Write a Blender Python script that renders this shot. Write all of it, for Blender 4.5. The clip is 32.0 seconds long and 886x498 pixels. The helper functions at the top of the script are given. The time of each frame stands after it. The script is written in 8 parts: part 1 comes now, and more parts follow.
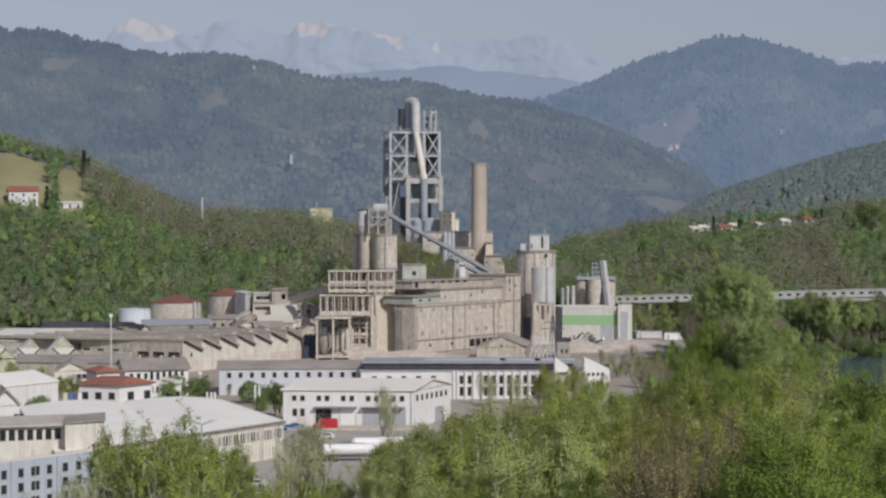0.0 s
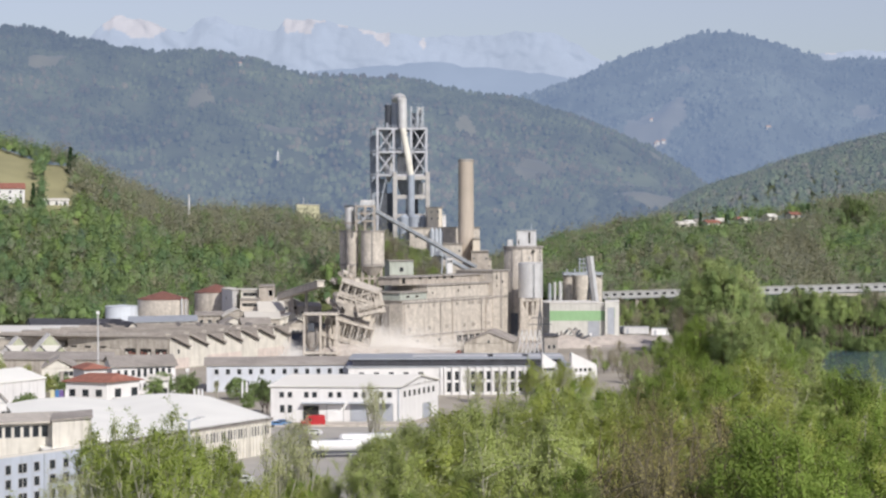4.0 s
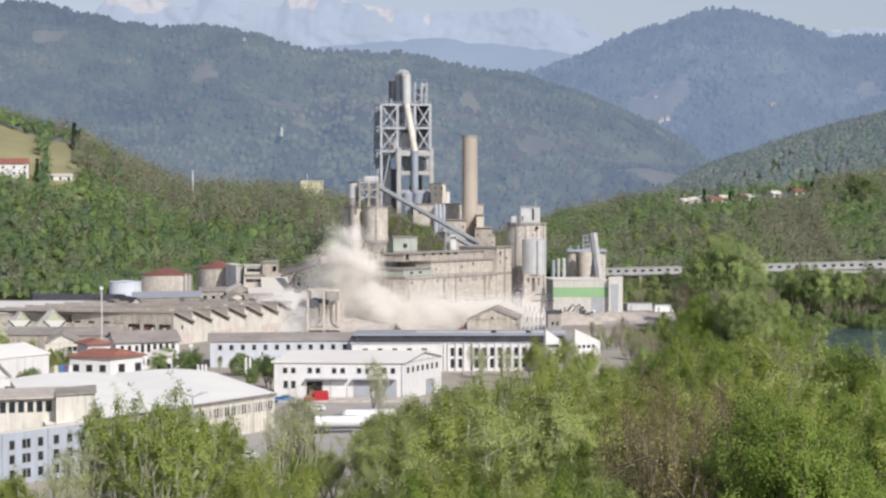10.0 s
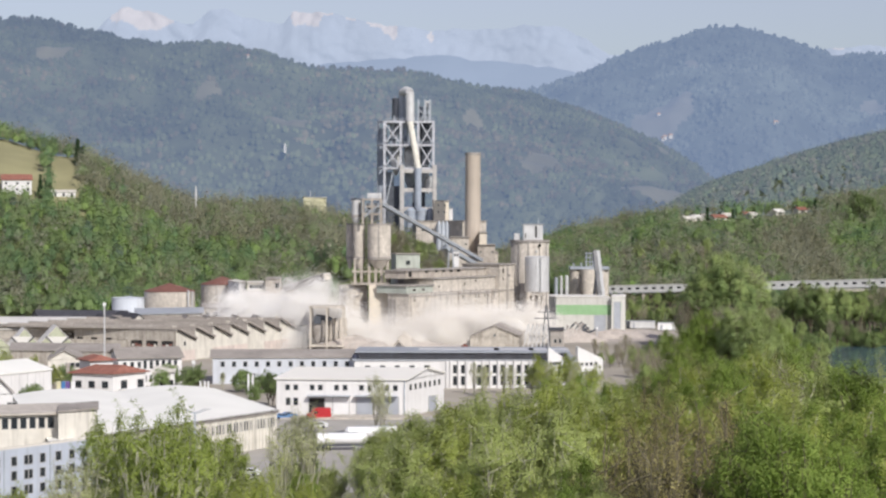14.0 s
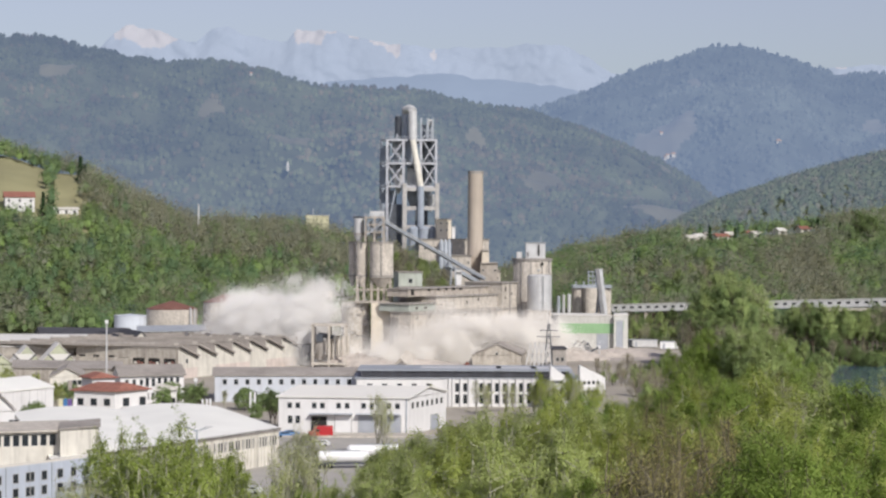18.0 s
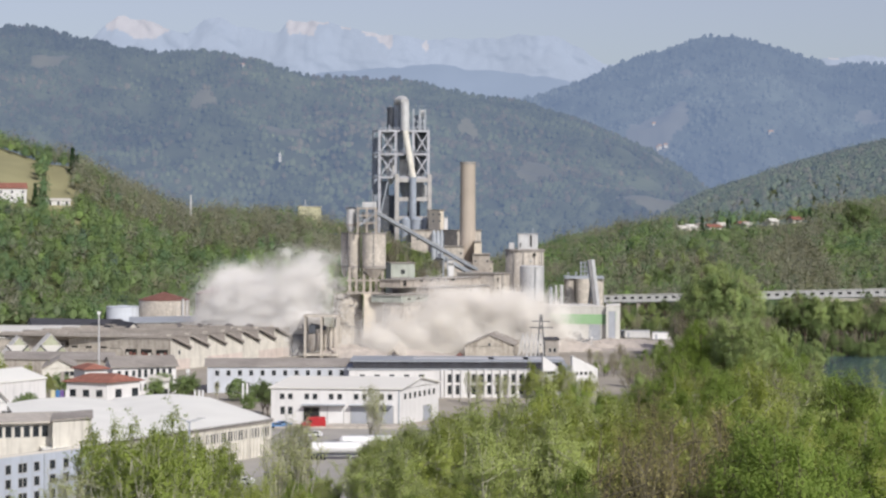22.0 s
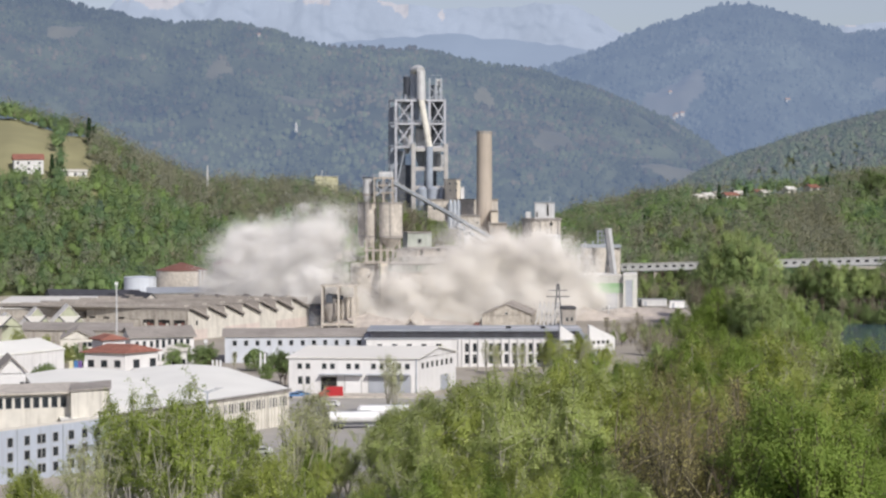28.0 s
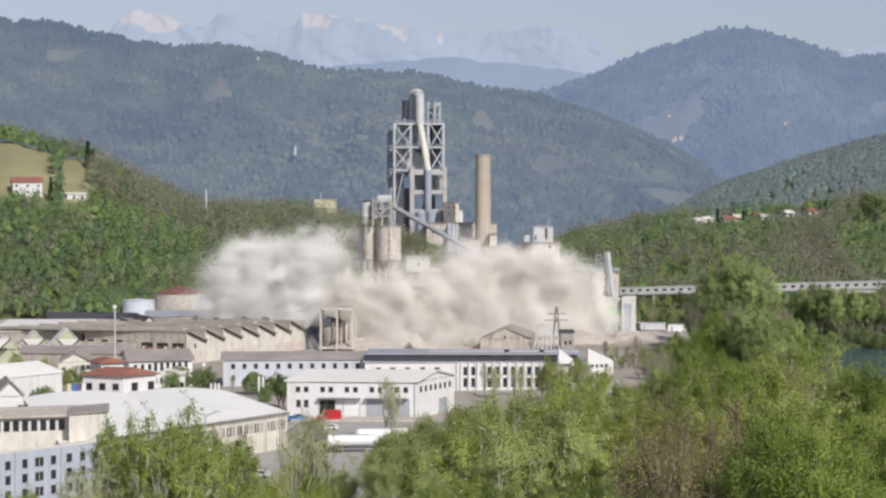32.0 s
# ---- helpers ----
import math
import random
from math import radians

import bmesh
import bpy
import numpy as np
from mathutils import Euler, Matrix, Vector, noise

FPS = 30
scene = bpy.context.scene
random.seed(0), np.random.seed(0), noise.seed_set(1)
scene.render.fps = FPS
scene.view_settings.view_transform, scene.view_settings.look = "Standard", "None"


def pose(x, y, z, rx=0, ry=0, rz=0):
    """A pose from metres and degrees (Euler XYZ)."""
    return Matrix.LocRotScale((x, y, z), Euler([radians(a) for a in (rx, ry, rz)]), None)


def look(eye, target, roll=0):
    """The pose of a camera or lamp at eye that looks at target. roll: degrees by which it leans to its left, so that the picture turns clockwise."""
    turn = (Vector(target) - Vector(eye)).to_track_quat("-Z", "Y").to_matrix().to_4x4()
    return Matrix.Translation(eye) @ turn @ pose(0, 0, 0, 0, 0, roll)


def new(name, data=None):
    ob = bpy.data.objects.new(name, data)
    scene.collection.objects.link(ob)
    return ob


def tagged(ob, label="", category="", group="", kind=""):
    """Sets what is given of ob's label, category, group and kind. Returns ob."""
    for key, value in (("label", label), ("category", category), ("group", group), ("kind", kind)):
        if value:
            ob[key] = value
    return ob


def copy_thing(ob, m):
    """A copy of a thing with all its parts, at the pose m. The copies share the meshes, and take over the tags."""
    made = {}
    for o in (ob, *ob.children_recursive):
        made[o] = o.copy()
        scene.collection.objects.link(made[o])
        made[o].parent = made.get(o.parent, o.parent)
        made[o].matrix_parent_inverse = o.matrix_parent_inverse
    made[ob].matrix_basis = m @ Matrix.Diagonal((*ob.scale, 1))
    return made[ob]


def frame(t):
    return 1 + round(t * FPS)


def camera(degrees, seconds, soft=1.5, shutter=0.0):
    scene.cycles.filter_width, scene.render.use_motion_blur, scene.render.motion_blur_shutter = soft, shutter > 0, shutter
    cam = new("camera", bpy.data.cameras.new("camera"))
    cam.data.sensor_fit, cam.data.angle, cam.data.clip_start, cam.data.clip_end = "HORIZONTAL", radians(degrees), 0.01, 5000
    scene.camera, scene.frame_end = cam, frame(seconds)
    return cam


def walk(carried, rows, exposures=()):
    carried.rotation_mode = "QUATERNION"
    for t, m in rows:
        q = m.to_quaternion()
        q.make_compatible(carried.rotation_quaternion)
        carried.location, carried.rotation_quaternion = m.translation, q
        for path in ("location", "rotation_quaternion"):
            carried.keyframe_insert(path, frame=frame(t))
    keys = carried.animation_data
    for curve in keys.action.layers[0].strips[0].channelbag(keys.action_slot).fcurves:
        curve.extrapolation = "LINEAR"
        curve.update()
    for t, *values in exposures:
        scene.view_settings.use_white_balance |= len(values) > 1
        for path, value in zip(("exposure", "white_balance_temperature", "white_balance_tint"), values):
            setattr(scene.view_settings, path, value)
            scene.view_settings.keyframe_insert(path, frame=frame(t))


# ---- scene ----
# Camera: a hand-held telephoto view from a wooded slope, 51 m above the plant yard.
# Rows: seconds, tilt, pan, roll in degrees.
WAY = [
    (0, 89.377, 0.165, 0.00), (0.5, 89.269, 0.117, -0.01), (1, 89.233, 0.059, -0.01), (1.5, 89.223, 0.000, 0.00),
    (2, 89.249, 0.002, 0.01), (2.5, 89.374, -0.072, -0.03), (3, 89.453, -0.129, 0.05), (3.5, 89.401, -0.182, 0.09),
    (5.5, 88.687, -0.105, 0.31), (6, 88.535, -0.078, 0.24), (6.5, 88.448, -0.059, 0.20), (7, 88.396, -0.085, 0.15),
    (7.5, 88.403, -0.086, 0.12), (8, 88.434, -0.097, 0.08), (8.5, 88.487, -0.087, 0.05), (9, 88.571, -0.087, 0.09),
    (9.5, 88.619, -0.099, 0.06), (10, 88.616, -0.088, 0.01), (10.5, 88.576, -0.060, -0.04), (11, 88.589, -0.043, -0.09),
    (11.5, 88.624, -0.020, 0.00), (12, 88.689, -0.020, 0.05), (12.5, 88.757, -0.057, -0.03), (13, 88.842, -0.046, -0.10),
    (13.5, 88.969, -0.041, -0.16), (14, 89.087, -0.009, -0.14), (14.5, 89.236, 0.037, -0.16), (16.5, 89.615, 0.065, -0.35),
    (17, 89.640, 0.040, -0.34), (17.5, 89.628, 0.059, -0.28), (18, 89.588, 0.061, -0.27), (18.5, 89.560, 0.059, -0.24),
    (19, 89.551, 0.016, -0.31), (19.5, 89.544, -0.033, -0.37), (20, 89.564, -0.107, -0.34), (20.5, 89.576, -0.215, -0.31),
    (21, 89.532, -0.272, -0.20), (21.5, 89.443, -0.245, -0.21), (22, 89.339, -0.150, -0.23), (22.5, 89.257, -0.048, -0.30),
    (23, 89.193, 0.040, -0.30), (23.5, 89.127, 0.109, -0.22), (24, 89.033, 0.177, -0.20), (24.5, 88.976, 0.248, -0.17),
    (25, 88.962, 0.312, -0.23), (25.5, 88.913, 0.295, -0.20), (27.5, 88.477, 0.301, 0.11), (28, 88.497, 0.310, 0.01),
    (28.5, 88.584, 0.310, -0.12), (29, 88.729, 0.330, -0.20), (29.5, 88.842, 0.334, -0.12), (30, 88.923, 0.282, -0.01),
    (30.5, 88.975, 0.241, 0.08), (31, 89.001, 0.221, 0.08), (31.5, 89.070, 0.222, -0.03), (32, 89.140, 0.271, -0.06),
]

cam = camera(24, 32.0, soft=2.5)
walk(cam, [(t, pose(0, 0, 51, rx, 0, rz) @ pose(0, 0, 0, 0, 0, -roll)) for t, rx, rz, roll in WAY],
     exposures=[(0, -0.42, 6100, 10), (0.2, -0.3, 6100, 10), (0.5, 0.1, 6100, 10), (1.0, 0.1, 6100, 10), (14.0, 0.1, 6100, 10), (17.0, -0.02, 6100, 10), (32.0, -0.02, 6100, 10)])

# ---- daylight: morning sun from behind and to the right, hazy sky ----
SUN_ELEV, SUN_AZ = radians(38), radians(150)   # azimuth clockwise from +y
world = bpy.data.worlds.new("sky")
scene.world = world
world.use_nodes = True
wn = world.node_tree.nodes
wn.clear()
sky = wn.new("ShaderNodeTexSky")
sky.sky_type = "NISHITA"
sky.sun_disc = False
sky.sun_elevation, sky.sun_rotation = SUN_ELEV, SUN_AZ
sky.air_density, sky.dust_density, sky.ozone_density = 1.0, 1.2, 2.5
bg = wn.new("ShaderNodeBackground")
bg.inputs["Strength"].default_value = 0.13
wo = wn.new("ShaderNodeOutputWorld")
veil = wn.new("ShaderNodeHueSaturation")   # thin haze greys the sky
veil.inputs["Hue"].default_value, veil.inputs["Saturation"].default_value, veil.inputs["Value"].default_value = 0.542, 0.55, 0.72
world.node_tree.links.new(sky.outputs[0], veil.inputs["Color"])
world.node_tree.links.new(veil.outputs[0], bg.inputs[0])
world.node_tree.links.new(bg.outputs[0], wo.inputs[0])
sun_dir = Vector((math.sin(SUN_AZ) * math.cos(SUN_ELEV), math.cos(SUN_AZ) * math.cos(SUN_ELEV), math.sin(SUN_ELEV)))
sun = new("sun", bpy.data.lights.new("sun", "SUN"))
sun.data.energy, sun.data.angle, sun.data.color = 4.0, radians(0.6), (1.0, 0.91, 0.80)
sun.matrix_world = look(sun_dir * 100, (0, 0, 0))

# ---- materials ----
def mat(name, color, rough=0.85, var=0.18, scale=0.35, fine=4.0, bump=0.15, metal=0.0, streak=0.0, island=0.0, glow=None, rand=0.0, patch=0.0, stain=(0.10, 0.08, 0.06)):
    """A weathered surface: broad and fine mottling, optional running stains, per-island and per-object spread."""
    m = bpy.data.materials.new(name)
    m.use_nodes = True
    n, l = m.node_tree.nodes, m.node_tree.links
    b = n["Principled BSDF"]
    co = n.new("ShaderNodeTexCoord")
    def noise_node(s, detail, stretch=None):
        t = n.new("ShaderNodeTexNoise")
        t.inputs["Scale"].default_value, t.inputs["Detail"].default_value = s, detail
        if stretch:
            mp = n.new("ShaderNodeMapping")
            mp.inputs["Scale"].default_value = stretch
            l.new(co.outputs["Object"], mp.inputs[0])
            l.new(mp.outputs[0], t.inputs["Vector"])
        else:
            l.new(co.outputs["Object"], t.inputs["Vector"])
        return t
    def mix(fac, a, c, kind="MIX"):
        x = n.new("ShaderNodeMix")
        x.data_type, x.blend_type = "RGBA", kind
        for slot, v in ((x.inputs["Factor"], fac), (x.inputs["A"], a), (x.inputs["B"], c)):
            if isinstance(v, (int, float)):
                slot.default_value = v
            elif isinstance(v, tuple):
                slot.default_value = (*v[:3], 1)
            else:
                l.new(v, slot)
        return x.outputs["Result"]
    def ramp(src, lo, hi):
        r = n.new("ShaderNodeMapRange")
        r.inputs["From Min"].default_value, r.inputs["From Max"].default_value = lo, hi
        l.new(src, r.inputs["Value"])
        return r.outputs[0]
    broad, small = noise_node(scale, 4), noise_node(fine, 3)
    dark = tuple(c * (1 - var) for c in color)
    light = tuple(min(0.95, c * (1 + var)) for c in color)
    out = mix(ramp(broad.outputs["Fac"], 0.3, 0.7), dark, light)
    out = mix(ramp(small.outputs["Fac"], 0.35, 0.65), out, mix(0.5, out, dark, "MULTIPLY") if var > 0.3 else mix(0.35, out, dark))
    if patch:
        k = n.new("ShaderNodeMath")
        k.operation = "MULTIPLY"
        l.new(ramp(noise_node(0.55, 5).outputs["Fac"], 0.55, 0.60), k.inputs[0])
        k.inputs[1].default_value = patch
        out = mix(k.outputs[0], out, tuple(min(0.9, c * 1.3) for c in color))
        k = n.new("ShaderNodeMath")
        k.operation = "MULTIPLY"
        l.new(ramp(noise_node(0.8, 5, (1.0, 1.0, 1.7)).outputs["Fac"], 0.58, 0.63), k.inputs[0])
        k.inputs[1].default_value = patch
        out = mix(k.outputs[0], out, tuple(c * 0.62 for c in color))
    if streak:
        s = noise_node(1.0, 3, (0.9, 0.9, 0.07))
        k = n.new("ShaderNodeMath")
        k.operation = "MULTIPLY"
        l.new(ramp(s.outputs["Fac"], 0.52, 0.72), k.inputs[0])
        k.inputs[1].default_value = streak
        out = mix(k.outputs[0], out, stain)
    if island or rand:
        src = n.new("ShaderNodeNewGeometry").outputs["Random Per Island"] if island else n.new("ShaderNodeObjectInfo").outputs["Random"]
        w = island or rand
        hs = n.new("ShaderNodeHueSaturation")
        r = n.new("ShaderNodeMapRange")
        r.inputs["To Min"].default_value, r.inputs["To Max"].default_value = 1 - w, 1 + w
        l.new(src, r.inputs["Value"])
        l.new(r.outputs[0], hs.inputs["Value"])
        r2 = n.new("ShaderNodeMapRange")
        r2.inputs["To Min"].default_value, r2.inputs["To Max"].default_value = 0.5 + 0.05 * w, 0.5 - 0.05 * w
        l.new(src, r2.inputs["Value"])
        l.new(r2.outputs[0], hs.inputs["Hue"])
        l.new(out, hs.inputs["Color"])
        out = hs.outputs[0]
    l.new(out, b.inputs["Base Color"])
    b.inputs["Roughness"].default_value, b.inputs["Metallic"].default_value = rough, metal
    b.inputs["Specular IOR Level"].default_value = 0.3
    if bump:
        bp = n.new("ShaderNodeBump")
        bp.inputs["Strength"].default_value, bp.inputs["Distance"].default_value = bump, 0.2
        l.new(small.outputs["Fac"], bp.inputs["Height"])
        l.new(bp.outputs[0], b.inputs["Normal"])
    if glow:
        b.inputs["Emission Color"].default_value, b.inputs["Emission Strength"].default_value = (*glow[:3], 1), glow[3]
    return m

def leaf_mat(name, color, var=0.12, trans=0.45):
    m = mat(name, color, 0.7, 0.26, 0.07, 0.5, 0, island=var)
    n, l = m.node_tree.nodes, m.node_tree.links
    b = n["Principled BSDF"]
    tr = n.new("ShaderNodeBsdfTranslucent")
    src = b.inputs["Base Color"].links[0].from_socket
    l.new(src, tr.inputs[0])
    mx = n.new("ShaderNodeMixShader")
    mx.inputs[0].default_value = trans
    l.new(b.outputs[0], mx.inputs[1])
    l.new(tr.outputs[0], mx.inputs[2])
    l.new(mx.outputs[0], n["Material Output"].inputs[0])
    return m

CONCRETE = mat("concrete", (0.43, 0.385, 0.335), var=0.2, streak=0.35, patch=0.4)
CONCRETE_PALE = mat("pale_concrete", (0.53, 0.485, 0.425), var=0.16, streak=0.35, patch=0.5)
CONCRETE_GREY = mat("grey_concrete", (0.34, 0.315, 0.29), var=0.22, streak=0.4)
DUSTY_ROOF = mat("dusty_roof", (0.33, 0.30, 0.27), var=0.2, scale=0.1, patch=0.4)
PALE_ROOF = mat("pale_sheet_roof", (0.62, 0.59, 0.53), var=0.08, scale=0.06, rough=0.7)
WHITE_ROOF = mat("white_roof", (0.72, 0.70, 0.65), var=0.06, scale=0.06, rough=0.6)
DARK_ROOF = mat("dark_roof", (0.07, 0.07, 0.08), var=0.25)
GREY_ROOF = mat("grey_metal_roof", (0.34, 0.36, 0.39), var=0.12, rough=0.5)
TILE_ROOF = mat("red_tile_roof", (0.27, 0.12, 0.09), var=0.25, scale=0.6)
HALL_ROOF = mat("cream_white_roof", (0.84, 0.83, 0.77), var=0.05, scale=0.08, rough=0.7)
OFFICE_WALL = mat("blue_grey_render", (0.43, 0.47, 0.54), var=0.07, streak=0.15)
# loading hall white, toned down to a light grey-beige
HALL_WALL = mat("dusty_white_cladding", (0.55, 0.545, 0.51), var=0.08, streak=0.2)
WHITE_WALL = mat("white_render", (0.70, 0.69, 0.68), var=0.05, streak=0.12)
CREAM_WALL = mat("cream_render", (0.66, 0.63, 0.56), var=0.12, streak=0.3)
PINK_WALL = mat("pink_render", (0.62, 0.54, 0.49), var=0.12, streak=0.3)
BLUE_WALL = mat("pale_blue_render", (0.54, 0.565, 0.61), var=0.07, streak=0.15)
GREEN_WALL = mat("pale_green_render", (0.50, 0.52, 0.38), var=0.1, streak=0.25)
BRICKY_WALL = mat("old_plaster", (0.42, 0.385, 0.335), var=0.2, streak=0.45, patch=0.5)
RED_RUST = mat("rusty_tank_roof", (0.20, 0.095, 0.075), var=0.25, scale=0.3)
STEEL = mat("grey_steel", (0.38, 0.41, 0.45), var=0.15, rough=0.5, metal=0.2, streak=0.2)
STEEL_PALE = mat("pale_steel", (0.60, 0.60, 0.60), var=0.1, rough=0.45, metal=0.2, streak=0.2)
STEEL_DARK = mat("dark_steel", (0.10, 0.11, 0.13), var=0.2, rough=0.6, metal=0.2)
STEEL_BLUE = mat("blue_grey_cladding", (0.33, 0.37, 0.43), var=0.12, rough=0.5, streak=0.2)
TANK_BLUE = mat("pale_blue_tank_paint", (0.62, 0.66, 0.72), var=0.06, rough=0.5, streak=0.15)
GLASS = mat("window_glass", (0.03, 0.035, 0.04), rough=0.12, var=0.3, bump=0)
# near-black sheet: the shade inside openings, slots and doorways put into a colour
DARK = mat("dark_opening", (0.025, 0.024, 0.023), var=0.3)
WIN_FRAME = mat("window_frame_paint", (0.40, 0.40, 0.39), var=0.1)
GREEN_PAINT = mat("green_cladding", (0.27, 0.44, 0.24), var=0.08, rough=0.6)
DOOR_GREY = mat("grey_door", (0.36, 0.38, 0.42), var=0.1, rough=0.6)
RED_PAINT = mat("red_vehicle_paint", (0.42, 0.035, 0.04), var=0.08, rough=0.35)
BLUE_PAINT = mat("blue_vehicle_paint", (0.08, 0.20, 0.42), var=0.08, rough=0.35)
WHITE_PAINT = mat("white_vehicle_paint", (0.75, 0.75, 0.75), var=0.04, rough=0.35)
RUBBER = mat("tyre_rubber", (0.03, 0.03, 0.03))
YELLOW_PAINT = mat("pale_yellow_cladding", (0.66, 0.63, 0.42), var=0.08)
ASPHALT = mat("asphalt", (0.40, 0.38, 0.345), var=0.15, scale=0.08)
YARD = mat("dusty_yard", (0.38, 0.345, 0.29), var=0.2, scale=0.03)
GRASS = mat("grass", (0.10, 0.14, 0.04), var=0.3, scale=0.05)
MEADOW = mat("spring_meadow", (0.27, 0.255, 0.14), var=0.2, scale=0.03)
FOREST_FLOOR = mat("forest_floor", (0.13, 0.15, 0.06), var=0.4, scale=0.02, fine=0.2, bump=0)
BARK = mat("bark", (0.13, 0.10, 0.08), var=0.3)
RUBBLE = mat("rubble", (0.47, 0.42, 0.375), var=0.2)
LEAF_FRESH = leaf_mat("fresh_leaves", (0.50, 0.57, 0.15))
LEAF_BRIGHT = leaf_mat("bright_leaves", (0.35, 0.47, 0.105))
LEAF_PALE = leaf_mat("pale_willow_leaves", (0.56, 0.64, 0.24))
LEAF_DARK = leaf_mat("dark_leaves", (0.31, 0.41, 0.16))
LEAF_BROWN = leaf_mat("budding_twigs", (0.58, 0.53, 0.21))
LEAF_GREY = leaf_mat("bare_twigs", (0.54, 0.58, 0.27))
# leaves of the further riverside trees: haze put into the green
LEAF_HAZED = leaf_mat("soft_green_leaves", (0.50, 0.60, 0.25))
LEAF_TWIG = leaf_mat("grey_twigs", (0.50, 0.47, 0.31))
BARK_PALE = mat("pale_bark", (0.44, 0.42, 0.34), var=0.3)
BARK_BUD = mat("brown_bark", (0.16, 0.14, 0.09), var=0.3)
BARK_GREY = mat("grey_bark", (0.26, 0.23, 0.19), var=0.3)
LEAF_CONIFER = leaf_mat("conifer_needles", (0.06, 0.12, 0.05))
LEAF_POPLAR = leaf_mat("poplar_leaves", (0.43, 0.52, 0.13))
# slope woods: base greens shifted greyer and bluer to put haze into the colour
WOOD_FRESH = leaf_mat("woods_fresh_green", (0.259, 0.353, 0.148), 0.04, 0.5)
WOOD_DARK = leaf_mat("woods_dark_green", (0.191, 0.292, 0.140), 0.04, 0.5)
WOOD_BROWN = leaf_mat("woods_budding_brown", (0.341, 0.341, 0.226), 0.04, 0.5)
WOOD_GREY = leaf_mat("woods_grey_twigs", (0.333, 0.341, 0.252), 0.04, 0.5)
WOOD_BRIGHT = leaf_mat("woods_bright_green", (0.296, 0.411, 0.140), 0.04, 0.5)
WOOD_OLIVE = leaf_mat("woods_olive", (0.259, 0.328, 0.162), 0.04, 0.5)
WOOD_PALE = leaf_mat("woods_pale_blossom", (0.335, 0.416, 0.241), 0.04, 0.5)
WOOD_CONIFER = leaf_mat("woods_conifer", (0.153, 0.215, 0.146), 0.04, 0.5)
TOWER_STEEL = mat("pale_tower_steel", (0.50, 0.51, 0.55), var=0.15, rough=0.5, metal=0.1, streak=0.2)
DUCT_CREAM = mat("cream_duct_cladding", (0.74, 0.71, 0.63), var=0.08, rough=0.45, streak=0.15)
CREAM_CONCRETE = mat("cream_concrete", (0.68, 0.61, 0.50), var=0.08, streak=0.12)
TOWER_CONCRETE = mat("tower_concrete", (0.48, 0.465, 0.445), var=0.14, streak=0.3)
# far hills: bluish emission in each material below stands for haze
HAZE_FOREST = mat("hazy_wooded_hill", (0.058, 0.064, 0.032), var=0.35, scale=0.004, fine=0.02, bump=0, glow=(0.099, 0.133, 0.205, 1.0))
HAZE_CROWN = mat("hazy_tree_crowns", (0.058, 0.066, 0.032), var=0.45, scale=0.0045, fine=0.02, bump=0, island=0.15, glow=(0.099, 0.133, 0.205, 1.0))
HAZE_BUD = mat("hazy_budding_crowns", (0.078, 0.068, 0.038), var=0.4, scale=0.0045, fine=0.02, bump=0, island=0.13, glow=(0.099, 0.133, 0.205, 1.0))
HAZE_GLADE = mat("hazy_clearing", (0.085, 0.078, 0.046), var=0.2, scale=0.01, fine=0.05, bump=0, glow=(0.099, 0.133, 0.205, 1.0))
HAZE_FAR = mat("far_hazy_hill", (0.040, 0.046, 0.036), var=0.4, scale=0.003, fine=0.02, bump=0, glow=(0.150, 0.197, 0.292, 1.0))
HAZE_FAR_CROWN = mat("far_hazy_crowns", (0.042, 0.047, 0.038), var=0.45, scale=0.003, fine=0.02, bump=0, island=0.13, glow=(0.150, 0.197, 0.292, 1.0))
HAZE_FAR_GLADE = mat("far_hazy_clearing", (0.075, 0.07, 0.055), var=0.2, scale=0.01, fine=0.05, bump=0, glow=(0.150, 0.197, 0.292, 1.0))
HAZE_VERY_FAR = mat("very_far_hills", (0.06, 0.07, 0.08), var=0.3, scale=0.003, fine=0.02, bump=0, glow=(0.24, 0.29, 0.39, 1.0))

# woods about two kilometres off; a faint blue emission stands for the air between
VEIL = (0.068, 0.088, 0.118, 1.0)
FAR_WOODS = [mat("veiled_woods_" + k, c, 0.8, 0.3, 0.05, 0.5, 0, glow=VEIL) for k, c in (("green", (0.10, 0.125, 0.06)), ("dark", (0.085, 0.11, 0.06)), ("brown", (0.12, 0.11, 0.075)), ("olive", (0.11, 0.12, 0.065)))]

# alpine range: blue rock below, snow above; distance haze put in as emission
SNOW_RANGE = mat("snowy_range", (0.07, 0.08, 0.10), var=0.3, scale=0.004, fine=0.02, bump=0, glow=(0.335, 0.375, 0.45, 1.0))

def water_mat():
    m = bpy.data.materials.new("river_water")
    m.use_nodes = True
    n, l = m.node_tree.nodes, m.node_tree.links
    b = n["Principled BSDF"]
    b.inputs["Base Color"].default_value = (0.07, 0.125, 0.16, 1)
    b.inputs["Roughness"].default_value = 0.12
    t, bp = n.new("ShaderNodeTexNoise"), n.new("ShaderNodeBump")
    t.inputs["Scale"].default_value = 0.5
    bp.inputs["Strength"].default_value, bp.inputs["Distance"].default_value = 0.25, 0.3
    l.new(t.outputs["Fac"], bp.inputs["Height"])
    l.new(bp.outputs[0], b.inputs["Normal"])
    return m
WATER = water_mat()

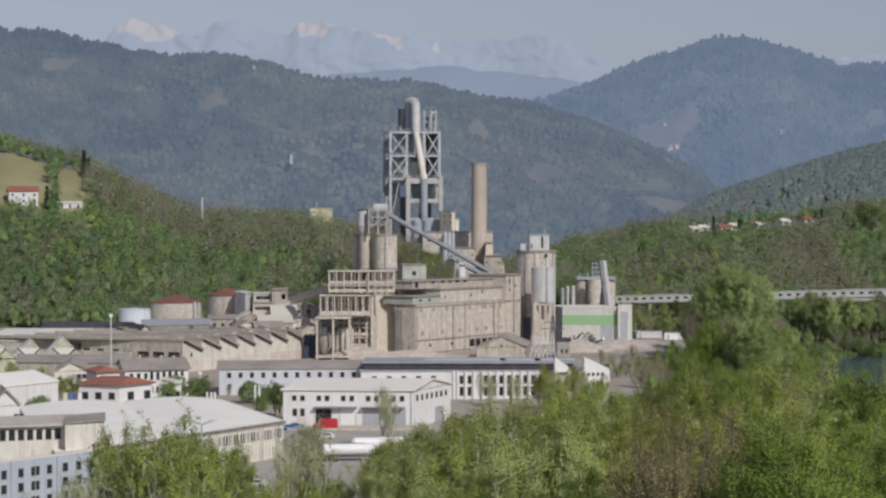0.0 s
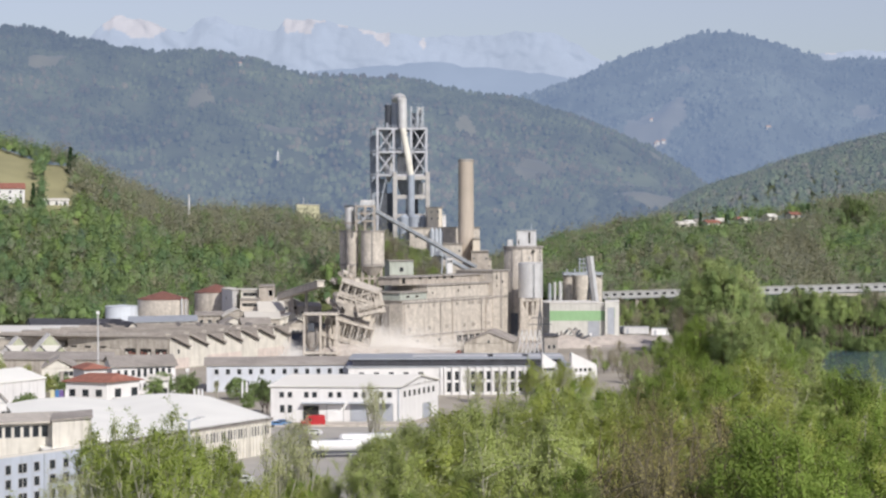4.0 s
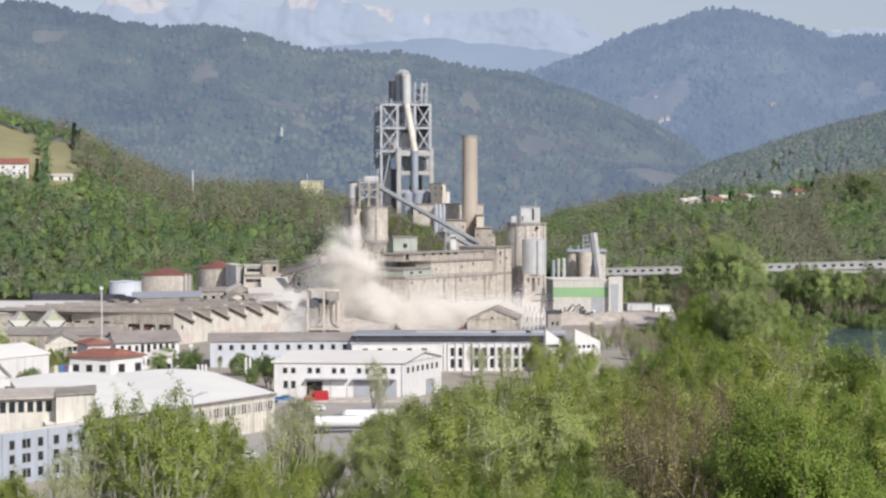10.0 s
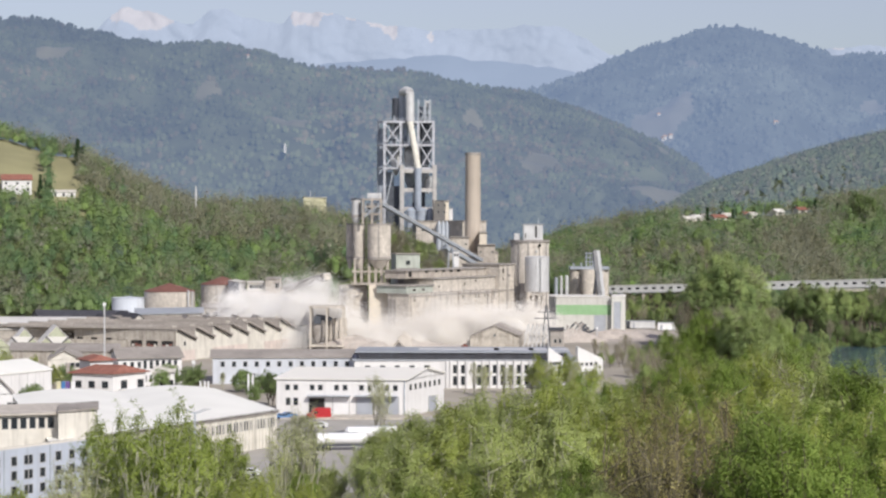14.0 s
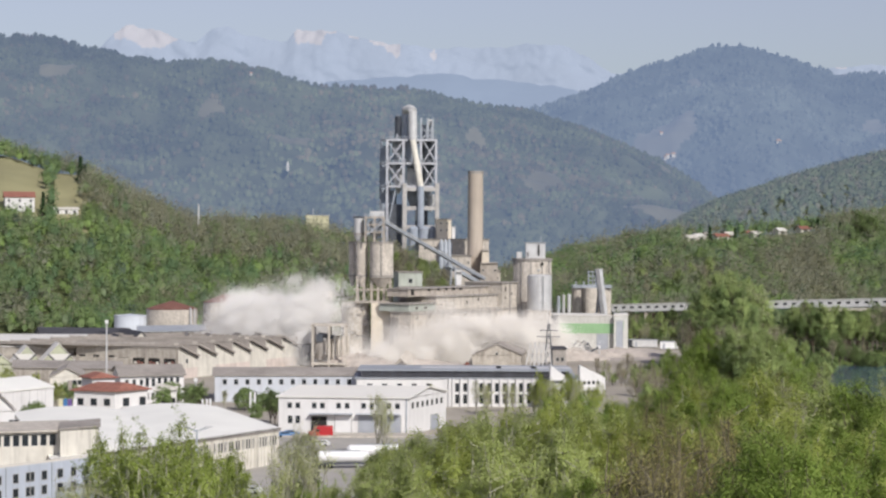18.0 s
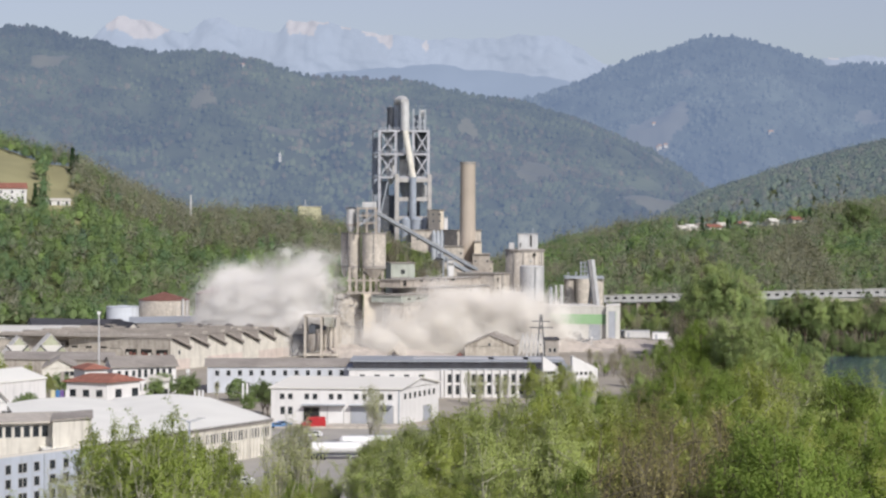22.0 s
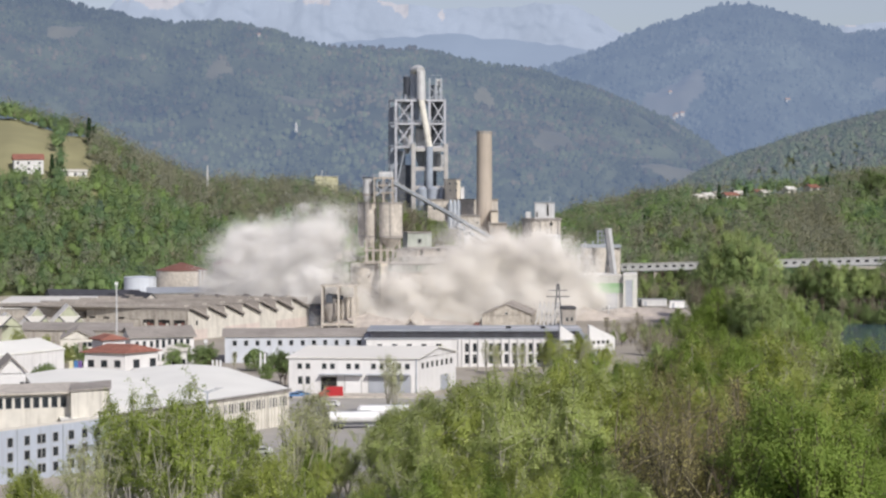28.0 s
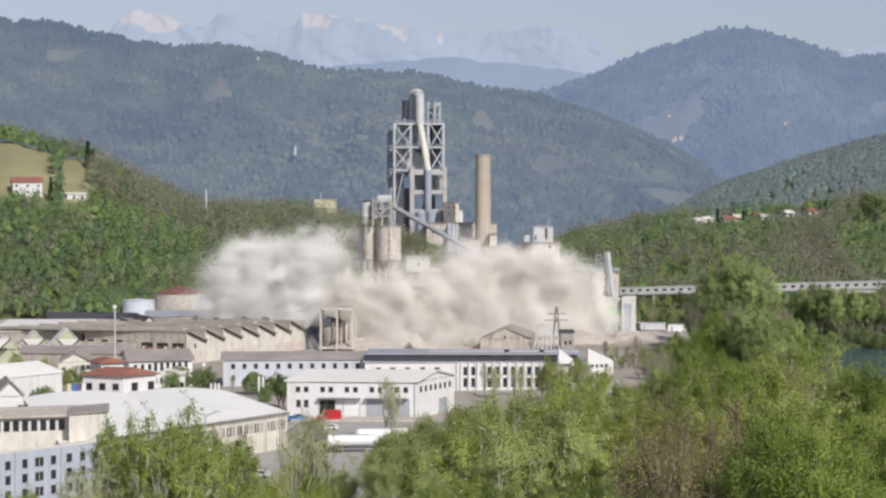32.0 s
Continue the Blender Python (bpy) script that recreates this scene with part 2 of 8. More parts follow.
# ---- mesh helpers ----
class Geo:
    """Vertices and faces of one part, in metres from its thing's base."""
    def __init__(self):
        self.v, self.f = [], []

    def add(self, vs, fs):
        k = len(self.v)
        self.v += [tuple(p) for p in vs]
        self.f += [tuple(k + i for i in f) for f in fs]
        return self

    def box(self, x0, x1, y0, y1, z0, z1):
        vs = [(x, y, z) for z in (z0, z1) for x, y in ((x0, y0), (x1, y0), (x1, y1), (x0, y1))]
        return self.add(vs, [(3, 2, 1, 0), (4, 5, 6, 7), (0, 1, 5, 4), (1, 2, 6, 5), (2, 3, 7, 6), (3, 0, 4, 7)])

    def prism(self, pts, z0, z1):
        n = len(pts)
        vs = [(x, y, z0) for x, y in pts] + [(x, y, z1) for x, y in pts]
        return self.add(vs, [tuple(range(n))[::-1], tuple(range(n, 2 * n))] + [(i, (i + 1) % n, n + (i + 1) % n, n + i) for i in range(n)])

    def beam(self, p, q, w, h=None):
        p, q = Vector(p), Vector(q)
        a = (q - p).normalized()
        s = a.cross(Vector((0, 0, 1)))
        s = s.normalized() if s.length > 1e-3 else Vector((1, 0, 0))
        u = s.cross(a).normalized()
        s, u = s * w / 2, u * (h or w) / 2
        vs = [c + i * s + j * u for c in (p, q) for i, j in ((-1, -1), (1, -1), (1, 1), (-1, 1))]
        return self.add(vs, [(3, 2, 1, 0), (4, 5, 6, 7), (0, 1, 5, 4), (1, 2, 6, 5), (2, 3, 7, 6), (3, 0, 4, 7)])

    def tube(self, p, q, r0, r1=None, n=20, caps=True):
        p, q, r1 = Vector(p), Vector(q), r0 if r1 is None else r1
        a = (q - p).normalized()
        s = a.cross(Vector((0, 0, 1)))
        s = s.normalized() if s.length > 1e-3 else Vector((1, 0, 0))
        u = a.cross(s)
        vs = [c + r * (math.cos(k * math.tau / n) * s + math.sin(k * math.tau / n) * u) for c, r in ((p, r0), (q, r1)) for k in range(n)]
        fs = [(i, (i + 1) % n, n + (i + 1) % n, n + i) for i in range(n)]
        if caps:
            fs += [tuple(range(n))[::-1], tuple(range(n, 2 * n))]
        return self.add(vs, fs)

    def lathe(self, x, y, prof, n=28):
        """prof: (radius, z) from bottom to top."""
        vs = [(x + r * math.cos(k * math.tau / n), y + r * math.sin(k * math.tau / n), z) for r, z in prof for k in range(n)]
        fs = [(j * n + i, j * n + (i + 1) % n, (j + 1) * n + (i + 1) % n, (j + 1) * n + i) for j in range(len(prof) - 1) for i in range(n)]
        fs += [tuple(range(n))[::-1], tuple(range((len(prof) - 1) * n, len(prof) * n))]
        return self.add(vs, fs)

    def quad(self, *p):
        return self.add(p, [tuple(range(len(p)))])


def mesh_of(name, geo, material, smooth=False):
    me = bpy.data.meshes.new(name)
    me.from_pydata(geo.v, [], geo.f)
    for m in (material if isinstance(material, (list, tuple)) else [material]):
        me.materials.append(m)
    if smooth:
        me.shade_smooth()
        me.set_sharp_from_angle(angle=radians(35))
    return me


def part(name, geo, material, parent=None, label="", smooth=False, at=None):
    ob = new(name, mesh_of(name, geo, material, smooth))
    if parent is not None:
        ob.parent = parent
    if at is not None:
        ob.matrix_basis = at
    return tagged(ob, label)


def thing(name, x, y, z, label, category, group="", kind=""):
    ob = new(name)
    ob.location = (x, y, z)
    return tagged(ob, label, category, group, kind)


def fast_mesh(name, verts, faces, materials, index=None, smooth=False, normals=None):
    """A large mesh from arrays of triangles or quads; normals: soft shading directions for leaves and dust."""
    me = bpy.data.meshes.new(name)
    k = faces.shape[1]
    me.vertices.add(len(verts))
    me.vertices.foreach_set("co", np.ascontiguousarray(verts, dtype=np.float32).ravel())
    me.loops.add(faces.size)
    me.loops.foreach_set("vertex_index", np.ascontiguousarray(faces, dtype=np.int32).ravel())
    me.polygons.add(len(faces))
    me.polygons.foreach_set("loop_start", np.arange(0, faces.size, k, dtype=np.int32))
    for m in materials:
        me.materials.append(m)
    if index is not None:
        me.polygons.foreach_set("material_index", np.ascontiguousarray(index, dtype=np.int32))
    me.update(calc_edges=True)
    me.validate()
    if smooth or normals is not None:
        me.shade_smooth()
    if normals is not None:
        normals = normals / (np.linalg.norm(normals, axis=1)[:, None] + 1e-6)
        soft_n = me.attributes.new("custom_normal", "FLOAT_VECTOR", "POINT")
        soft_n.data.foreach_set("vector", np.ascontiguousarray(normals, dtype=np.float32).ravel())
        me.update()
    return me

# ---- terrain: one ground sheet with the river bed and the wooded slopes ----
def along(x, knots):
    return np.interp(x, [k[0] for k in knots], [k[1] for k in knots])

def smooth(a, b, t):
    t = np.clip((t - a) / (b - a), 0, 1)
    return t * t * (3 - 2 * t)

# ridge heights against bearing (metres sideways at 1000 m), ridge at the given distance
LEFT_RIDGE = [(-420, 117), (-212, 97), (-196, 90), (-177, 85), (-158, 71), (-139, 60), (-120, 49), (-99, 50), (-77, 49), (-61, 47), (-39, 39), (-17, 27), (4, 9), (20, 0), (30, 0)]
RIGHT_RIDGE = [(17, 0), (24, 16), (45, 26), (58, 32), (86, 40), (112, 47), (140, 49), (167, 52), (194, 55), (213, 58), (420, 75)]
RIGHT_BACK = [(80, 0), (107, 55), (126, 75), (140, 84), (167, 101), (194, 115), (213, 124), (420, 169)]

def ground_z(x, y):
    x, y = np.asarray(x, float), np.asarray(y, float)
    s = x / np.maximum(y, 60) * 1000
    z = np.zeros_like(x)
    # slope under the camera
    z = z + 49.2 * (1 - smooth(2, 62, y)) * (y < 70)
    left = along(s, LEFT_RIDGE) * smooth(940, 1270, y + 0.25 * np.minimum(x + 200, 0)) * (1 - 0.75 * smooth(1330, 1750, y))
    right = along(s, RIGHT_RIDGE) * smooth(1000, 1330, y) * (1 - 0.6 * smooth(1400, 1750, y))
    back = along(s, RIGHT_BACK) * smooth(1550, 2050, y) * (1 - 0.5 * smooth(2100, 2700, y))
    knoll = along(s, [(-82, 0), (-70, 20), (-60, 30), (-45, 36), (-25, 37), (-12, 28), (2, 18), (9, 0)]) * smooth(885, 925, y) * (1 - smooth(938, 962, y))
    z = z + np.maximum(np.maximum(left, right), np.maximum(back, knoll))
    # river channel
    cx = river_x(y)
    w = 30 + 0.01 * y
    z = z - 9.0 * (1 - smooth(w * 0.8, w * 1.35, np.abs(x - cx))) * (1 - smooth(1000, 1100, y)) * smooth(90, 240, y)
    return z

def river_x(y):
    return along(y, [(0, 110), (300, 105), (500, 140), (700, 180), (800, 187), (860, 198), (900, 214), (950, 300), (1000, 400), (1400, 700), (3000, 900)])

ang = np.concatenate([np.linspace(-70, -15, 23)[:-1], np.linspace(-15, 15, 241), np.linspace(15, 70, 23)[1:]])
dist = np.concatenate([np.linspace(-60, 200, 27)[:-1], 200 * 1.018 ** np.arange(0, 181)])
A, Dd = np.meshgrid(np.tan(np.radians(ang)), dist)
gx = A * np.maximum(Dd, 60) * 1.0
gy = Dd
gz = ground_z(gx, gy)
rough = np.array([noise.noise(Vector((a / 40, b / 40, 0))) for a, b in zip(gx.ravel(), gy.ravel())]).reshape(gx.shape)
gz = gz + rough * np.where(gz > 8, 3.0, 0.0)
nr, nc = gx.shape
idx = np.arange(nr * nc).reshape(nr, nc)
quads = np.stack([idx[:-1, :-1], idx[:-1, 1:], idx[1:, 1:], idx[1:, :-1]], -1).reshape(-1, 4)
cxm = gx[:-1, :-1].ravel()
cym = gy[:-1, :-1].ravel()
czm = gz[:-1, :-1].ravel()
yard = (cym > 330) & (cym < 965) & (cxm < np.where(cym > 720, 0.122, 0.105) * cym) & (np.abs(czm) < 1)
near = (cym <= 330) | ((cym < 1000) & (cxm >= 0.105 * cym))
sx = cxm / np.maximum(cym, 60) * 1000
meadow = (cym > 1120) & (cym < 1300) & (((sx > -240) & (sx < -190)) | ((sx > -189) & (sx < -174) & (cym < 1240)))
gi = np.where(meadow, 3, np.where(yard, 0, np.where(near, 1, 2)))
ground = new("ground", fast_mesh("ground", np.stack([gx, gy, gz], -1).reshape(-1, 3), quads, [YARD, GRASS, FOREST_FLOOR, MEADOW], gi, True))
tagged(ground, "dusty yard and grassy valley floor rising into wooded slopes", "ground", kind="structure")

# river surface
g = Geo()
ys = [120 + 20 * k for k in range(50)]
for y0, y1 in zip(ys[:-1], ys[1:]):
    g.quad((float(river_x(y0)) - 60, y0, -4.6), (float(river_x(y0)) + 60, y0, -4.6), (float(river_x(y1)) + 60, y1, -4.6), (float(river_x(y1)) - 60, y1, -4.6))
tagged(part("water", g, WATER), "calm green-blue river water between wooded banks", "river", kind="structure")

def is_glade(xs, ys):
    """Open clearings in the woods of the far hills."""
    return np.array([noise.noise(Vector((a / 75, b / 170, 40.5))) for a, b in zip(xs, ys)]) > 0.6

def hill(name, label, ridge, depth, foot, material, rough_h, span=16, base=20, cell=0.09, back=0.5, rows=130, canopy=8.0):
    """A wooded hill: ridge knots are (metres sideways at 1000 m, height); foot: distance at which it starts."""
    a = np.linspace(-span, span, int(2 * span / cell))
    d = np.linspace(foot, depth * 1.06, rows)
    A2, D2 = np.meshgrid(np.tan(np.radians(a)), d)
    top = along(A2 * 1000, ridge)
    prof = np.clip((D2 - foot) / (depth - foot), 0, 1)
    prof = prof ** 0.85
    prof = np.where(D2 > depth, 1 - back * (D2 - depth) / (depth * 0.06), prof)
    x, y = A2 * D2, D2
    fold = np.array([noise.fractal(Vector((p / 330, q / 330, depth)), 0.9, 2.1, 4) for p, q in zip(x.ravel(), y.ravel())]).reshape(x.shape)
    z = base + (top - base) * prof + fold * rough_h * np.sin(np.clip(prof, 0, 1) * math.pi) ** 0.6
    # rounded tree canopy
    bumps = np.array([abs(noise.noise(Vector((p / 13, q / 26, 2)))) + 0.6 * abs(noise.noise(Vector((p / 6, q / 12, 7)))) for p, q in zip(x.ravel(), y.ravel())]).reshape(x.shape)
    z = z + canopy * (1.0 - 1.6 * bumps)
    r, c = x.shape
    ii = np.arange(r * c).reshape(r, c)
    q = np.stack([ii[:-1, :-1], ii[:-1, 1:], ii[1:, 1:], ii[1:, :-1]], -1).reshape(-1, 4)
    ob = new(name, fast_mesh(name, np.stack([x, y, z], -1).reshape(-1, 3), q, material, None if len(material) == 1 else is_glade(x[:-1, :-1].ravel(), y[:-1, :-1].ravel()).astype(int), True))
    tagged(ob, label, "hill", kind="structure")
    return x, y, z

def ball(n_lat=5, n_lon=8):
    """A coarse round lump: points and quads."""
    th = np.linspace(0.12, math.pi - 0.12, n_lat)
    ph = np.arange(n_lon) * math.tau / n_lon
    T, P = np.meshgrid(th, ph, indexing="ij")
    p = np.stack([np.sin(T) * np.cos(P + 0.4 * T), np.sin(T) * np.sin(P + 0.4 * T), np.cos(T)], -1).reshape(-1, 3)
    ii = np.arange(n_lat * n_lon).reshape(n_lat, n_lon)
    q = np.stack([ii[:-1], ii[1:], np.roll(ii[1:], -1, 1), np.roll(ii[:-1], -1, 1)], -1).reshape(-1, 4)
    return p, q
BALL_P, BALL_Q = ball()
CROWN_P, CROWN_Q = ball(4, 6)

def hill_crowns(name, label, form, n, r0, r1, mats, seed):
    """Tree crowns over a far hill, uncountable: small uneven lumps; the budding kinds grow in patches, and glades stay open."""
    rs = np.random.RandomState(seed)
    x, y, z = form
    use = np.argwhere((np.abs(x / y) < 0.27) & (z > 25) & (np.arange(len(x))[:, None] < len(x) * 0.95))
    pick = use[rs.randint(0, len(use), n)]
    px, py, pz = (q[pick[:, 0], pick[:, 1]] for q in (x, y, z))
    px, py = px + rs.uniform(-3, 3, n), py + rs.uniform(-4, 4, n)
    patch = np.array([noise.fractal(Vector((a / 260, b / 520, seed)), 0.9, 2.1, 3) for a, b in zip(px, py)])
    keep = ~is_glade(px, py)
    px, py, pz, patch = px[keep], py[keep], pz[keep], patch[keep]
    n = len(px)
    r = rs.uniform(r0, r1, n)
    lump = CROWN_P[None] * rs.uniform(0.7, 1.15, (n, len(CROWN_P), 1)) * r[:, None, None] * np.array((1.0, 1.0, 1.15))
    v = (lump + np.stack([px, py, pz + 0.3 * r], 1)[:, None, :]).reshape(-1, 3)
    f = (CROWN_Q[None] + (np.arange(n) * len(CROWN_P))[:, None, None]).reshape(-1, 4)
    nv = (CROWN_P[None] * 0.6 + np.array((0.1, -0.2, 0.45))).repeat(n, 0).reshape(-1, 3)
    index = np.repeat((patch + 0.3 * rs.normal(size=n) > 0.22).astype(int) % len(mats), len(CROWN_Q))
    tagged(new(name, fast_mesh(name, v, f, mats, index, normals=nv)), label, "woods", kind="stuff")

MID_RIDGE = [(-420, 310), (-240, 349), (-212, 332), (-196, 334), (-172, 318), (-137, 294), (-110, 297), (-91, 283), (-61, 265), (-36, 263), (-17, 261), (-7, 253), (18, 230), (31, 224), (59, 202), (86, 178), (113, 137), (129, 108), (150, 70), (180, 20), (420, 20)]
FAR_RIDGE = [(-420, 60), (-40, 150), (0, 250), (18, 274), (31, 285), (48, 296), (59, 312), (86, 361), (105, 383), (124, 412), (143, 415), (167, 388), (186, 358), (213, 362), (300, 380), (420, 300)]
VERY_FAR = [(-420, 300), (-60, 370), (-20, 390), (0, 392), (20, 380), (45, 372), (70, 350), (180, 300), (420, 300)]
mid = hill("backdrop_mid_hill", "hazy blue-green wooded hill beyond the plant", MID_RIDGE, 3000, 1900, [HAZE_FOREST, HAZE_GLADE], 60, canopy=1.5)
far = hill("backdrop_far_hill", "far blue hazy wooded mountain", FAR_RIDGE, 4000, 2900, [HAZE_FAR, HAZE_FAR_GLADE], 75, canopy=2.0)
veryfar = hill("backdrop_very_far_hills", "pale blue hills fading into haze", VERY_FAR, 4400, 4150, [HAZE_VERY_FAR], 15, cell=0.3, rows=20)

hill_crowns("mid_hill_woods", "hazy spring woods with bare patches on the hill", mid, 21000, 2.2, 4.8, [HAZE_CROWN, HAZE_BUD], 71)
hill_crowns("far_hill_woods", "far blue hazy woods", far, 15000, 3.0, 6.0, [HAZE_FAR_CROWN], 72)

# snowy range
SNOW_RIDGE = [(-420, 420), (-250, 470), (-172, 460), (-161, 505), (-154, 536), (-142, 531), (-131, 508), (-120, 493), (-112, 526), (-104, 531), (-96, 507), (-77, 500), (-72, 523), (-61, 526), (-44, 512), (-34, 500), (-23, 493), (-7, 483), (18, 487), (45, 494), (61, 480), (72, 454), (83, 428), (110, 400), (150, 400), (178, 425), (186, 445), (194, 450), (213, 445), (240, 470), (420, 430)]
# the snow glows faintly as well: haze put into its material
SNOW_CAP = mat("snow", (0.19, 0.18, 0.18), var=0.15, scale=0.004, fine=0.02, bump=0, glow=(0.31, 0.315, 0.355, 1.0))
a = np.linspace(-26, 26, 1100)
lv = np.linspace(0, 1, 70)
A2, L2 = np.meshgrid(np.tan(np.radians(a)), lv)
top = along(A2 * 1000, SNOW_RIDGE)
jag = np.array([noise.fractal(Vector((t * 60, 0, 3)), 0.8, 2.0, 5) for t in A2[0]])
top = top + jag[None, :] * 9
x, y = A2 * 4850, 4600 + 260 * L2
rel = np.array([noise.fractal(Vector((p / 160, l * 3, 5)), 0.9, 2.1, 4) for p, l in zip(x.ravel(), L2.ravel())]).reshape(x.shape)
z = 150 + (top - 150) * L2 + rel * 14 * (1 - L2)
y = y + rel * 45
r, c = x.shape
ii = np.arange(r * c).reshape(r, c)
q = np.stack([ii[:-1, :-1], ii[:-1, 1:], ii[1:, 1:], ii[1:, :-1]], -1).reshape(-1, 4)
line = along(A2 * 1000, [(-420, 700), (-168, 700), (-160, 498), (-150, 488), (-130, 488), (-126, 525), (-118, 492), (-112, 500), (-108, 530), (-104, 518), (-98, 600), (-76, 600), (-72, 474), (-55, 478), (-40, 466), (-24, 455), (-19, 485), (-16, 600), (-6, 474), (0, 600), (180, 600), (188, 436), (200, 445), (215, 600)])
fine_rel = np.array([noise.noise(Vector((p / 45, l * 9, 8))) for p, l in zip(x.ravel(), L2.ravel())]).reshape(x.shape)
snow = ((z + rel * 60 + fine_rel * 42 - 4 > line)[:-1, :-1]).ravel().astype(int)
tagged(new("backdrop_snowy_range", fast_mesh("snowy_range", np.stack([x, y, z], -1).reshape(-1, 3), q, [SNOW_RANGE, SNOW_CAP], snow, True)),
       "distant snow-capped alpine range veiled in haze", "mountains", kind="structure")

# ---- building kit ----
def wall_points(p0, p1, p2):
    return [p0, p1, p2, (p0[0] + p2[0] - p1[0], p0[1] + p2[1] - p1[1])]

def on_wall(a, b, u, out=0.0):
    """A point u metres along the wall a-b, moved out by that much (outside is to the right of a-b)."""
    d = math.hypot(b[0] - a[0], b[1] - a[1])
    ex, ey = (b[0] - a[0]) / d, (b[1] - a[1]) / d
    return (a[0] + ex * u + ey * out, a[1] + ey * u - ex * out)

def wall_box(g, a, b, u0, u1, z0, z1, o0, o1):
    c = [on_wall(a, b, u0, o0), on_wall(a, b, u1, o0), on_wall(a, b, u1, o1), on_wall(a, b, u0, o1)]
    return g.prism(c, z0, z1)

def window(parent, a, b, u, z, w, h, name="window", frame_m=None, pane_m=None):
    """A framed window centred u along the wall a-b at height z."""
    t = min(0.09, w * 0.1)
    g = Geo()
    wall_box(g, a, b, u - w / 2, u + w / 2, z - h / 2, z - h / 2 + t, -0.1, 0.09)
    wall_box(g, a, b, u - w / 2, u + w / 2, z + h / 2 - t, z + h / 2, -0.1, 0.08)
    for s in (u - w / 2, u + w / 2 - t):
        wall_box(g, a, b, s, s + t, z - h / 2 + t, z + h / 2 - t, -0.1, 0.07)
    win = part(name, g, frame_m or WIN_FRAME, parent)
    g = Geo()
    wall_box(g, a, b, u - w / 2 + t, u + w / 2 - t, z - h / 2 + t, z + h / 2 - t, -0.1, 0.03)
    part("pane", g, pane_m or GLASS, win)
    return win

def building(name, label, category, p0, p1, p2, h, wall, roof_m, roof="flat", rise=2.0, over=0.5, base=0.0, wins=(), parapet=0.0, group=""):
    """A block with the visible walls p0-p1 and p1-p2; windows: (wall 0 or 1, first, last, count, height, width, tall)."""
    ox, oy = p1
    pts = [(x - ox, y - oy) for x, y in wall_points(p0, p1, p2)]
    t = thing(name, ox, oy, base, label, category, group)
    part("wall", Geo().prism(pts, -1.0, h), wall, t)
    cx, cy = sum(p[0] for p in pts) / 4, sum(p[1] for p in pts) / 4
    def out(p, o):
        d = math.hypot(p[0] - cx, p[1] - cy)
        return (p[0] + (p[0] - cx) / d * o, p[1] + (p[1] - cy) / d * o)
    e = [out(p, over * 1.4) for p in pts]
    g = Geo()
    if roof == "flat":
        g.prism(e, h + 0.004, h + 0.35 + parapet)
    else:
        # ridge along wall 0-1 or 1-2
        i, j, k, l = (0, 1, 2, 3) if roof == "along0" else (1, 2, 3, 0)
        m0 = ((e[j][0] + e[k][0]) / 2, (e[j][1] + e[k][1]) / 2)
        m1 = ((e[i][0] + e[l][0]) / 2, (e[i][1] + e[l][1]) / 2)
        if roof == "hip":
            i, j, k, l = 0, 1, 2, 3
            m0 = ((e[j][0] + e[k][0]) / 2 * 0.6 + cx * 0.4, (e[j][1] + e[k][1]) / 2 * 0.6 + cy * 0.4)
            m1 = ((e[i][0] + e[l][0]) / 2 * 0.6 + cx * 0.4, (e[i][1] + e[l][1]) / 2 * 0.6 + cy * 0.4)
        lo, hi, th = h - 0.1, h + rise, 0.3
        for dz in (0.0, th):
            g.add([(*e[i], lo + dz), (*e[j], lo + dz), (*m0, hi + dz), (*m1, hi + dz)], [(0, 1, 2, 3)])
            g.add([(*e[k], lo + dz), (*e[l], lo + dz), (*m1, hi + dz), (*m0, hi + dz)], [(0, 1, 2, 3)])
            if roof == "hip":
                g.add([(*e[j], lo + dz), (*e[k], lo + dz), (*m0, hi + dz)], [(0, 1, 2)])
                g.add([(*e[l], lo + dz), (*e[i], lo + dz), (*m1, hi + dz)], [(0, 1, 2)])
        rim = [(*e[i], lo), (*e[j], lo), (*m0, hi), (*e[k], lo), (*e[l], lo), (*m1, hi)] if roof != "hip" else [(*e[q], lo) for q in (i, j, k, l)]
        for a, b in zip(rim, rim[1:] + rim[:1]):
            g.quad(a, b, (b[0], b[1], b[2] + th), (a[0], a[1], a[2] + th))
        if roof != "hip":
            w0 = ((pts[j][0] + pts[k][0]) / 2, (pts[j][1] + pts[k][1]) / 2)
            w1 = ((pts[i][0] + pts[l][0]) / 2, (pts[i][1] + pts[l][1]) / 2)
            for a, b, m in ((pts[j], pts[k], w0), (pts[l], pts[i], w1)):
                part("gable", Geo().quad((*a, h - 0.3), (*b, h - 0.3), (*b, h), (*m, hi - 0.05), (*a, h)), wall, t)
    part("roof", g, roof_m, t)
    for face, first, last, count, z, w, tall in wins:
        a, b = (pts[0], pts[1]) if face == 0 else (pts[1], pts[2])
        span = math.hypot(b[0] - a[0], b[1] - a[1])
        first, last = max(first, w * 0.7), min(last, span - w * 0.7)
        for q in range(count):
            window(t, a, b, first + (last - first) * (q / (count - 1) if count > 1 else 0.5), z, w, tall)
    return t, pts

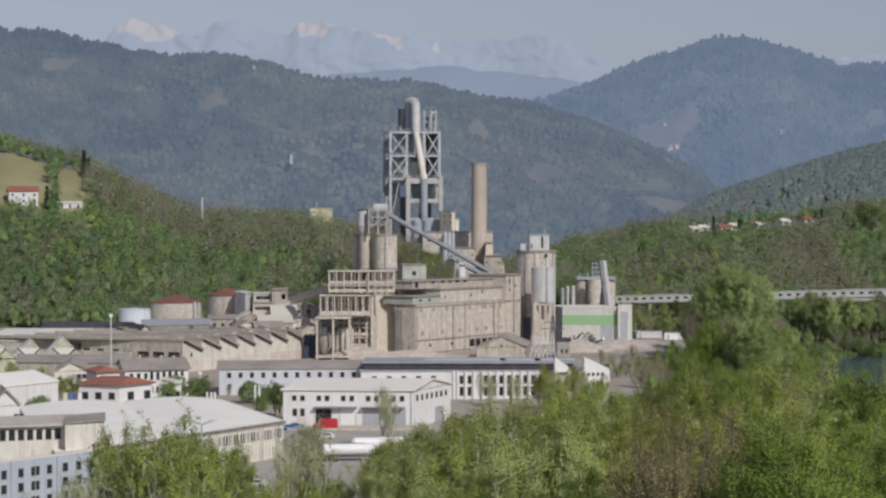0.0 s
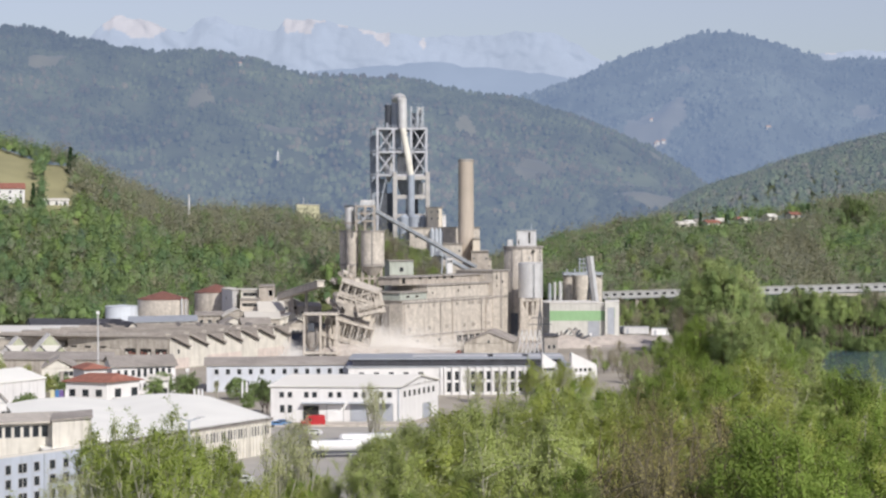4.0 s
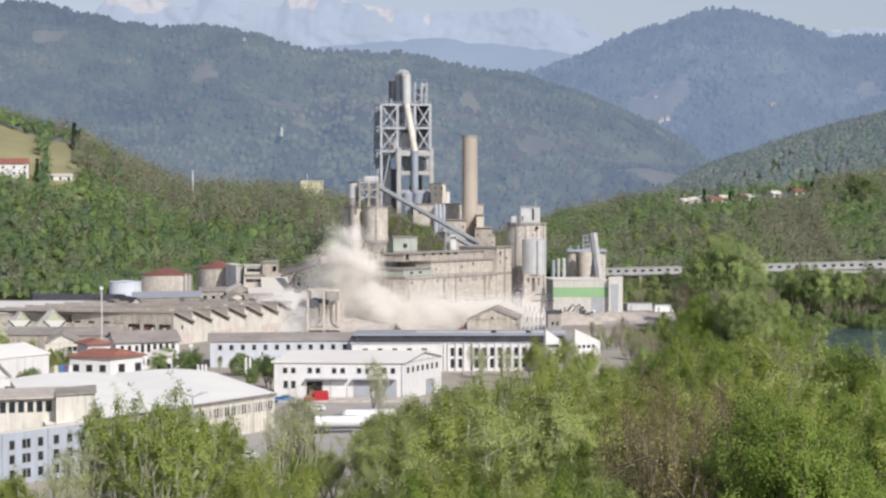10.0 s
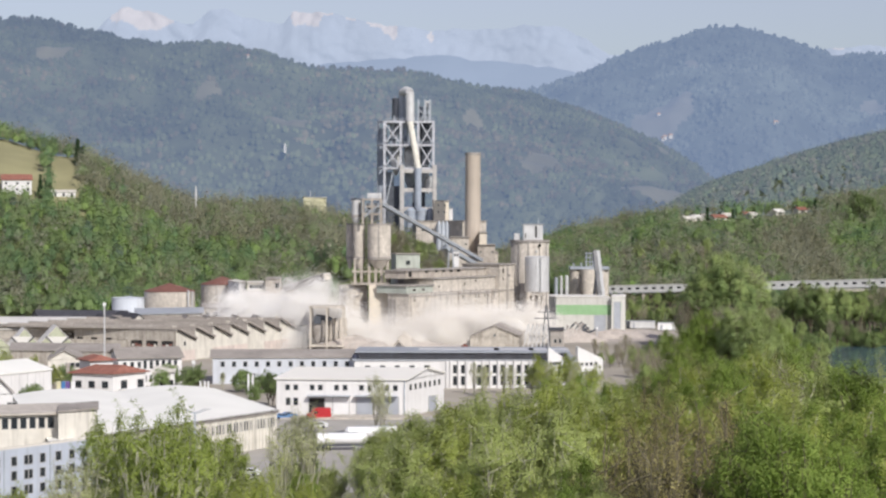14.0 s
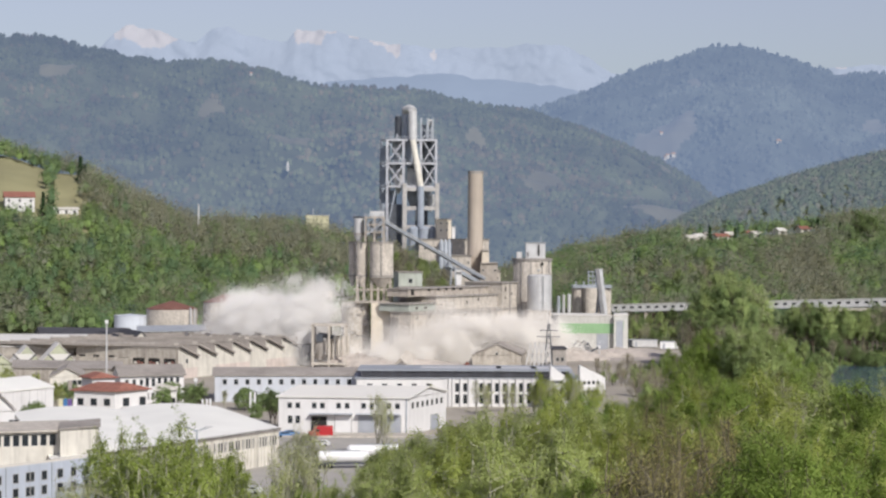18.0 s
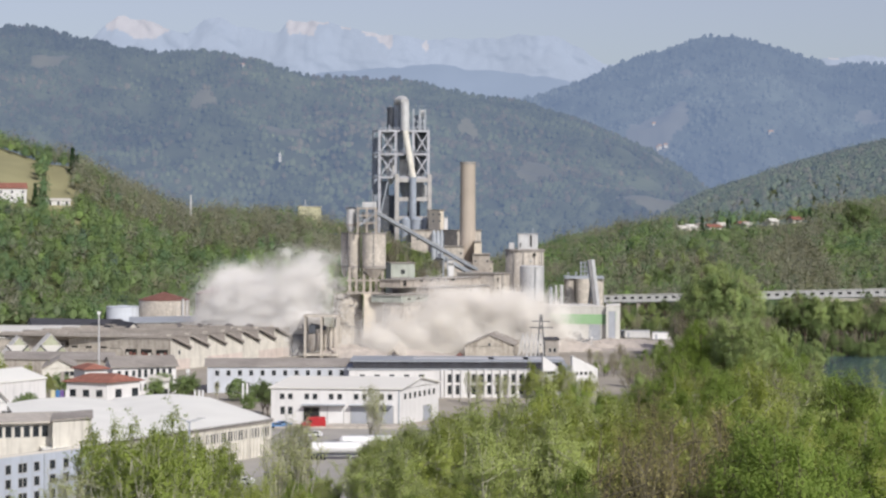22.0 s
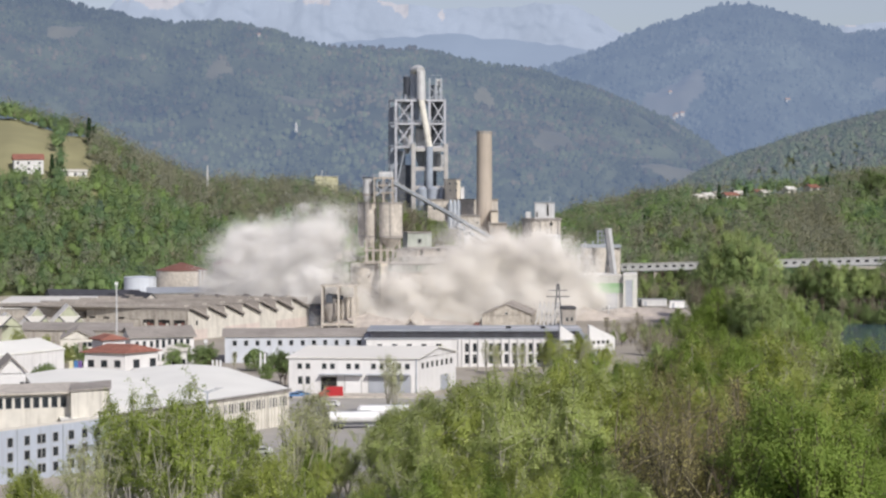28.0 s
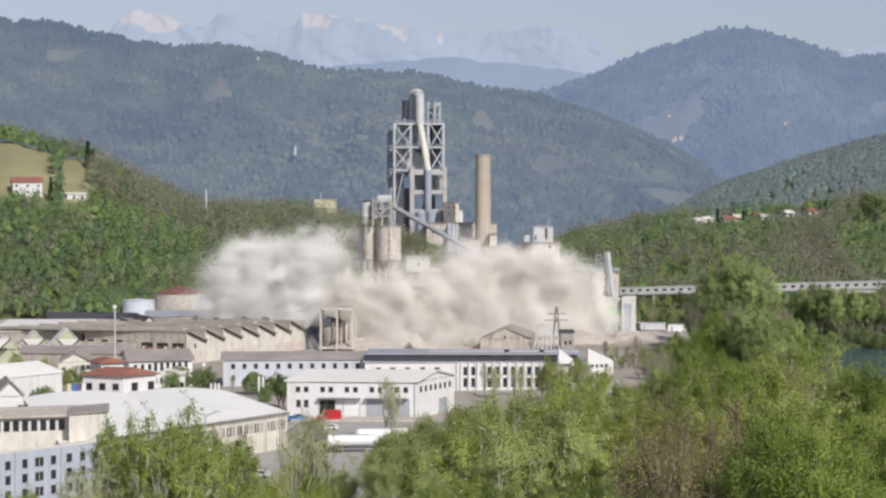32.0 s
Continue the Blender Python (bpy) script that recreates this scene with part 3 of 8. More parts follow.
def door(parent, a, b, u, w, h, material, name="door", label=""):
    g = Geo()
    wall_box(g, a, b, u - w / 2, u + w / 2, 0, h, -0.1, 0.05)
    part(name, g, material, parent, label)
    g = Geo()
    wall_box(g, a, b, u - w / 2 - 0.2, u - w / 2 - 0.004, 0, h + 0.2, -0.1, 0.1)
    wall_box(g, a, b, u + w / 2 + 0.004, u + w / 2 + 0.2, 0, h + 0.2, -0.1, 0.1)
    wall_box(g, a, b, u - w / 2, u + w / 2, h + 0.004, h + 0.2, -0.1, 0.09)
    part("door_frame", g, WIN_FRAME, parent)

def frame_block(name, label, x0, x1, y0, y1, z0, levels, nx, ny, col=0.8, slab=0.6, infill=None, parent=None):
    """Open concrete frame: columns and slabs, each its own part."""
    t = thing(name, (x0 + x1) / 2, y0, z0, label, "frame building") if parent is None else parent
    hx, dy = (x1 - x0) / 2, y1 - y0
    zs = [0] + list(levels)
    for k in range(len(zs) - 1):
        for i in range(nx):
            for j in range(ny):
                px = -hx + col / 2 + (2 * hx - col) * i / (nx - 1)
                py = col / 2 + (dy - col) * j / (ny - 1)
                part("column", Geo().box(px - col / 2, px + col / 2, py - col / 2, py + col / 2, zs[k] + 0.004, zs[k + 1] - slab - 0.004), CONCRETE_PALE, t)
        part("slab", Geo().box(-hx - 0.3, hx + 0.3, -0.3, dy + 0.3, zs[k + 1] - slab, zs[k + 1]), CONCRETE_PALE, t)
    return t

# ---- preheater tower ----
T = 1000
tw = thing("preheater_tower", -16.3, T, 0, "tall grey steel and concrete preheater tower with cyclones and ducts", "industrial tower")
wx = -16.3
xl, xa, xb, xc = -31.5 - wx, -28.0 - wx, -20.2 - wx, -4.6 - wx
zt = [48.1, 63.7, 74.2, 85.3, 96.5]
g_depth = 22
for px in (xa, xb, (xb + xc) / 2 + 0.6, xc):
    for py in (0, g_depth / 2, g_depth):
        part("steel_column", Geo().box(px - 0.55, px + 0.55, py - 0.55, py + 0.55, 0, zt[4]), TOWER_STEEL, tw)
# left-hand columns bluer than the rest: shaded side put into the colour
for py in (6, 15, g_depth + 4):
    part("steel_column", Geo().box(xl - 0.4, xl + 0.4, py - 0.4, py + 0.4, 0, zt[4]), STEEL_BLUE, tw)
for z in zt[2:]:
    g = Geo()
    for py in (0, g_depth):
        g.box(xa - 0.6, xc + 0.6, py - 0.5, py + 0.5, z - 1.0, z)
    for px in (xa, xb, xc):
        g.box(px - 0.45, px + 0.45, 0.5, g_depth - 0.5, z - 0.95, z - 0.05)
    g.beam((xa, 0, z - 0.5), (xl, 6, z - 0.5), 0.8, 1.0)
    part("floor_beam", g, TOWER_STEEL, tw)
    part("deck", Geo().box(xa, xc, 0.6, g_depth - 0.6, z - 0.045, z + 0.1), STEEL_DARK, tw)
for z0, z1 in zip(zt[2:-1], zt[3:]):
    for p, q in ((xa, xb), (xb + 9.5, xc)):
        part("brace", Geo().beam((p, -0.1, z0), (q, -0.1, z1 - 1), 0.55), TOWER_STEEL, tw)
        part("brace", Geo().beam((q, 0.3, z0), (p, 0.3, z1 - 1), 0.55), TOWER_STEEL, tw)
        part("brace", Geo().beam((p, g_depth, z0), (q, g_depth, z1 - 1), 0.5), STEEL_BLUE, tw)
# dark side cladding and shaft: shade of the left face put into the colour
part("side_cladding", Geo().prism([(xl + 0.6, 8), (xl + 0.6, g_depth), (xa + 4, g_depth), (xa + 4, 8)], 0, zt[2] - 2), STEEL_BLUE, tw)
part("side_cladding", Geo().prism([(xl + 0.6, 10), (xl + 0.6, g_depth), (xa - 0.7, g_depth), (xa - 0.7, 10)], zt[2] - 1.9, zt[4] - 3), STEEL_BLUE, tw)
part("stair_brace", Geo().beam((xa, -0.2, 52.8), (xa + 4, -0.2, 71.8), 0.6), STEEL, tw)
# lower concrete frame
for px in (xb + 0.7, (xb + xc) / 2 + 0.6, xc + 0.7):
    part("concrete_column", Geo().box(px - 0.95, px + 0.95, -2.4, -0.6, 0, zt[2] + 1), TOWER_CONCRETE, tw)
for v in (432, 528, 624):
    z = 51 + (391 - (160 + v / 2.853)) * 1000 / 3688
    part("concrete_beam", Geo().box(xb + 1.7, xc - 0.3, -2.3, -0.7, z - 1.1, z + 0.8), TOWER_CONCRETE, tw)
# dark shafts fill the bays: the tower's inner shade put into the colour
part("shaft", Geo().box(xb + 5.5, xc - 4, 7, 16, 0, zt[2] - 6), STEEL_DARK, tw)
part("shaft", Geo().box(xa + 1, xb - 1, 3, 18, 0, zt[2] - 9), STEEL_DARK, tw)
# cyclones, the inner ones in darker steel to imitate the shade in there
def cyclone(x, y, z, r, h, m=STEEL):
    g = Geo().lathe(x, y, [(r * 0.25, z - h * 0.55), (r, z), (r, z + h * 0.45), (r * 0.8, z + h * 0.5), (r * 0.3, z + h * 0.52), (r * 0.3, z + h * 0.7)], 20)
    part("cyclone", g, m, tw, smooth=True)
for x, v, r, h, m in ((457, 385, 2.6, 12, STEEL_PALE), (438, 350, 2.4, 10, STEEL), (527, 385, 2.8, 12, STEEL_PALE), (515, 250, 3.4, 16, STEEL_BLUE), (610, 250, 3.2, 16, STEEL_DARK), (605, 370, 3.0, 12, STEEL_DARK), (450, 240, 2.4, 12, STEEL), (620, 500, 2.2, 8, STEEL_PALE), (530, 480, 2.6, 10, STEEL), (595, 470, 2.3, 9, STEEL)):
    cyclone((540 + x / 2.853 - 784) / 3688 * 1000 - wx, 7, 51 + (391 - 160 - v / 2.853) / 3.688, r, h, m)
# top: pre-duct hood
def tp(x, v): return ((540 + x / 2.853 - 784) / 3.688 - wx, 51 + (391 - 160 - v / 2.853) / 3.688)
for x0, v0, x1, v1, r, y, m, nm in ((528, 40, 530, 185, 2.1, -0.5, STEEL_PALE, "duct"), (530, 185, 571, 420, 1.5, -1.5, DUCT_CREAM, "inclined_duct"), (571, 420, 571, 625, 1.7, -3.0, STEEL_BLUE, "duct"), (492, 40, 492, 178, 2.0, 6, STEEL, "duct"), (468, 62, 468, 180, 3.0, 9, STEEL_DARK, "top_cyclone"), (606, 105, 606, 180, 2.9, 6, STEEL, "top_cyclone")):
    a, b = tp(x0, v0), tp(x1, v1)
    part(nm, Geo().tube((a[0], y, a[1]), (b[0], y, b[1]), r), m, tw, smooth=True)
a, b = tp(492, 40), tp(528, 40)
g = Geo()
pts = [(a[0] + (b[0] - a[0]) * (1 - math.cos(k * math.pi / 8)) / 2, 6 - 6.5 * k / 8, a[1] + 1.2 * math.sin(k * math.pi / 8)) for k in range(9)]
for p, q in zip(pts[:-1], pts[1:]):
    g.tube(p, q, 2.05)
part("duct_bend", g, STEEL_PALE, tw, smooth=True)
a0, a1, b0, b1 = tp(572, 72), tp(636, 72), tp(572, 180), tp(636, 180)
for px in (a0[0], a1[0] - 0.5, (a0[0] + a1[0]) / 2):
    for py in (1, 9):
        part("steel_column", Geo().box(px - 0.4, px + 0.4, py - 0.4, py + 0.4, zt[4] + 0.1, a0[1]), STEEL, tw)
part("top_house", Geo().box(a0[0] + 2.8, a1[0] - 0.4, 3, 8.5, tp(0, 110)[1], tp(0, 78)[1]), STEEL_PALE, tw)
part("brace", Geo().beam((a0[0], 0.9, b0[1]), (a1[0], 0.9, tp(0, 120)[1]), 0.5), STEEL, tw)
part("brace", Geo().beam((a1[0], 0.9, b0[1]), (a0[0], 0.9, tp(0, 120)[1]), 0.5), STEEL, tw)
c0, c1 = tp(448, 75), tp(448, 180)
part("top_cladding", Geo().box(c0[0], c0[0] + 6, 10, 16, zt[4] + 0.1, c0[1] - 1), STEEL_BLUE, tw)
# rails and small masts on the top decks
for z, p, q in ((zt[4], xa, xb), (a0[1], a0[0], a1[0])):
    part("railing", Geo().beam((p, -0.5, z + 1.1), (q, -0.5, z + 1.1), 0.14), STEEL, tw)

# ---- base of the tower: bins and concrete houses ----
for i, (u, w) in enumerate(((535, 50), (590, 62), (632, 34))):
    r = w / 2 / 2.853 / 3.75
    t = thing("steel_bin", (540 + u / 2.853 - 784) / 3.75, 984, 0, "grey steel storage bin below the preheater tower", "storage bin", "bins below the tower")
    zb = 51 + (391 - 160 - 632 / 2.853) / 3.75
    part("shell", Geo().lathe(0, 0, [(r, 0), (r, zb), (r * 0.4, zb + 1.2)], 24), STEEL_BLUE, t, smooth=True)
    part("stiffener", Geo().lathe(0, 0, [(r + 0.12, zb - 1.0), (r + 0.12, zb - 0.6)], 24), STEEL, t)

building("concrete_house", "tall beige concrete plant house with small windows", "plant building", (-4.7, 985), (-4.1, 976), (2.8, 979), 57.9, CREAM_CONCRETE, CONCRETE_GREY, wins=[(1, 2.2, 5.4, 2, 56.0, 0.8, 0.8), (1, 2.2, 5.4, 2, 52.8, 0.8, 0.8)])
building("white_annex", "white clad annex of the tower house", "plant building", (2.8, 992), (3.0, 982), (4.7, 985), 54.5, WHITE_WALL, GREY_ROOF)
t, p = building("kiln_house", "long beige concrete kiln building with vents", "plant building", (-12.5, 1000), (-12.2, 965), (20.2, 965), 48.5, CONCRETE_PALE, CONCRETE_GREY, wins=[(1, 3, 12, 3, 44.4, 1.2, 1.2)])
for u in (565, 582, 598):
    x = (540 + u / 2.381 - 784) / 3688 * 965
    part("vent_pipe", Geo().lathe(x - -12.2, -2, [(1.3, 0), (1.3, 46.1), (0.4, 48.5)], 16), STEEL, t, smooth=True)
for k, (u0, u1, v) in enumerate(((610, 690, 236), (735, 765, 215), (745, 812, 300), (728, 800, 268))):
    building("plant_annex", "low beige concrete annex beside the chimney", "plant building", ((540 + u0 / 2.381 - 784) / 3.92, 955), ((540 + u0 / 2.381 - 784) / 3.92, 935 - k), ((540 + u1 / 2.381 - 784) / 3.92, 935 - k), 51 + (391 - 330 - v / 2.381) / 3.92, (CONCRETE_PALE, CREAM_CONCRETE, CONCRETE_PALE, CONCRETE)[k], DUSTY_ROOF, wins=[(1, 1.2, (u1 - u0) / 9.333 - 1.2, 2 if u1 - u0 > 50 else 1, 51 + (391 - 330 - v / 2.381) / 3.92 - 3, 0.9, 0.9)] if u1 - u0 > 50 else [])

# ---- chimney ----
CHIMNEY_CONCRETE = mat("chimney_concrete", (0.50, 0.435, 0.365), var=0.1, scale=0.1, streak=0.12)
ch = thing("chimney", 13.7, 950, 0, "tall tapering beige concrete chimney", "chimney")
zc = 79.5
part("shaft", Geo().lathe(0, 0, [(4.0, 0), (3.75, 20), (3.42, zc - 1.5), (3.45, zc - 1.4), (3.45, zc)], 32), CHIMNEY_CONCRETE, ch, smooth=True)
part("rim", Geo().lathe(0, 0, [(3.6, zc - 0.9), (3.6, zc + 0.3), (2.6, zc + 0.31)], 32), CONCRETE_GREY, ch)
for k in range(5):
    part("band", Geo().lathe(0, 0, [(3.86 - 0.006 * k * 14 + 0.06, 14 * k + 12), (3.86 - 0.006 * k * 14 + 0.06, 14 * k + 12.2)], 32), CHIMNEY_CONCRETE, ch)
part("ladder", Geo().box(-0.3, 0.3, -4.15, -3.95, 0, 30), STEEL, ch)

# ---- inclined conveyor gallery down to the kiln house ----
cv = thing("conveyor_gallery", 16.9, 905, 0, "long inclined blue-grey conveyor gallery", "conveyor")
p, q = Vector((-25.1 - 16.9, -55, 55.8)), Vector((0, 0, 31.6))
part("gallery", Geo().beam(p, q, 1.8, 1.1), STEEL, cv)
part("gallery_roof", Geo().beam(p + Vector((0, 0, 0.68)), q + Vector((0, 0, 0.68)), 2.2, 0.25), STEEL_PALE, cv)
for k in range(1, 8):
    c = p.lerp(q, k / 8)
    part("gallery_frame", Geo().box(c.x - 0.15, c.x + 0.15, c.y - 1.15, c.y + 1.15, c.z - 0.75, c.z + 0.55), STEEL, cv)
c = p.lerp(q, 0.68)
for s in (-1.6, 1.6):
    part("trestle_leg", Geo().beam((c.x + s * 1.6, c.y, 0), (c.x + s * 0.4, c.y, c.z - 1.5), 0.6), STEEL, cv)
part("lower_gallery", Geo().beam(p.lerp(q, 0.62) + Vector((0, 2, -3.0)), q + Vector((0, 2, -3.0)), 2.0, 1.6), STEEL, cv)
building("transfer_house", "small white transfer house under the conveyor", "plant building", (4.2, 893), (4.2, 888), (7.0, 888), 36.2, WHITE_WALL, GREY_ROOF, wins=[(1, 1, 3.5, 2, 34.3, 0.9, 1.2)])

# ---- silo tower that stays standing ----
S = 836
st = thing("silo_tower", -29.6, S, 0, "beige concrete silos on legs with a bin frame above", "silo")
sx0 = -29.6
def sx_(v): return (540 + v / 2.381 - 784) / 3688 * S - sx0
def sz_(v): return 51 + (391 - 330 - v / 2.381) / 3688 * S
for u0, u1, dy, m in ((168, 200, 9, CONCRETE_PALE), (200, 252, 2, CONCRETE_PALE), (262, 362, -2, CONCRETE_PALE)):
    r = (sx_(u1) - sx_(u0)) / 2
    x = (sx_(u0) + sx_(u1)) / 2
    part("silo", Geo().lathe(x, dy + 5, [(r * 0.35, sz_(372)), (r, sz_(328)), (r, sz_(181)), (r * 0.96, sz_(180))], 28), m, st, smooth=True)
    part("silo_rim", Geo().lathe(x, dy + 5, [(r + 0.25, sz_(186)), (r + 0.25, sz_(179))], 28), CONCRETE_GREY, st)
    part("silo_collar", Geo().lathe(x, dy + 5, [(r + 0.2, sz_(330)), (r + 0.2, sz_(320))], 28), CONCRETE_GREY, st)
for u in (210, 238, 270, 298, 322, 348):
    part("leg", Geo().box(sx_(u) - 0.45, sx_(u) + 0.45, 1.6, 2.5, sz_(430), sz_(325)), CONCRETE, st)
    part("leg", Geo().box(sx_(u) - 0.45, sx_(u) + 0.45, 9.6, 10.5, sz_(430), sz_(325)), CONCRETE_GREY, st)
part("leg_slab", Geo().box(sx_(195), sx_(356), 0, 12, sz_(437), sz_(430)), CONCRETE, st)
part("leg_beam", Geo().box(sx_(196), sx_(354), 1.4, 2.7, sz_(385), sz_(378)), CONCRETE, st)
# bin and frame on top
r = (sx_(236) - sx_(194)) / 2
part("top_bin", Geo().lathe((sx_(236) + sx_(194)) / 2, 6, [(r * 0.5, sz_(176)), (r * 0.9, sz_(160)), (r, sz_(150)), (r, sz_(78))], 22), STEEL_PALE, st, smooth=True)
part("top_bin_band", Geo().lathe((sx_(236) + sx_(194)) / 2, 6, [(r + 0.15, sz_(152)), (r + 0.15, sz_(142))], 22), CONCRETE_GREY, st)
part("top_bin_roof", Geo().lathe((sx_(236) + sx_(194)) / 2, 6, [(r + 0.3, sz_(78)), (r + 0.3, sz_(74)), (0.5, sz_(70))], 22), STEEL_DARK, st)
for u in (244, 282, 320):
    for y in (1, 9):
        part("frame_column", Geo().box(sx_(u) - 0.35, sx_(u) + 0.35, y, y + 0.7, sz_(179), sz_(72)), CONCRETE, st)
for v in (74, 104, 136):
    part("frame_floor", Geo().box(sx_(240), sx_(324), 0.8, 10, sz_(v) - 0.6, sz_(v)), CONCRETE, st)
part("frame_stair", Geo().beam((sx_(250), 0.6, sz_(150)), (sx_(312), 0.6, sz_(102)), 0.5), STEEL, st)
part("frame_bin", Geo().lathe(sx_(285), 6, [(0.6, sz_(170)), (2.6, sz_(140)), (2.6, sz_(90))], 16), STEEL, st, smooth=True)
part("frame_brace", Geo().beam((sx_(246), 0.7, sz_(104)), (sx_(280), 0.7, sz_(136)), 0.4), STEEL, st)
part("top_house", Geo().box(sx_(262), sx_(322), 2, 9, sz_(72) + 0.01, sz_(50)), STEEL_PALE, st)
part("mast", Geo().box(sx_(305) - 0.1, sx_(305) + 0.1, 4, 4.2, sz_(50), sz_(0)), STEEL, st)
# solid stair block and round bunker below
part("stair_block", Geo().box(sx_(272), sx_(350), -4, 6, 0, sz_(437) - 0.01), CREAM_CONCRETE, st)
part("stair_block_edge", Geo().box(sx_(349), sx_(354), -3.5, 6, 0, sz_(437) - 0.02), CONCRETE_GREY, st)
r = (sx_(262) - sx_(140)) / 2
part("bunker", Geo().lathe((sx_(262) + sx_(140)) / 2, 8, [(r, 0), (r, sz_(450)), (r * 0.93, sz_(444)), (r * 0.93, sz_(440))], 30), CONCRETE_PALE, st, smooth=True)
rng = random.Random(5)
for k in range(14):
    a = rng.uniform(3.6, 5.8)
    z = rng.uniform(8, sz_(450))
    x = (sx_(262) + sx_(140)) / 2 + (r + 0.1) * math.cos(a)
    y = 8 + (r + 0.1) * math.sin(a)
    part("torn_slab_edge", Geo().beam((x - 1, y, z), (x + rng.uniform(0.6, 1.6), y - 0.6, z + rng.uniform(-1.5, 0.6)), 0.7, 0.5), CONCRETE_GREY, st)

# ---- small house behind the main building ----
GREEN_GREY = mat("pale_green_grey_render", (0.42, 0.45, 0.40), var=0.15, streak=0.3)
building("green_grey_house", "pale green-grey plant house with a dark opening", "plant building", (-21.7, 872), (-19.2, 860), (-9.4, 862), 35.1, GREEN_GREY, DUSTY_ROOF, wins=[(1, 4, 6, 1, 31.6, 1.8, 1.9)])
building("green_grey_annex", "lower grey plant annex", "plant building", (-19.6, 862), (-18.3, 852), (-10.8, 853), 29.0, CONCRETE_GREY, DUSTY_ROOF)

# ---- main mill building ----
BLOCKED = mat("dusty_blocked_window", (0.33, 0.30, 0.26), var=0.2)
B, C, A0 = (-13.2, 821), (30.3, 890), (-21.7, 827)
mb, mp = building("mill_building", "large dusty beige concrete mill building with banded walls", "plant building", A0, B, C, 19.9, CONCRETE_PALE, CONCRETE_GREY, over=0.4)
L1 = math.hypot(C[0] - B[0], C[1] - B[1])
def at_u(v):
    """Metres along the long wall for a share v of its length."""
    return v * L1
zc_ = 19.9
for v in (0.013, 0.455, 0.78, 0.99):
    g = Geo()
    wall_box(g, mp[1], mp[2], at_u(v) - 0.4, at_u(v) + 0.4, 0, zc_, -0.05, 0.3)
    part("pilaster", g, CONCRETE, mb)
for z0, z1 in ((5.6, 6.2), (0.6, 1.0), (zc_ - 1.0, zc_ - 0.4)):
    g = Geo()
    wall_box(g, mp[1], mp[2], 0, L1, z0, z1, -0.05, 0.3)
    part("cornice", g, CONCRETE_GREY, mb)
for v in (0.06, 0.24, 0.40, 0.57, 0.66, 0.81, 0.88):
    window(mb, mp[1], mp[2], at_u(v), 8.6, 2.4, 1.5, "blocked_window", CONCRETE_GREY, BLOCKED)
for v in (0.13, 0.33):
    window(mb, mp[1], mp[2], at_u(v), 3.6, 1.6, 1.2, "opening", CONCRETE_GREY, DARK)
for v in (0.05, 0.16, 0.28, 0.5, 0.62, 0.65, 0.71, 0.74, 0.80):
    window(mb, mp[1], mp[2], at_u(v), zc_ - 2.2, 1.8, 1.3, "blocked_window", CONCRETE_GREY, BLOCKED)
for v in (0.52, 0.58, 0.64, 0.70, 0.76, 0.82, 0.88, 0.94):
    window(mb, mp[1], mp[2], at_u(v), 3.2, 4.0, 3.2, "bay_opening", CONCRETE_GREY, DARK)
def set_back(name, v0, v1, o0, o1, z0, z1, wallm, wins):
    a, b = mp[1], mp[2]
    q = [on_wall(a, b, at_u(v0), -o1), on_wall(a, b, at_u(v0), -o0), on_wall(a, b, at_u(v1), -o0), on_wall(a, b, at_u(v1), -o1)]
    part(name, Geo().prism(q, z0, z1), wallm, mb)
    e = [on_wall(a, b, at_u(v0) - 0.6, -o1), on_wall(a, b, at_u(v0) - 0.6, -o0 + 0.6), on_wall(a, b, at_u(v1) + 0.3, -o0 + 0.6), on_wall(a, b, at_u(v1) + 0.3, -o1)]
    part(name + "_roof", Geo().prism(e, z1 + 0.004, z1 + 0.5), CONCRETE_GREY, mb)
    for v, z, w, h in wins:
        window(mb, q[1], q[2], at_u(v - v0), z, w, h, "opening", CONCRETE, DARK)
zu, zv = 25.4, 30.3
set_back("upper_storey", 0.25, 0.84, 1.5, 16, zc_ + 0.36, zu, CONCRETE_PALE, [(0.54, zc_ + 3, 1.2, 1.4), (0.65, zu - 1.4, 1.2, 1.4), (0.30, zc_ + 2.5, 1, 1)])
set_back("low_storey", 0.01, 0.25, 1.8, 16, zc_ + 0.36, zu - 2.4, GREEN_GREY, [(0.08, zc_ + 1.6, 2.4, 1.0), (0.16, zc_ + 1.6, 2.4, 1.0)])
set_back("top_storey", 0.08, 0.84, 6.0, 16, zu + 0.51, zv - 1.5, CONCRETE, [(0.12, zu + 2.2, 2.6, 2.4), (0.27, zu + 3.2, 2.4, 1.4), (0.36, zu + 3.2, 2.4, 1.4), (0.43, zu + 3.2, 2.4, 1.4), (0.5, zu + 3.2, 2.8, 1.6), (0.57, zu + 3.2, 2.8, 1.6)])
set_back("end_tower", 0.845, 1.0, -0.6, 18, 0, zv, CONCRETE_PALE, [(0.88, zv - 2.5, 1.4, 2.2), (0.88, zv - 6.0, 1.2, 1.4), (0.94, zv - 4.5, 1.2, 1.2)])
g = Geo()
wall_box(g, mp[1], mp[2], at_u(0.845), at_u(1.0), zc_ - 0.6, zc_, 0.55, 0.9)
wall_box(g, mp[1], mp[2], at_u(0.915), at_u(0.93), 6, zv, 0.5, 0.95)
part("cornice", g, CONCRETE_GREY, mb)
g = Geo()
wall_box(g, mp[0], mp[1], 0.5, 4.0, 0, zc_ - 2, -0.05, 0.25)
part("dark_panel", g, CONCRETE_GREY, mb)

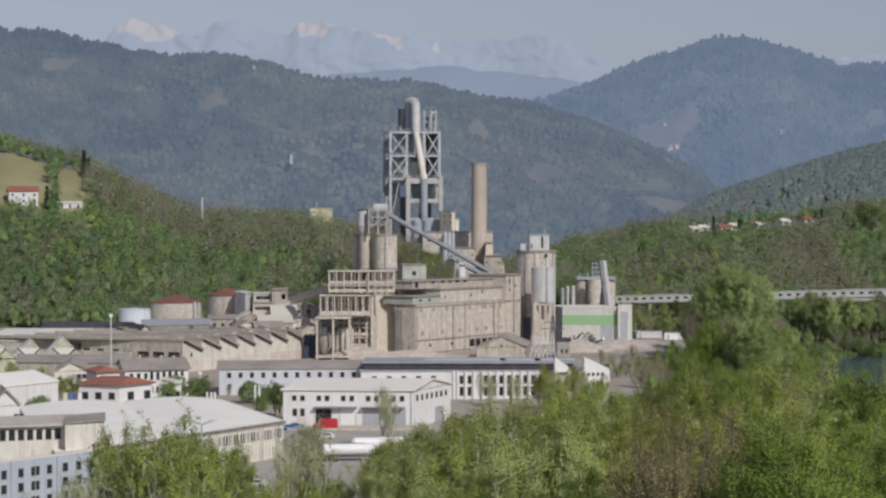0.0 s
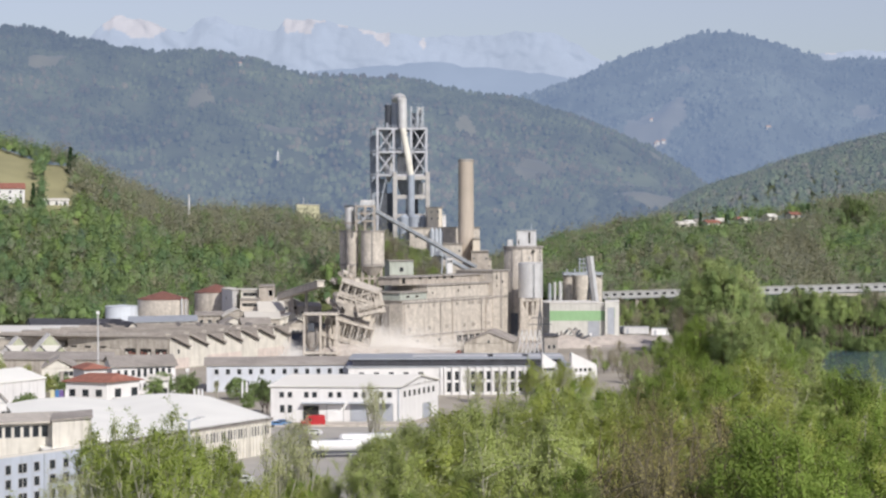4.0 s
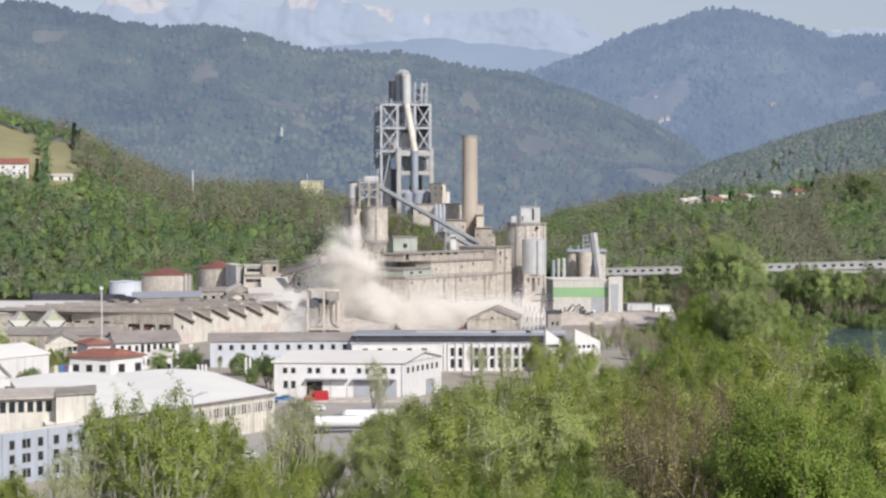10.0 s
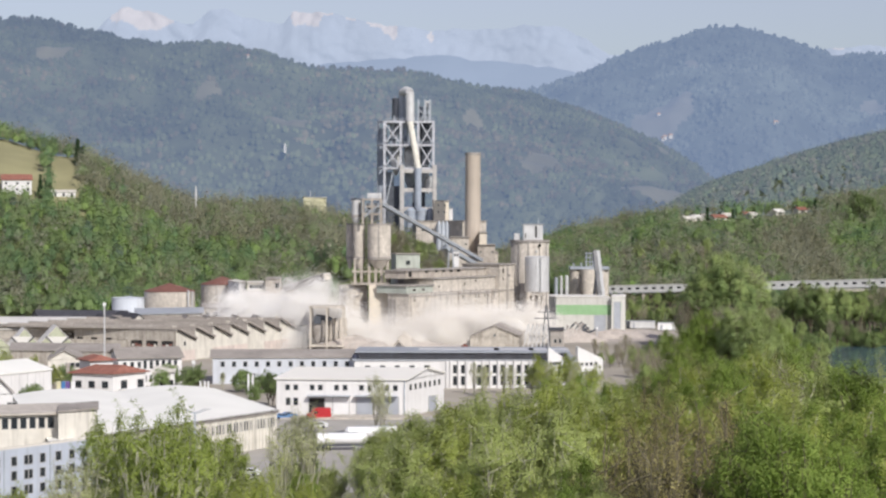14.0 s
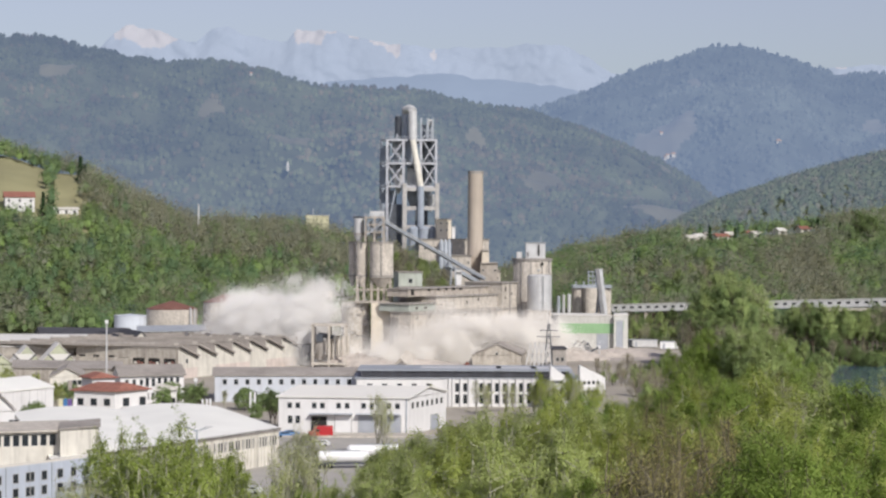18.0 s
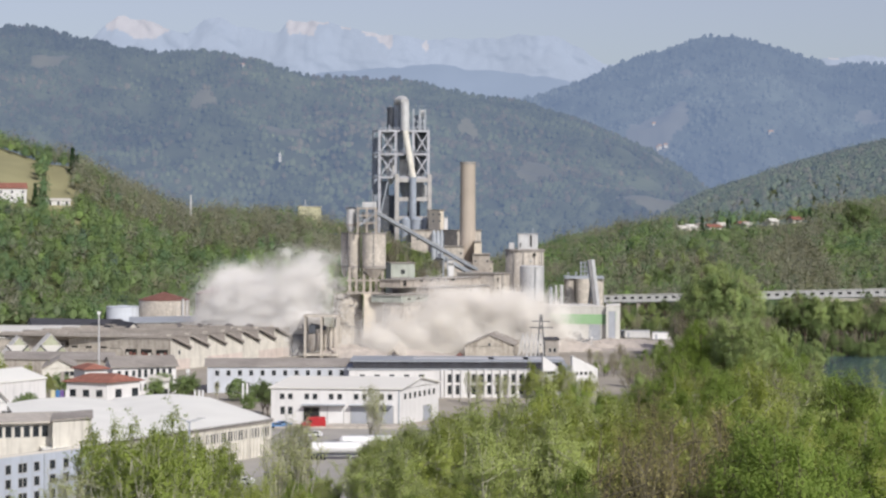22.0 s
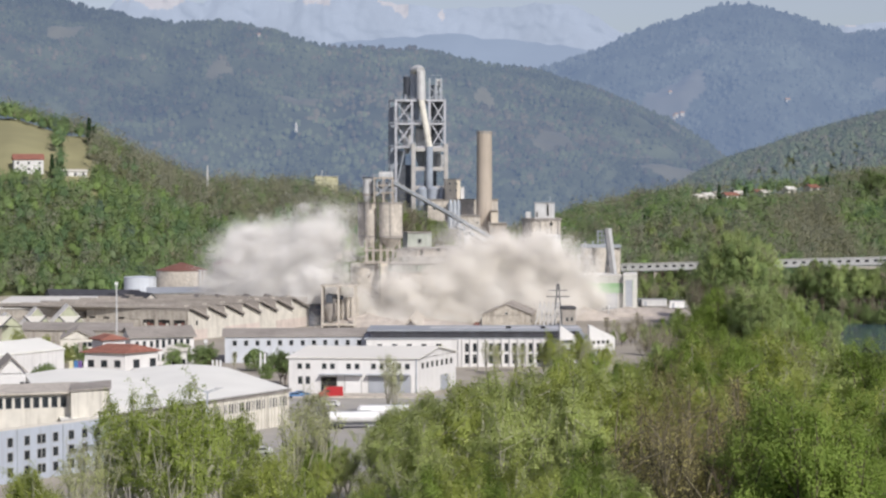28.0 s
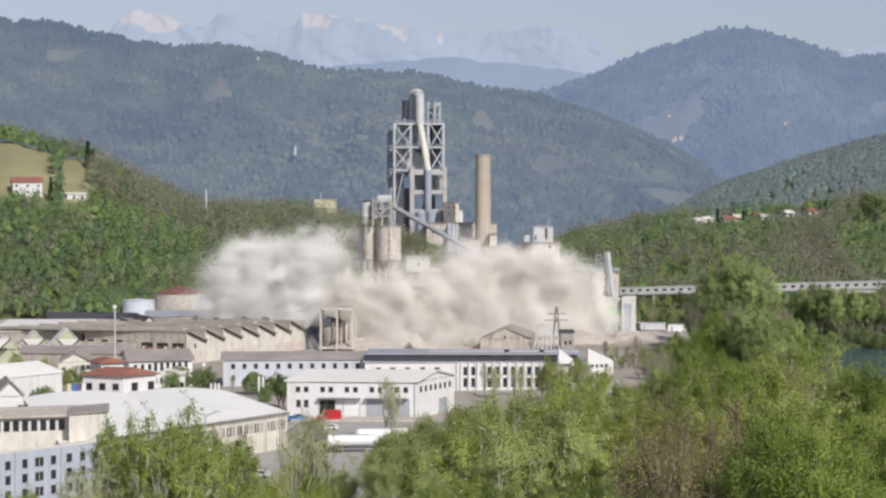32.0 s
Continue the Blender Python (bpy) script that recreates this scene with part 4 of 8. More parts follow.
# ---- small gabled shed before it ----
building("gabled_shed", "low grey gabled shed with dusty roof", "shed", (10.6, 800), (29.7, 806), (33.0, 836), 4.5, BRICKY_WALL, DUSTY_ROOF, roof="along1", rise=4.0, wins=[(0, 9, 11, 1, 5, 1.0, 1.0)])

# ---- big twin silo and steel silo on legs ----
bs = thing("big_silo", 38.0, 900, 0, "large beige concrete silo with a white head house", "silo")
bx = 37.5
def bX(v): return (880 + v / 2.853 - 784) / 3688 * 900 - bx
def bZ(v): return 51 + (391 - 380 - v / 2.853) / 3688 * 900
r = (bX(278) - bX(82)) / 2
part("shell", Geo().lathe(0, r, [(r, 0), (r, bZ(158)), (r * 0.98, bZ(155))], 40), CONCRETE_PALE, bs, smooth=True)
part("rim", Geo().lathe(0, r, [(r + 0.4, bZ(165)), (r + 0.4, bZ(152))], 40), CONCRETE_GREY, bs)
for a in (3.5, 4.1, 4.6, 5.2, 5.7):
    part("rib", Geo().box(r * math.cos(a) - 0.25, r * math.cos(a) + 0.25, r + r * math.sin(a) - 0.25, r + r * math.sin(a) + 0.25, 0, bZ(160)), CONCRETE_GREY, bs)
part("head_house", Geo().box(bX(130), bX(228), 3, 12, bZ(152), bZ(74)), STEEL_PALE, bs)
part("head_house_roof", Geo().box(bX(126), bX(232), 2.6, 12.4, bZ(74) + 0.004, bZ(70)), GREY_ROOF, bs)
part("head_house_slot", Geo().box(bX(188), bX(198), 2.9, 3.2, bZ(140), bZ(82)), DARK, bs)
part("head_house_slot", Geo().box(bX(136), bX(142), 2.9, 3.2, bZ(145), bZ(120)), DARK, bs)
part("side_house", Geo().box(bX(84), bX(112), 6, 12, bZ(152), bZ(120)), STEEL_PALE, bs)
part("mast", Geo().box(bX(206) - 0.12, bX(206) + 0.12, 6, 6.24, bZ(70), bZ(42)), STEEL, bs)
part("round_window", Geo().tube((bX(210), -0.2, bZ(180)), (bX(210), 0.2, bZ(180)), 0.7), DARK, bs)
for u, v in ((186, 212),):
    part("faded_mark", Geo().box(bX(u), bX(u + 14), -0.12, 0.3, bZ(v) - 0.2, bZ(v) + 0.25), STEEL, bs)
part("dark_base", Geo().box(bX(97), bX(140), 0.4, 4, 0, bZ(490)), STEEL_DARK, bs)

fs = thing("steel_silo", 40.0, 878, 0, "pale grey ribbed steel silo on a concrete leg frame", "silo")
fx = 40.0
def fX(v): return (880 + v / 2.853 - 784) / 3688 * 878 - fx
def fZ(v): return 51 + (391 - 380 - v / 2.853) / 3688 * 878
r = (fX(266) - fX(142)) / 2
part("shell", Geo().lathe(0, r, [(r, fZ(415)), (r, fZ(240)), (r * 0.9, fZ(236)), (0.6, fZ(234))], 36), STEEL_PALE, fs, smooth=True)
for k in range(9):
    v = 270 + k * 17
    part("hoop", Geo().lathe(0, r, [(r + 0.06, fZ(v)), (r + 0.06, fZ(v) + 0.2)], 36), STEEL_PALE, fs)
for u in (162, 185, 215, 236):
    part("leg", Geo().box(fX(u) - 0.5, fX(u) + 0.5, 1, 2, 0, fZ(415)), CONCRETE_PALE, fs)
part("leg_beam", Geo().box(fX(158), fX(240), 0.8, 8, fZ(432), fZ(415) - 0.01), CONCRETE_PALE, fs)
part("leg_beam", Geo().box(fX(158), fX(240), 0.8, 8, fZ(520), fZ(505)), CONCRETE_PALE, fs)
part("hopper", Geo().lathe(0, r, [(1, fZ(500)), (r * 0.7, fZ(433))], 20), CONCRETE, fs)
part("wall_panel", Geo().box(fX(200), fX(225), 2.2, 6, fZ(500), fZ(445)), CONCRETE_PALE, fs)

# ---- loading hall with the green band ----
GA, GB, GC = (44.9, 950), (50.4, 925), (74.9, 925)
t, p = building("loading_hall", "white loading hall with a broad green band and grey doors", "industrial hall", GA, GB, GC, 14.9, HALL_WALL, WHITE_ROOF, over=0.3)
L = GC[0] - GB[0]
g = Geo()
wall_box(g, p[1], p[2], 0, L, 7.2, 11.6, -0.05, 0.08)
part("green_band", g, GREEN_PAINT, t, "broad green cladding band")
# side face greyer than the front: its shade put into the colour
g = Geo()
wall_box(g, p[0], p[1], 0, math.hypot(GB[0] - GA[0], GB[1] - GA[1]), 0, 14.6, -0.05, 0.1)
part("side_cladding", g, STEEL, t, "side cladding, greyed for the shade on this face")
door(t, p[1], p[2], L - 5.0, 5.0, 7.2 - 0.3, DOOR_GREY)
t2, p2 = building("loading_hall_end", "tall white end bay of the loading hall with a grey door", "industrial hall", (76.7, 945), (74.8, 922), (81.5, 928), 15.2, HALL_WALL, WHITE_ROOF, over=0.2)
door(t2, p2[1], p2[2], 3.6, 4.2, 12.9, DOOR_GREY)
g = Geo()
wall_box(g, p2[1], p2[2], 5.9, 6.2, 8.5, 12.6, -0.05, 0.09)
part("green_band", g, GREEN_PAINT, t2)

# ---- silo group behind the hall ----
sg = thing("silo_group", 70.0, 990, 0, "squat beige concrete silos with a steel head frame", "silo")
def gX(v): return (880 + v / 2.853 - 784) / 3688 * 990 - 70.0
def gZ(v): return 51 + (391 - 380 - v / 2.853) / 3688 * 990
for u0, u1, y in ((370, 440, 4), (425, 500, 0), (500, 572, 4)):
    r = (gX(u1) - gX(u0)) / 2
    part("silo", Geo().lathe((gX(u0) + gX(u1)) / 2, y + r, [(r, 0), (r, gZ(302))], 24), CONCRETE_PALE, sg, smooth=True)
part("deck", Geo().box(gX(372), gX(572), 3, 16, gZ(301), gZ(288)), STEEL, sg)
for u in (390, 430, 455, 475, 490):
    part("post", Geo().box(gX(u) - 0.3, gX(u) + 0.3, 5, 5.6, gZ(288), gZ(215 if u > 440 else 268)), STEEL, sg)
for v in (218, 240, 262):
    part("platform", Geo().box(gX(450), gX(500), 4.5, 9, gZ(v) - 0.4, gZ(v)), STEEL, sg)
ld = thing("inclined_elevator", 75.9, 975, 0, "steep grey steel elevator leaning on the silos", "conveyor")
part("casing", Geo().beam((0, 0, 1.5), (72.0 - 75.9, 3, 34.9), 2.6, 2.6), STEEL_PALE, ld)
part("casing_edge", Geo().beam((-1.7, -1.6, 1.5), (72.0 - 75.9 - 1.7, 1.2, 34.6), 0.4), STEEL_DARK, ld)
part("strut", Geo().beam((69.4 - 75.9, 0, 0), (72.6 - 75.9, 2, 28.4), 0.8), STEEL_DARK, ld)
part("foot", Geo().box(-2.5, 2.5, -2, 2, 0, 1.5), CONCRETE, ld)
for u0, u1, v, m in ((343, 362, 335, STEEL_PALE), (318, 332, 338, STEEL_PALE), (290, 308, 345, STEEL)):
    r = (u1 - u0) / 2 / 2.853 / 3.73
    t = thing("vertical_tank", (880 + (u0 + u1) / 5.706 - 784) / 3.73, 988, 0, "slim pale vertical steel tank", "tank", "slim tanks by the silos")
    part("shell", Geo().lathe(0, 0, [(r, 0), (r, 51 + (391 - 380 - v / 2.853) / 3.73), (r * 0.3, 51.5 + (391 - 380 - v / 2.853) / 3.73)], 16), m, t, smooth=True)

# ---- river-crossing conveyor gallery ----
gb = thing("gallery_bridge", 87.1, 1080, 0, "long white covered conveyor gallery with small windows crossing the river", "covered bridge")
P0 = Vector((0, 0, 13.0))
P1 = Vector((223.0 - 87.1, 1000 - 1080, 19.6))
part("gallery", Geo().beam(P0, P1, 3.4, 3.6), WHITE_WALL, gb)
part("gallery_roof", Geo().beam(P0 + Vector((0, 0, 1.95)), P1 + Vector((0, 0, 1.95)), 3.9, 0.3), WHITE_ROOF, gb)
part("lower_chord", Geo().beam(P0 + Vector((0, 0, -2.0)), P1 + Vector((0, 0, -2.0)), 3.0, 0.4), STEEL, gb)
d = (P1 - P0)
side = d.cross(Vector((0, 0, 1))).normalized() * 1.72
if side.y > 0:
    side = -side
nw = 34
for k in range(nw):
    c = P0 + d * ((k + 0.5) / nw) + side + Vector((0, 0, 0.25))
    e = d.normalized() * 0.95
    part("gallery_window", Geo().beam(c - e, c + e, 0.2, 1.0), GLASS, gb)
for s in (0.12, 0.42, 0.62, 0.83):
    c = P0 + d * s
    part("pier", Geo().box(c.x - 0.9, c.x + 0.9, c.y - 1.2, c.y + 1.2, -8, c.z - 2.2), CONCRETE, gb)

ab = thing("arch_bridge", 203.9, 985, 2.5, "pale concrete road bridge with an arch", "bridge")
part("deck", Geo().box(-26, 40, -3, 3, 13.2, 14.4), CONCRETE_PALE, ab)
g = Geo()
for k in range(10):
    a0, a1 = math.pi * k / 10, math.pi * (k + 1) / 10
    g.beam((22 - 34 * math.cos(a0), 0, 1 + 11 * math.sin(a0)), (22 - 34 * math.cos(a1), 0, 1 + 11 * math.sin(a1)), 4, 1.6)
part("arch", g, CONCRETE_PALE, ab)
for x in (-22, -10, 0, 45):
    part("pier", Geo().box(x - 0.6, x + 0.6, -2, 2, -6, 13.19), CONCRETE, ab)

# ---- rails, ladders and pipes on the plant ----
def rail(t, a, b, z, posts=6, out=0.0):
    g = Geo().beam((*a, z + 1.1), (*b, z + 1.1), 0.14).beam((*a, z + 0.6), (*b, z + 0.6), 0.1)
    part("handrail", g, STEEL, t)
    for k in range(posts + 1):
        x, y = a[0] + (b[0] - a[0]) * k / posts, a[1] + (b[1] - a[1]) * k / posts
        part("rail_post", Geo().box(x - 0.07, x + 0.07, y - 0.07, y + 0.07, z + 0.004, z + 1.04), STEEL, t)
for z in zt[2:]:
    rail(tw, (xa, -0.8), (xc, -0.8), z, 8)
for z in (sz_(74), sz_(104), sz_(136)):
    rail(st, (sx_(240), 0.9), (sx_(324), 0.9), z, 5)
def ladder(t, x, y, z0, z1):
    part("ladder_rail", Geo().box(x - 0.3, x - 0.2, y - 0.1, y, z0, z1), STEEL_DARK, t)
    part("ladder_rail", Geo().box(x + 0.2, x + 0.3, y - 0.1, y, z0, z1), STEEL_DARK, t)
    g = Geo()
    for k in range(int((z1 - z0) / 0.8)):
        g.box(x - 0.2, x + 0.2, y - 0.08, y - 0.02, z0 + 0.8 * k, z0 + 0.8 * k + 0.1)
    part("ladder_rungs", g, STEEL_DARK, t)
ladder(st, sx_(312), 2 + 3 - (sx_(362) - sx_(262)) / 2 - 2.0, sz_(330), sz_(181))
ladder(fs, 1.2, -0.2, fZ(415), fZ(240))
ladder(bs, bX(245), 1.2, 0, bZ(165))
for u, w in ((0.335, 0.25), (0.73, 0.25)):
    g = Geo()
    wall_box(g, mp[1], mp[2], at_u(u) - w / 2, at_u(u) + w / 2, 1.2, zc_ - 1.1, 0.31, 0.6)
    part("downpipe", g, CONCRETE_GREY, mb)
# ---- tanks on the left ----
def round_tank(x, y, r, h, label, wall, roof_m, rise, pipe=True):
    t = thing("storage_tank", x, y, 0, label, "tank", "round storage tanks")
    part("shell", Geo().lathe(0, 0, [(r, 0), (r, h)], 40), wall, t, smooth=True)
    part("roof", Geo().lathe(0, 0, [(r + 0.2, h + 0.01), (r + 0.2, h + 0.25), (r * 0.5, h + rise * 0.55), (0.4, h + rise)], 40), roof_m, t, smooth=True)
    part("hoop", Geo().lathe(0, 0, [(r + 0.12, h * 0.6), (r + 0.12, h * 0.6 + 0.25)], 40), wall, t)
    if pipe:
        part("down_pipe", Geo().box(r * 0.8, r * 0.8 + 0.7, -r * 0.75, -r * 0.75 + 0.7, 0, h + 0.8), STEEL_PALE, t)
        part("down_pipe", Geo().box(r * 0.93, r * 0.93 + 0.5, -r * 0.5, -r * 0.5 + 0.5, 0, h + 0.4), STEEL_PALE, t)
    return t
round_tank(-135.8, 900, -128.8 - -135.8, 15.1, "low pale blue steel storage tank", TANK_BLUE, TANK_BLUE, 0.8, False)
round_tank(-118.6, 905, -107.6 - -118.6, 17.9, "concrete storage tank with a rusty red conical roof", CONCRETE_PALE, RED_RUST, 3.6)
round_tank(-98.1, 930, -88.4 - -98.1, 20.1, "concrete storage tank with a rusty red conical roof", CONCRETE_PALE, RED_RUST, 3.6, False)

building("white_plant_block", "white rendered plant block beside the tanks", "plant building", (-94.1, 915), (-87.0, 890), (-85.2, 905), 22.1, WHITE_WALL, PALE_ROOF, wins=[(0, 11, 12, 1, 18.5, 1.0, 1.8)])
building("cream_plant_block", "cream plant block with a dark window band", "plant building", (-83.8, 900), (-83.3, 885), (-74.9, 885), 18.4, CONCRETE_PALE, DUSTY_ROOF, wins=[(1, 2, 22, 6, 16.2, 2.4, 1.4)])
building("cream_plant_block", "upper cream plant house with flat roof", "plant building", (-84.8, 910), (-83.9, 895), (-76.6, 895), 22.1, CREAM_WALL, PALE_ROOF, wins=[(1, 2, 18, 5, 20.3, 2.2, 1.6)])
building("cream_plant_block", "beige corner plant house", "plant building", (-77.0, 915), (-75.9, 892), (-69.5, 892), 23.7, CONCRETE, DUSTY_ROOF, wins=[(1, 5, 14, 2, 21.0, 1.8, 2.4)])
k = 0
for u0, u1, v0, d, dep, rise, wm, rm in ((440, 590, 290, 868, 18, 3.0, BRICKY_WALL, PALE_ROOF), (630, 765, 262, 872, 22, 3.4, PINK_WALL, PALE_ROOF), (700, 850, 215, 885, 20, 2.2, CONCRETE_GREY, PALE_ROOF),
                                         (560, 740, 305, 850, 24, 2.4, BRICKY_WALL, PALE_ROOF), (740, 880, 305, 858, 16, 2.0, CREAM_WALL, PALE_ROOF), (300, 440, 285, 872, 16, 1.2, BRICKY_WALL, DUSTY_ROOF),
                                         (440, 555, 328, 842, 12, 2.2, CREAM_WALL, DUSTY_ROOF), (545, 690, 332, 838, 12, 2.2, CREAM_WALL, DUSTY_ROOF), (790, 890, 340, 850, 14, 2.4, CONCRETE_PALE, DUSTY_ROOF),
                                         (840, 960, 240, 880, 18, 1.4, CONCRETE_GREY, DUSTY_ROOF)):
    s = d / 3688
    x0, x1, h = (260 + u0 / 3 - 784) * s, (260 + u1 / 3 - 784) * s, 51 + (391 - 460 - v0 / 3) * s
    building("plant_shed", ("small plastered shed with a pale sheet roof", "old gabled shed with a dusty roof")[rm is DUSTY_ROOF], "shed", (x0 - 3, d + dep), (x0, d), (x1, d + 3), h, wm, rm, roof="along1" if k % 2 else "along0", rise=rise, wins=[(1, 2, x1 - x0 - 2, 3, h - 2.5, 1.6, 1.4)], group="sheds by the mill")
    k += 1
# inclined conveyor up to the silo tower
t = thing("conveyor_gallery", -65.8, 880, 0, "inclined grey conveyor gallery to the mill", "conveyor")
p, q = Vector((0, 0, 19.6)), Vector((-46.2 - -65.8, -45, 26.3))
part("gallery", Geo().beam(p, q, 3, 2.2), CONCRETE_PALE, t)
part("gallery_roof", Geo().beam(p + Vector((0, 0, 1.5)), q + Vector((0, 0, 1.5)), 3.4, 0.3), PALE_ROOF, t)
for s in (0.3, 0.65):
    c = p.lerp(q, s)
    part("trestle", Geo().box(c.x - 0.5, c.x + 0.5, c.y - 1, c.y + 1, 0, c.z - 1.2), CONCRETE, t)

# ---- saw-tooth halls ----
SA, SB = (-92.6, 725), (-57.0, 806)
saw = thing("sawtooth_hall", SA[0], SA[1], 0, "long cream hall with saw-tooth roof bays and a dusty grey roof", "industrial hall")
n_bay = 7
ex, ey = (SB[0] - SA[0]) / n_bay, (SB[1] - SA[1]) / n_bay
LX, LY = -70, 18
low, high = 7.6, 11.4
for k in range(n_bay):
    x0, y0 = ex * k, ey * k
    x1, y1 = ex * (k + 1), ey * (k + 1)
    g = Geo().add([(x0, y0, -0.5), (x1, y1, -0.5), (x1, y1, low), (x0, y0, high), (x0 - 1, y0 + 0.4, -0.5), (x1 - 1, y1 + 0.4, -0.5), (x1 - 1, y1 + 0.4, low), (x0 - 1, y0 + 0.4, high)],
                  [(0, 1, 2, 3), (7, 6, 5, 4), (3, 2, 6, 7), (0, 3, 7, 4), (1, 5, 6, 2)])
    part("bay_wall", g, CREAM_WALL, saw)
    nx_, ny_ = 0.55, -0.25
    g = Geo().add([(x0 + nx_ * 2, y0 + ny_ * 2, high + 0.5), (x1 + nx_ * 2, y1 + ny_ * 2, low + 0.35), (x1 + LX, y1 + LY, low + 0.35), (x0 + LX, y0 + LY, high + 0.5),
                   (x0 + nx_ * 2, y0 + ny_ * 2, high - 0.2), (x1 + nx_ * 2, y1 + ny_ * 2, low - 0.35), (x1 + LX, y1 + LY, low - 0.35), (x0 + LX, y0 + LY, high - 0.2)],
                  [(0, 1, 2, 3), (7, 6, 5, 4), (0, 4, 5, 1), (1, 5, 6, 2), (3, 2, 6, 7), (0, 3, 7, 4)])
    part("bay_roof", g, DUSTY_ROOF, saw)
    g = Geo().add([(x0 + nx_, y0 + ny_, high - 0.25), (x1 + nx_, y1 + ny_, low - 0.4), (x1 + nx_, y1 + ny_, low - 0.95), (x0 + nx_, y0 + ny_, high - 0.8)], [(0, 1, 2, 3)])
    part("verge_board", g, DARK_ROOF, saw)
    part("vertical_light", Geo().quad((x1, y1, low), (x1, y1, high), (x1 + LX, y1 + LY, high), (x1 + LX, y1 + LY, low)), DUSTY_ROOF, saw)
    m = on_wall((x0, y0), (x1, y1), 5.5, 0.0)
    a, b = (x0, y0), (x1, y1)
    g = Geo()
    wall_box(g, a, b, 0.05, math.hypot(ex, ey) - 0.05, 0, 3.6, -0.05, 0.2)
    part("wall_base", g, (PINK_WALL, CREAM_WALL, PINK_WALL)[k % 3], saw)
    window(saw, a, b, 3.4, 1.9, 1.6, 2.0)
    window(saw, a, b, 7.4, 1.9, 1.6, 2.0)
    if k == 0:
        window(saw, a, b, 5.6, 6.0, 1.4, 1.6)
    part("vent", Geo().box(x0 - 2, x0 - 0.6, y0 + 3, y0 + 4.4, high - 1.5, high + 0.9), CONCRETE_PALE, saw)
part("body", Geo().prism([(LX, LY), (-0.9, 0.6), (ex * 7 - 0.9, ey * 7), (ex * 7 + LX, ey * 7 + LY)], 0, low - 0.5), BRICKY_WALL, saw)
# front office range of the saw-tooth hall
t, p = building("hall_range", "weathered grey range with deep dark window bays", "industrial building", (-131.4, 757), (-130.5, 738), (-92.6, 723), 10.6, BRICKY_WALL, DUSTY_ROOF, over=0.3)
Lr = math.hypot(p[2][0] - p[1][0], p[2][1] - p[1][1])
for k in range(4):
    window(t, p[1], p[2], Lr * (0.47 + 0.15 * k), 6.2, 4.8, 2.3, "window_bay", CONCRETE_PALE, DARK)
    for q in range(3):
        g = Geo()
        wall_box(g, p[1], p[2], Lr * (0.47 + 0.15 * k) - 1.9 + 1.35 * q, Lr * (0.47 + 0.15 * k) - 0.9 + 1.35 * q, 5.2, 5.75 + 0.25 * ((k + q) % 3), 0.04, 0.12)
        part("broken_panel", g, (TILE_ROOF, CREAM_WALL, RED_RUST)[(k + q) % 3], t)
for v in (0.06, 0.2, 0.35):
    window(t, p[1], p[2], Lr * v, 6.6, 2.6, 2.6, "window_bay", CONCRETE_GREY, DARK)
part("roof_curb", Geo().box(-2, Lr - 3, 2, 3, 10.95, 12.0), CONCRETE_GREY, t)

# ---- white and dark folded-roof sheds further left ----
def gable_shed(u0, u1, vp, ve, d, dep, wm, rm, zoom_y=480, name="gabled_shed", label="old gabled shed with a dark roof", skew=-12, wins=()):
    s = d / 3688
    x0, x1 = (u0 / 3 - 784) * s, (u1 / 3 - 784) * s
    h, hp = 51 + (391 - zoom_y - ve / 3) * s, 51 + (391 - zoom_y - vp / 3) * s
    # gable towards the viewer, ridge running back
    return building(name, label, "shed", (x0 + skew, d + dep), (x0, d), (x1, d), h, wm, rm, roof="along0", rise=max(hp - h, 0.5), over=0.4, group="folded-roof sheds", wins=wins)
for u0, u1, vp, ve, d in ((-100, 55, 370, 435, 716), (55, 215, 340, 435, 718), (215, 392, 325, 425, 722)):
    gable_shed(u0, u1, vp, ve, d, 9, GREEN_WALL, WHITE_ROOF, label="pale green gabled shed with a white sheet roof", skew=-3)
# white folded roof plates before the gables
for uc, d in ((122, 714), (308, 718), (-60, 712)):
    s = d / 3688
    xc = (uc / 3 - 784) * s
    zt_, zb_ = 51 + (391 - 480 - 380 / 3) * s, 51 + (391 - 480 - 440 / 3) * s
    hw = 62 / 3 * s
    t = thing("roof_plate", xc, d, 0, "white folded roof plate over the loading bay", "roof plate", "folded roof plates")
    part("plate", Geo().add([(-hw, -0.3, zt_), (hw, -0.3, zt_), (0, -0.3, zb_), (-hw, 0.3, zt_), (hw, 0.3, zt_), (0, 0.3, zb_)], [(0, 2, 1), (3, 4, 5), (0, 1, 4, 3), (1, 2, 5, 4), (2, 0, 3, 5)]), WHITE_ROOF, t)
    part("verge", Geo().beam((-hw, -0.5, zt_), (0, -0.5, zb_), 0.3, 0.5).beam((hw, -0.5, zt_), (0, -0.5, zb_), 0.3, 0.5), DARK_ROOF, t)
    part("post", Geo().box(-0.2, 0.2, -0.2, 0.2, 0, zb_), CONCRETE, t)
s = 780 / 3688
building("long_white_roof", "long low shed under a white sheet roof", "shed", (-172.9, 815), (-167.4, 768), (-122.3, 768), 10.8, BRICKY_WALL, WHITE_ROOF, over=0.6)
building("long_white_roof", "long low shed under a pale sheet roof", "shed", (-164.3, 762), (-161.7, 742), (-131.9, 742), 10.1, BRICKY_WALL, WHITE_ROOF, over=0.6)
t, p = building("black_roof_hall", "long hall with a black tarred roof and clerestory", "industrial hall", (-168.9, 858), (-160.3, 828), (-122.7, 822), 9.8, STEEL_DARK, DARK_ROOF, roof="along1", rise=2.6, over=0.4)
